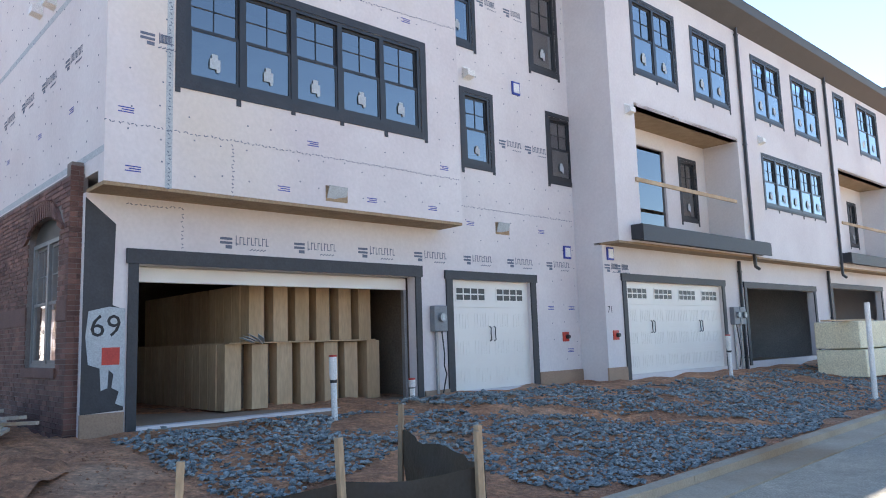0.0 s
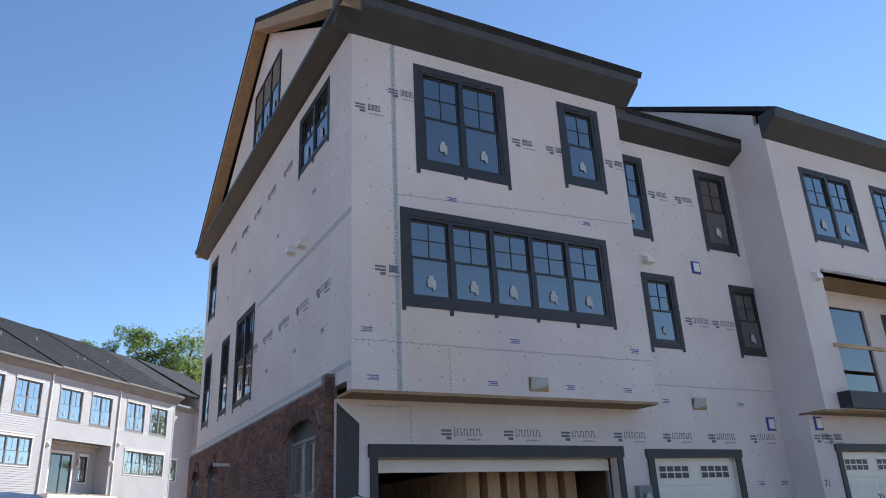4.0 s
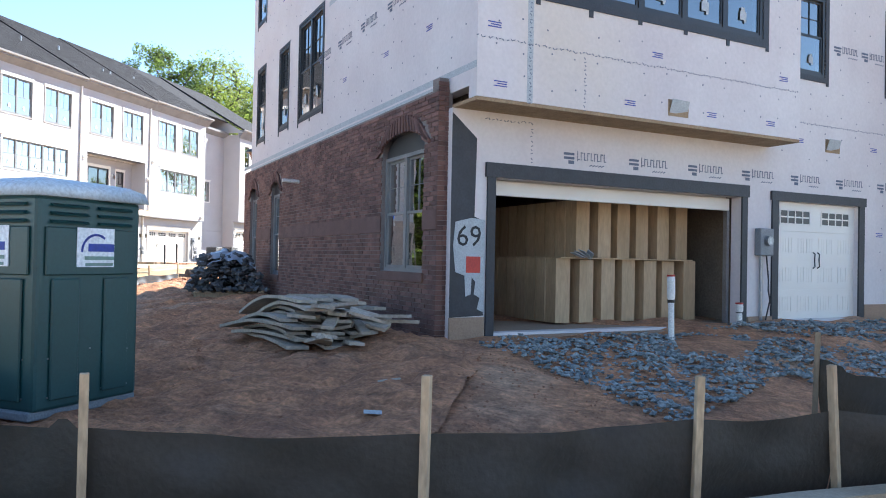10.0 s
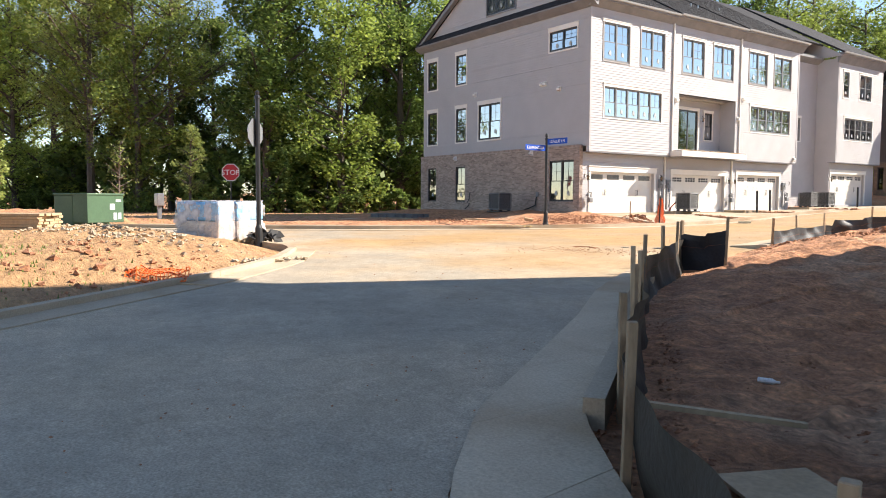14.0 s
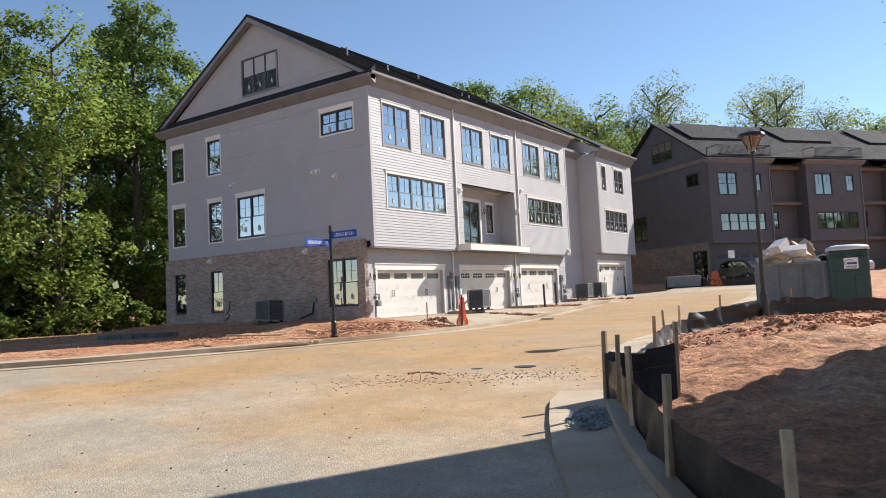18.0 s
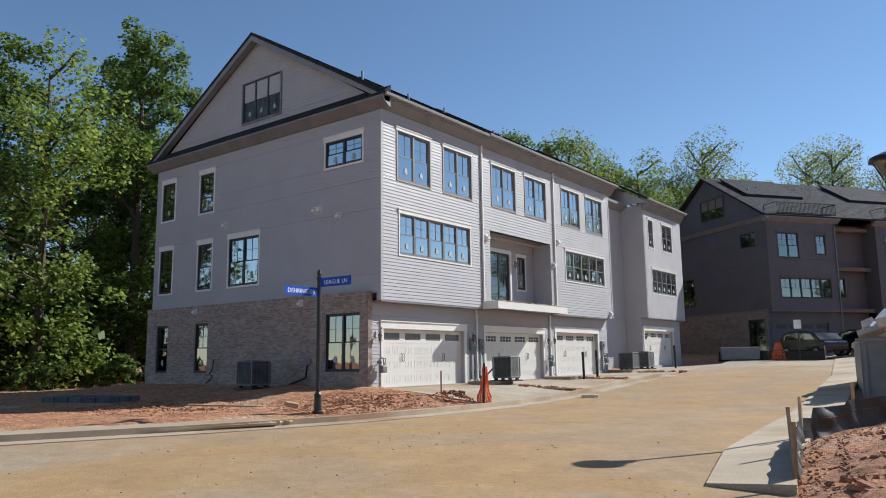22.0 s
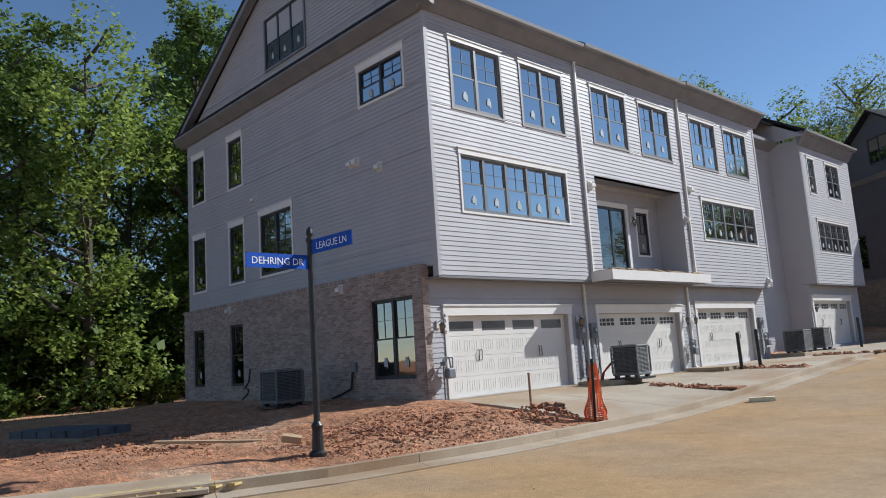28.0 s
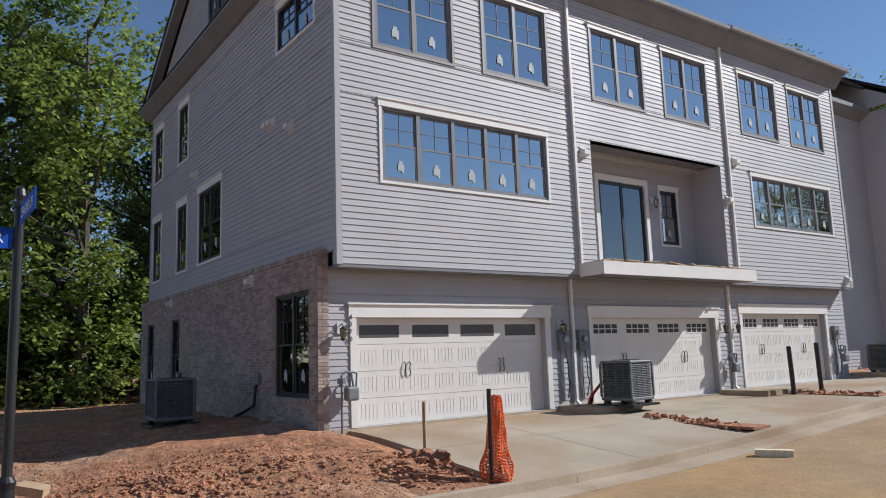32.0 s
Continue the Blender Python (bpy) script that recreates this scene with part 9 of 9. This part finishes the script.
def parked_car(m, paint, label):
    C = thing("parked_car", label, "car", m, group="parked cars")
    prof = [(-2.2, 0.35), (-2.25, 0.75), (-2.1, 0.98), (-1.75, 1.05), (-1.25, 1.5), (-0.6, 1.66), (0.9, 1.68), (1.75, 1.5), (2.15, 1.05), (2.25, 0.85), (2.22, 0.35)]
    part("body", bevelled(MB().prism([(x, 0, z) for x, z in prof], (0, -0.9, 0), (0, 0.9, 0)), 0.09), paint, C)
    for y in (-0.905, 0.905):
        part("side_glass", MB().prism([(-1.35, 0, 1.1), (-1.0, 0, 1.46), (0.9, 0, 1.56), (1.5, 0, 1.42), (1.75, 0, 1.1)], (0, y - 0.006, 0), (0, y + 0.006, 0)), GLASS_DARK, C)
    part("rear_glass", MB().mbox(pose(2.0, 0, 1.3, 0, 42), 0.02, 1.4, 0.48), GLASS_DARK, C)
    for x in (-1.4, 1.4):
        for y in (-0.82, 0.82):
            w_ = part("wheel", MB().tube([(x, y - 0.11, 0.34), (x, y + 0.11, 0.34)], 0.34, 18), TYRE, C)
            part("rim", MB().tube([(x, y - 0.12, 0.34), (x, y + 0.12, 0.34)], 0.21, 14), METAL, w_)
    for y in (-0.7, 0.7):
        part("tail_light", MB().box(2.2, y - 0.15, 0.9, 2.27, y + 0.15, 1.05), RED, C)


for x, y, rot, mt, lab in ((-25.2, 63.5, 140, CAR_BLACK, "black estate car parked before the dark row"), (-22.0, 65.3, 140, CAR_BLACK, "dark car parked on the drive"), (-19.3, 67.2, 140, CAR_WHITE, "silver car parked at the street's end")):
    parked_car(pose(x, y, road_z(x, y) + 0.1, 0, 0, rot), mt, lab)
for i in range(4):
    p = HOUSE_A @ Vector((38 + 6 * i, 2 - 2 * i, 0))
    parked_car(pose(p.x, p.y, 0.05, 0, 0, 30 + 8 * i), CAR_BLACK if i % 2 else CAR_WHITE, "car parked far down the street")
S = thing("parking_sign", "small white sign on a thin post", "road sign", pose(-25.2, 59.6, road_z(-25.2, 59.6)))
part("post", MB().tube([(0, 0, 0), (0, 0, 2.4)], 0.03, 8), BLACK, S)
part("plate", MB().mbox(pose(0, -0.04, 2.25, 0, 0, 10), 0.42, 0.01, 0.55), SIGN_WHITE, S)
zc = road_z(-27, 60.5)
mesh_net("safety_netting", "orange safety netting by the dark row's kerb", pose(-26.6, 60.3, zc, 0, 0, 20), 0.9, 1.1, (10, 12), 8)
P = thing("wrapped_crate", "grey wrapped crate before the dark row", "crate", pose(-29.3, 61.5, 1.6, 0, 0, 20))
part("crate", bevelled(MB().box(-1.2, -0.6, 0, 1.2, 0.6, 0.8), 0.04), GREY_BOX, P)
part("film", MB().box(-1.22, -0.62, 0.8, 1.22, 0.62, 0.84), FILM_WHITE, P)
# kerb debris
solo("concrete_block", MB().mbox(pose(-26.6, 33.5, road_z(-26.6, 33.5) + 0.03, 0, 0, 30), 0.55, 0.16, 0.1), FOAM, "pale broken block lying by the gutter", "block")
k, rng = MB(), random.Random(14)
for i in range(60):
    lump(k, Vector((-21.05 + rng.gauss(0, 0.13), 7.6 + rng.gauss(0, 0.38), road_z(-21.05, 7.6) + 0.05)), rng.uniform(0.04, 0.11), rng)
solo("rubble_bits", k, CONCRETE, "broken concrete bits along the kerb", "rubble", kind="stuff")
k, rng = MB(), random.Random(15)
for i in range(700):
    x, y = rng.uniform(-13, 3), rng.uniform(-3, 8)
    if inside(ROAD, x, y):
        lump(k, Vector((x, y, road_z(x, y) - 0.016)), rng.uniform(0.006, 0.018), rng)
for i in range(260):
    x, y = rng.uniform(-27, -15), rng.uniform(8, 24)
    if inside(ROAD, x, y):
        lump(k, Vector((x, y, road_z(x, y) - 0.016)), rng.uniform(0.008, 0.022), rng)
for i in range(110):
    a = rng.uniform(0.3, 3.3)
    x, y = -19.85 + 0.3 * math.cos(a) + rng.gauss(0, 0.05), 15.6 + 0.22 * math.sin(a) + rng.gauss(0, 0.04)
    lump(k, Vector((x, y, road_z(x, y) - 0.014)), rng.uniform(0.012, 0.035), rng)
for i in range(420):
    f = rng.random()
    x, y = -20.6 + 3.4 * f + rng.gauss(0, 0.35), 14.2 + 2.2 * f + rng.gauss(0, 0.5)
    lump(k, Vector((x, y, road_z(x, y) - 0.016)), rng.uniform(0.008, 0.026), rng)
solo("road_grit", k, CLODS, "clay crumbs and grit scattered on the road", "grit", kind="stuff")
k, rng = MB(), random.Random(16)
for i in range(600):
    a = rng.uniform(0, 6.28)
    r = math.sqrt(rng.random()) * 0.5
    lump(k, Vector((-15.45 + 0.5 * r * math.cos(a) - 0.5 * r * math.sin(a), 12.85 + r * 1.4 * math.sin(a) + 0.3 * r * math.cos(a), road_z(-15.7, 12.9) + 0.05 + 0.05 * (0.5 - r))), rng.uniform(0.014, 0.036), rng)
solo("gravel_patch", k, STONE, "small patch of grey gravel in the pavement", "gravel", kind="stuff")


# what lies on the lot over the road
def board_stack(x, y, rot, tiers, length, label):
    z = ground_z(x, y)
    P = thing("board_stack", label, "wood pile", pose(x, y, z, 0, 0, rot))
    rng_ = random.Random(int(abs(x)))
    for t_ in range(tiers):
        for c in range(5):
            part("board", MB().mbox(pose(rng_.uniform(-0.08, 0.08), -0.6 + 0.3 * c, 0.04 + t_ * 0.07, 0, 0, rng_.uniform(-0.6, 0.6)), length, 0.27, 0.06), LUMBER, P)


board_stack(-29.5, 2.9, 60, 6, 4.5, "stack of pale pine boards on the clay lot")
P = thing("panel_pile", "pile of bowed green-wrapped panels on the clay", "panel pile", pose(-25.2, 1.6, ground_z(-25.2, 1.6), 0, 0, 65))
for i in range(5):
    part("panel", bevelled(MB().mbox(pose(0.05 * i, 0.03 * i, 0.06 + 0.09 * i, 0, 1, 2 * i), 2.6 - 0.1 * i, 1.2, 0.085), 0.02, 1), BOX_GREEN if i < 2 else CARD, P)
solo("leaning_stake", MB().box(-0.03, -0.03, -0.2, 0.03, 0.03, 2.0), LUMBER_OLD, "tall weathered stake leaning on the clay bank", "stake", pose(-25.3, 3.3, ground_z(-25.3, 3.3), 0, 6, 40))
k, rng = MB(), random.Random(18)
for i in range(420):
    f = rng.random()
    x, y = -31.5 + 9.5 * f + rng.gauss(0, 0.7), 4.3 + 2.2 * f + rng.gauss(0, 0.8)
    if not inside(ROAD, x, y):
        lump(k, Vector((x, y, ground_z(x, y) + 0.03)), rng.uniform(0.03, 0.1), rng)
solo("broken_concrete", k, CONCRETE, "pale rubble strewn along the clay bank", "rubble", kind="stuff")

# ruts pressed by tracked machines into the ploughed clay
k, rng = MB(), random.Random(22)
for (x0, y0), (x1, y1) in (((-16.4, 18.6), (-9.0, 23.0)), ((-16.3, 20.0), (-9.4, 24.2)), ((-16.6, 22.4), (-10.0, 26.2))):
    n = 62
    turn = math.degrees(math.atan2(y1 - y0, x1 - x0))
    for i in range(n):
        f = i / n
        x, y = x0 + (x1 - x0) * f, y0 + (y1 - y0) * f + 0.25 * noise.noise((f * 4, x0, 1))
        if rng.random() < 0.85:
            k.mbox(pose(x, y, ground_z(x, y) + 0.02, rng.uniform(-8, 8), rng.uniform(-14, 14), turn + rng.uniform(-9, 9)), rng.uniform(0.05, 0.09), rng.uniform(0.2, 0.42), 0.05)
    for i in range(420):
        f, o = rng.random(), rng.choice((-0.34, 0.34)) + rng.gauss(0, 0.07)
        x, y = x0 + (x1 - x0) * f - o * 0.5, y0 + (y1 - y0) * f + o * 0.86
        lump(k, Vector((x, y, ground_z(x, y) + 0.03)), rng.uniform(0.025, 0.075), rng, 0.9)
solo("wheel_ruts", k, CLODS, "ridged machine tracks in the red clay", "soil", kind="stuff")
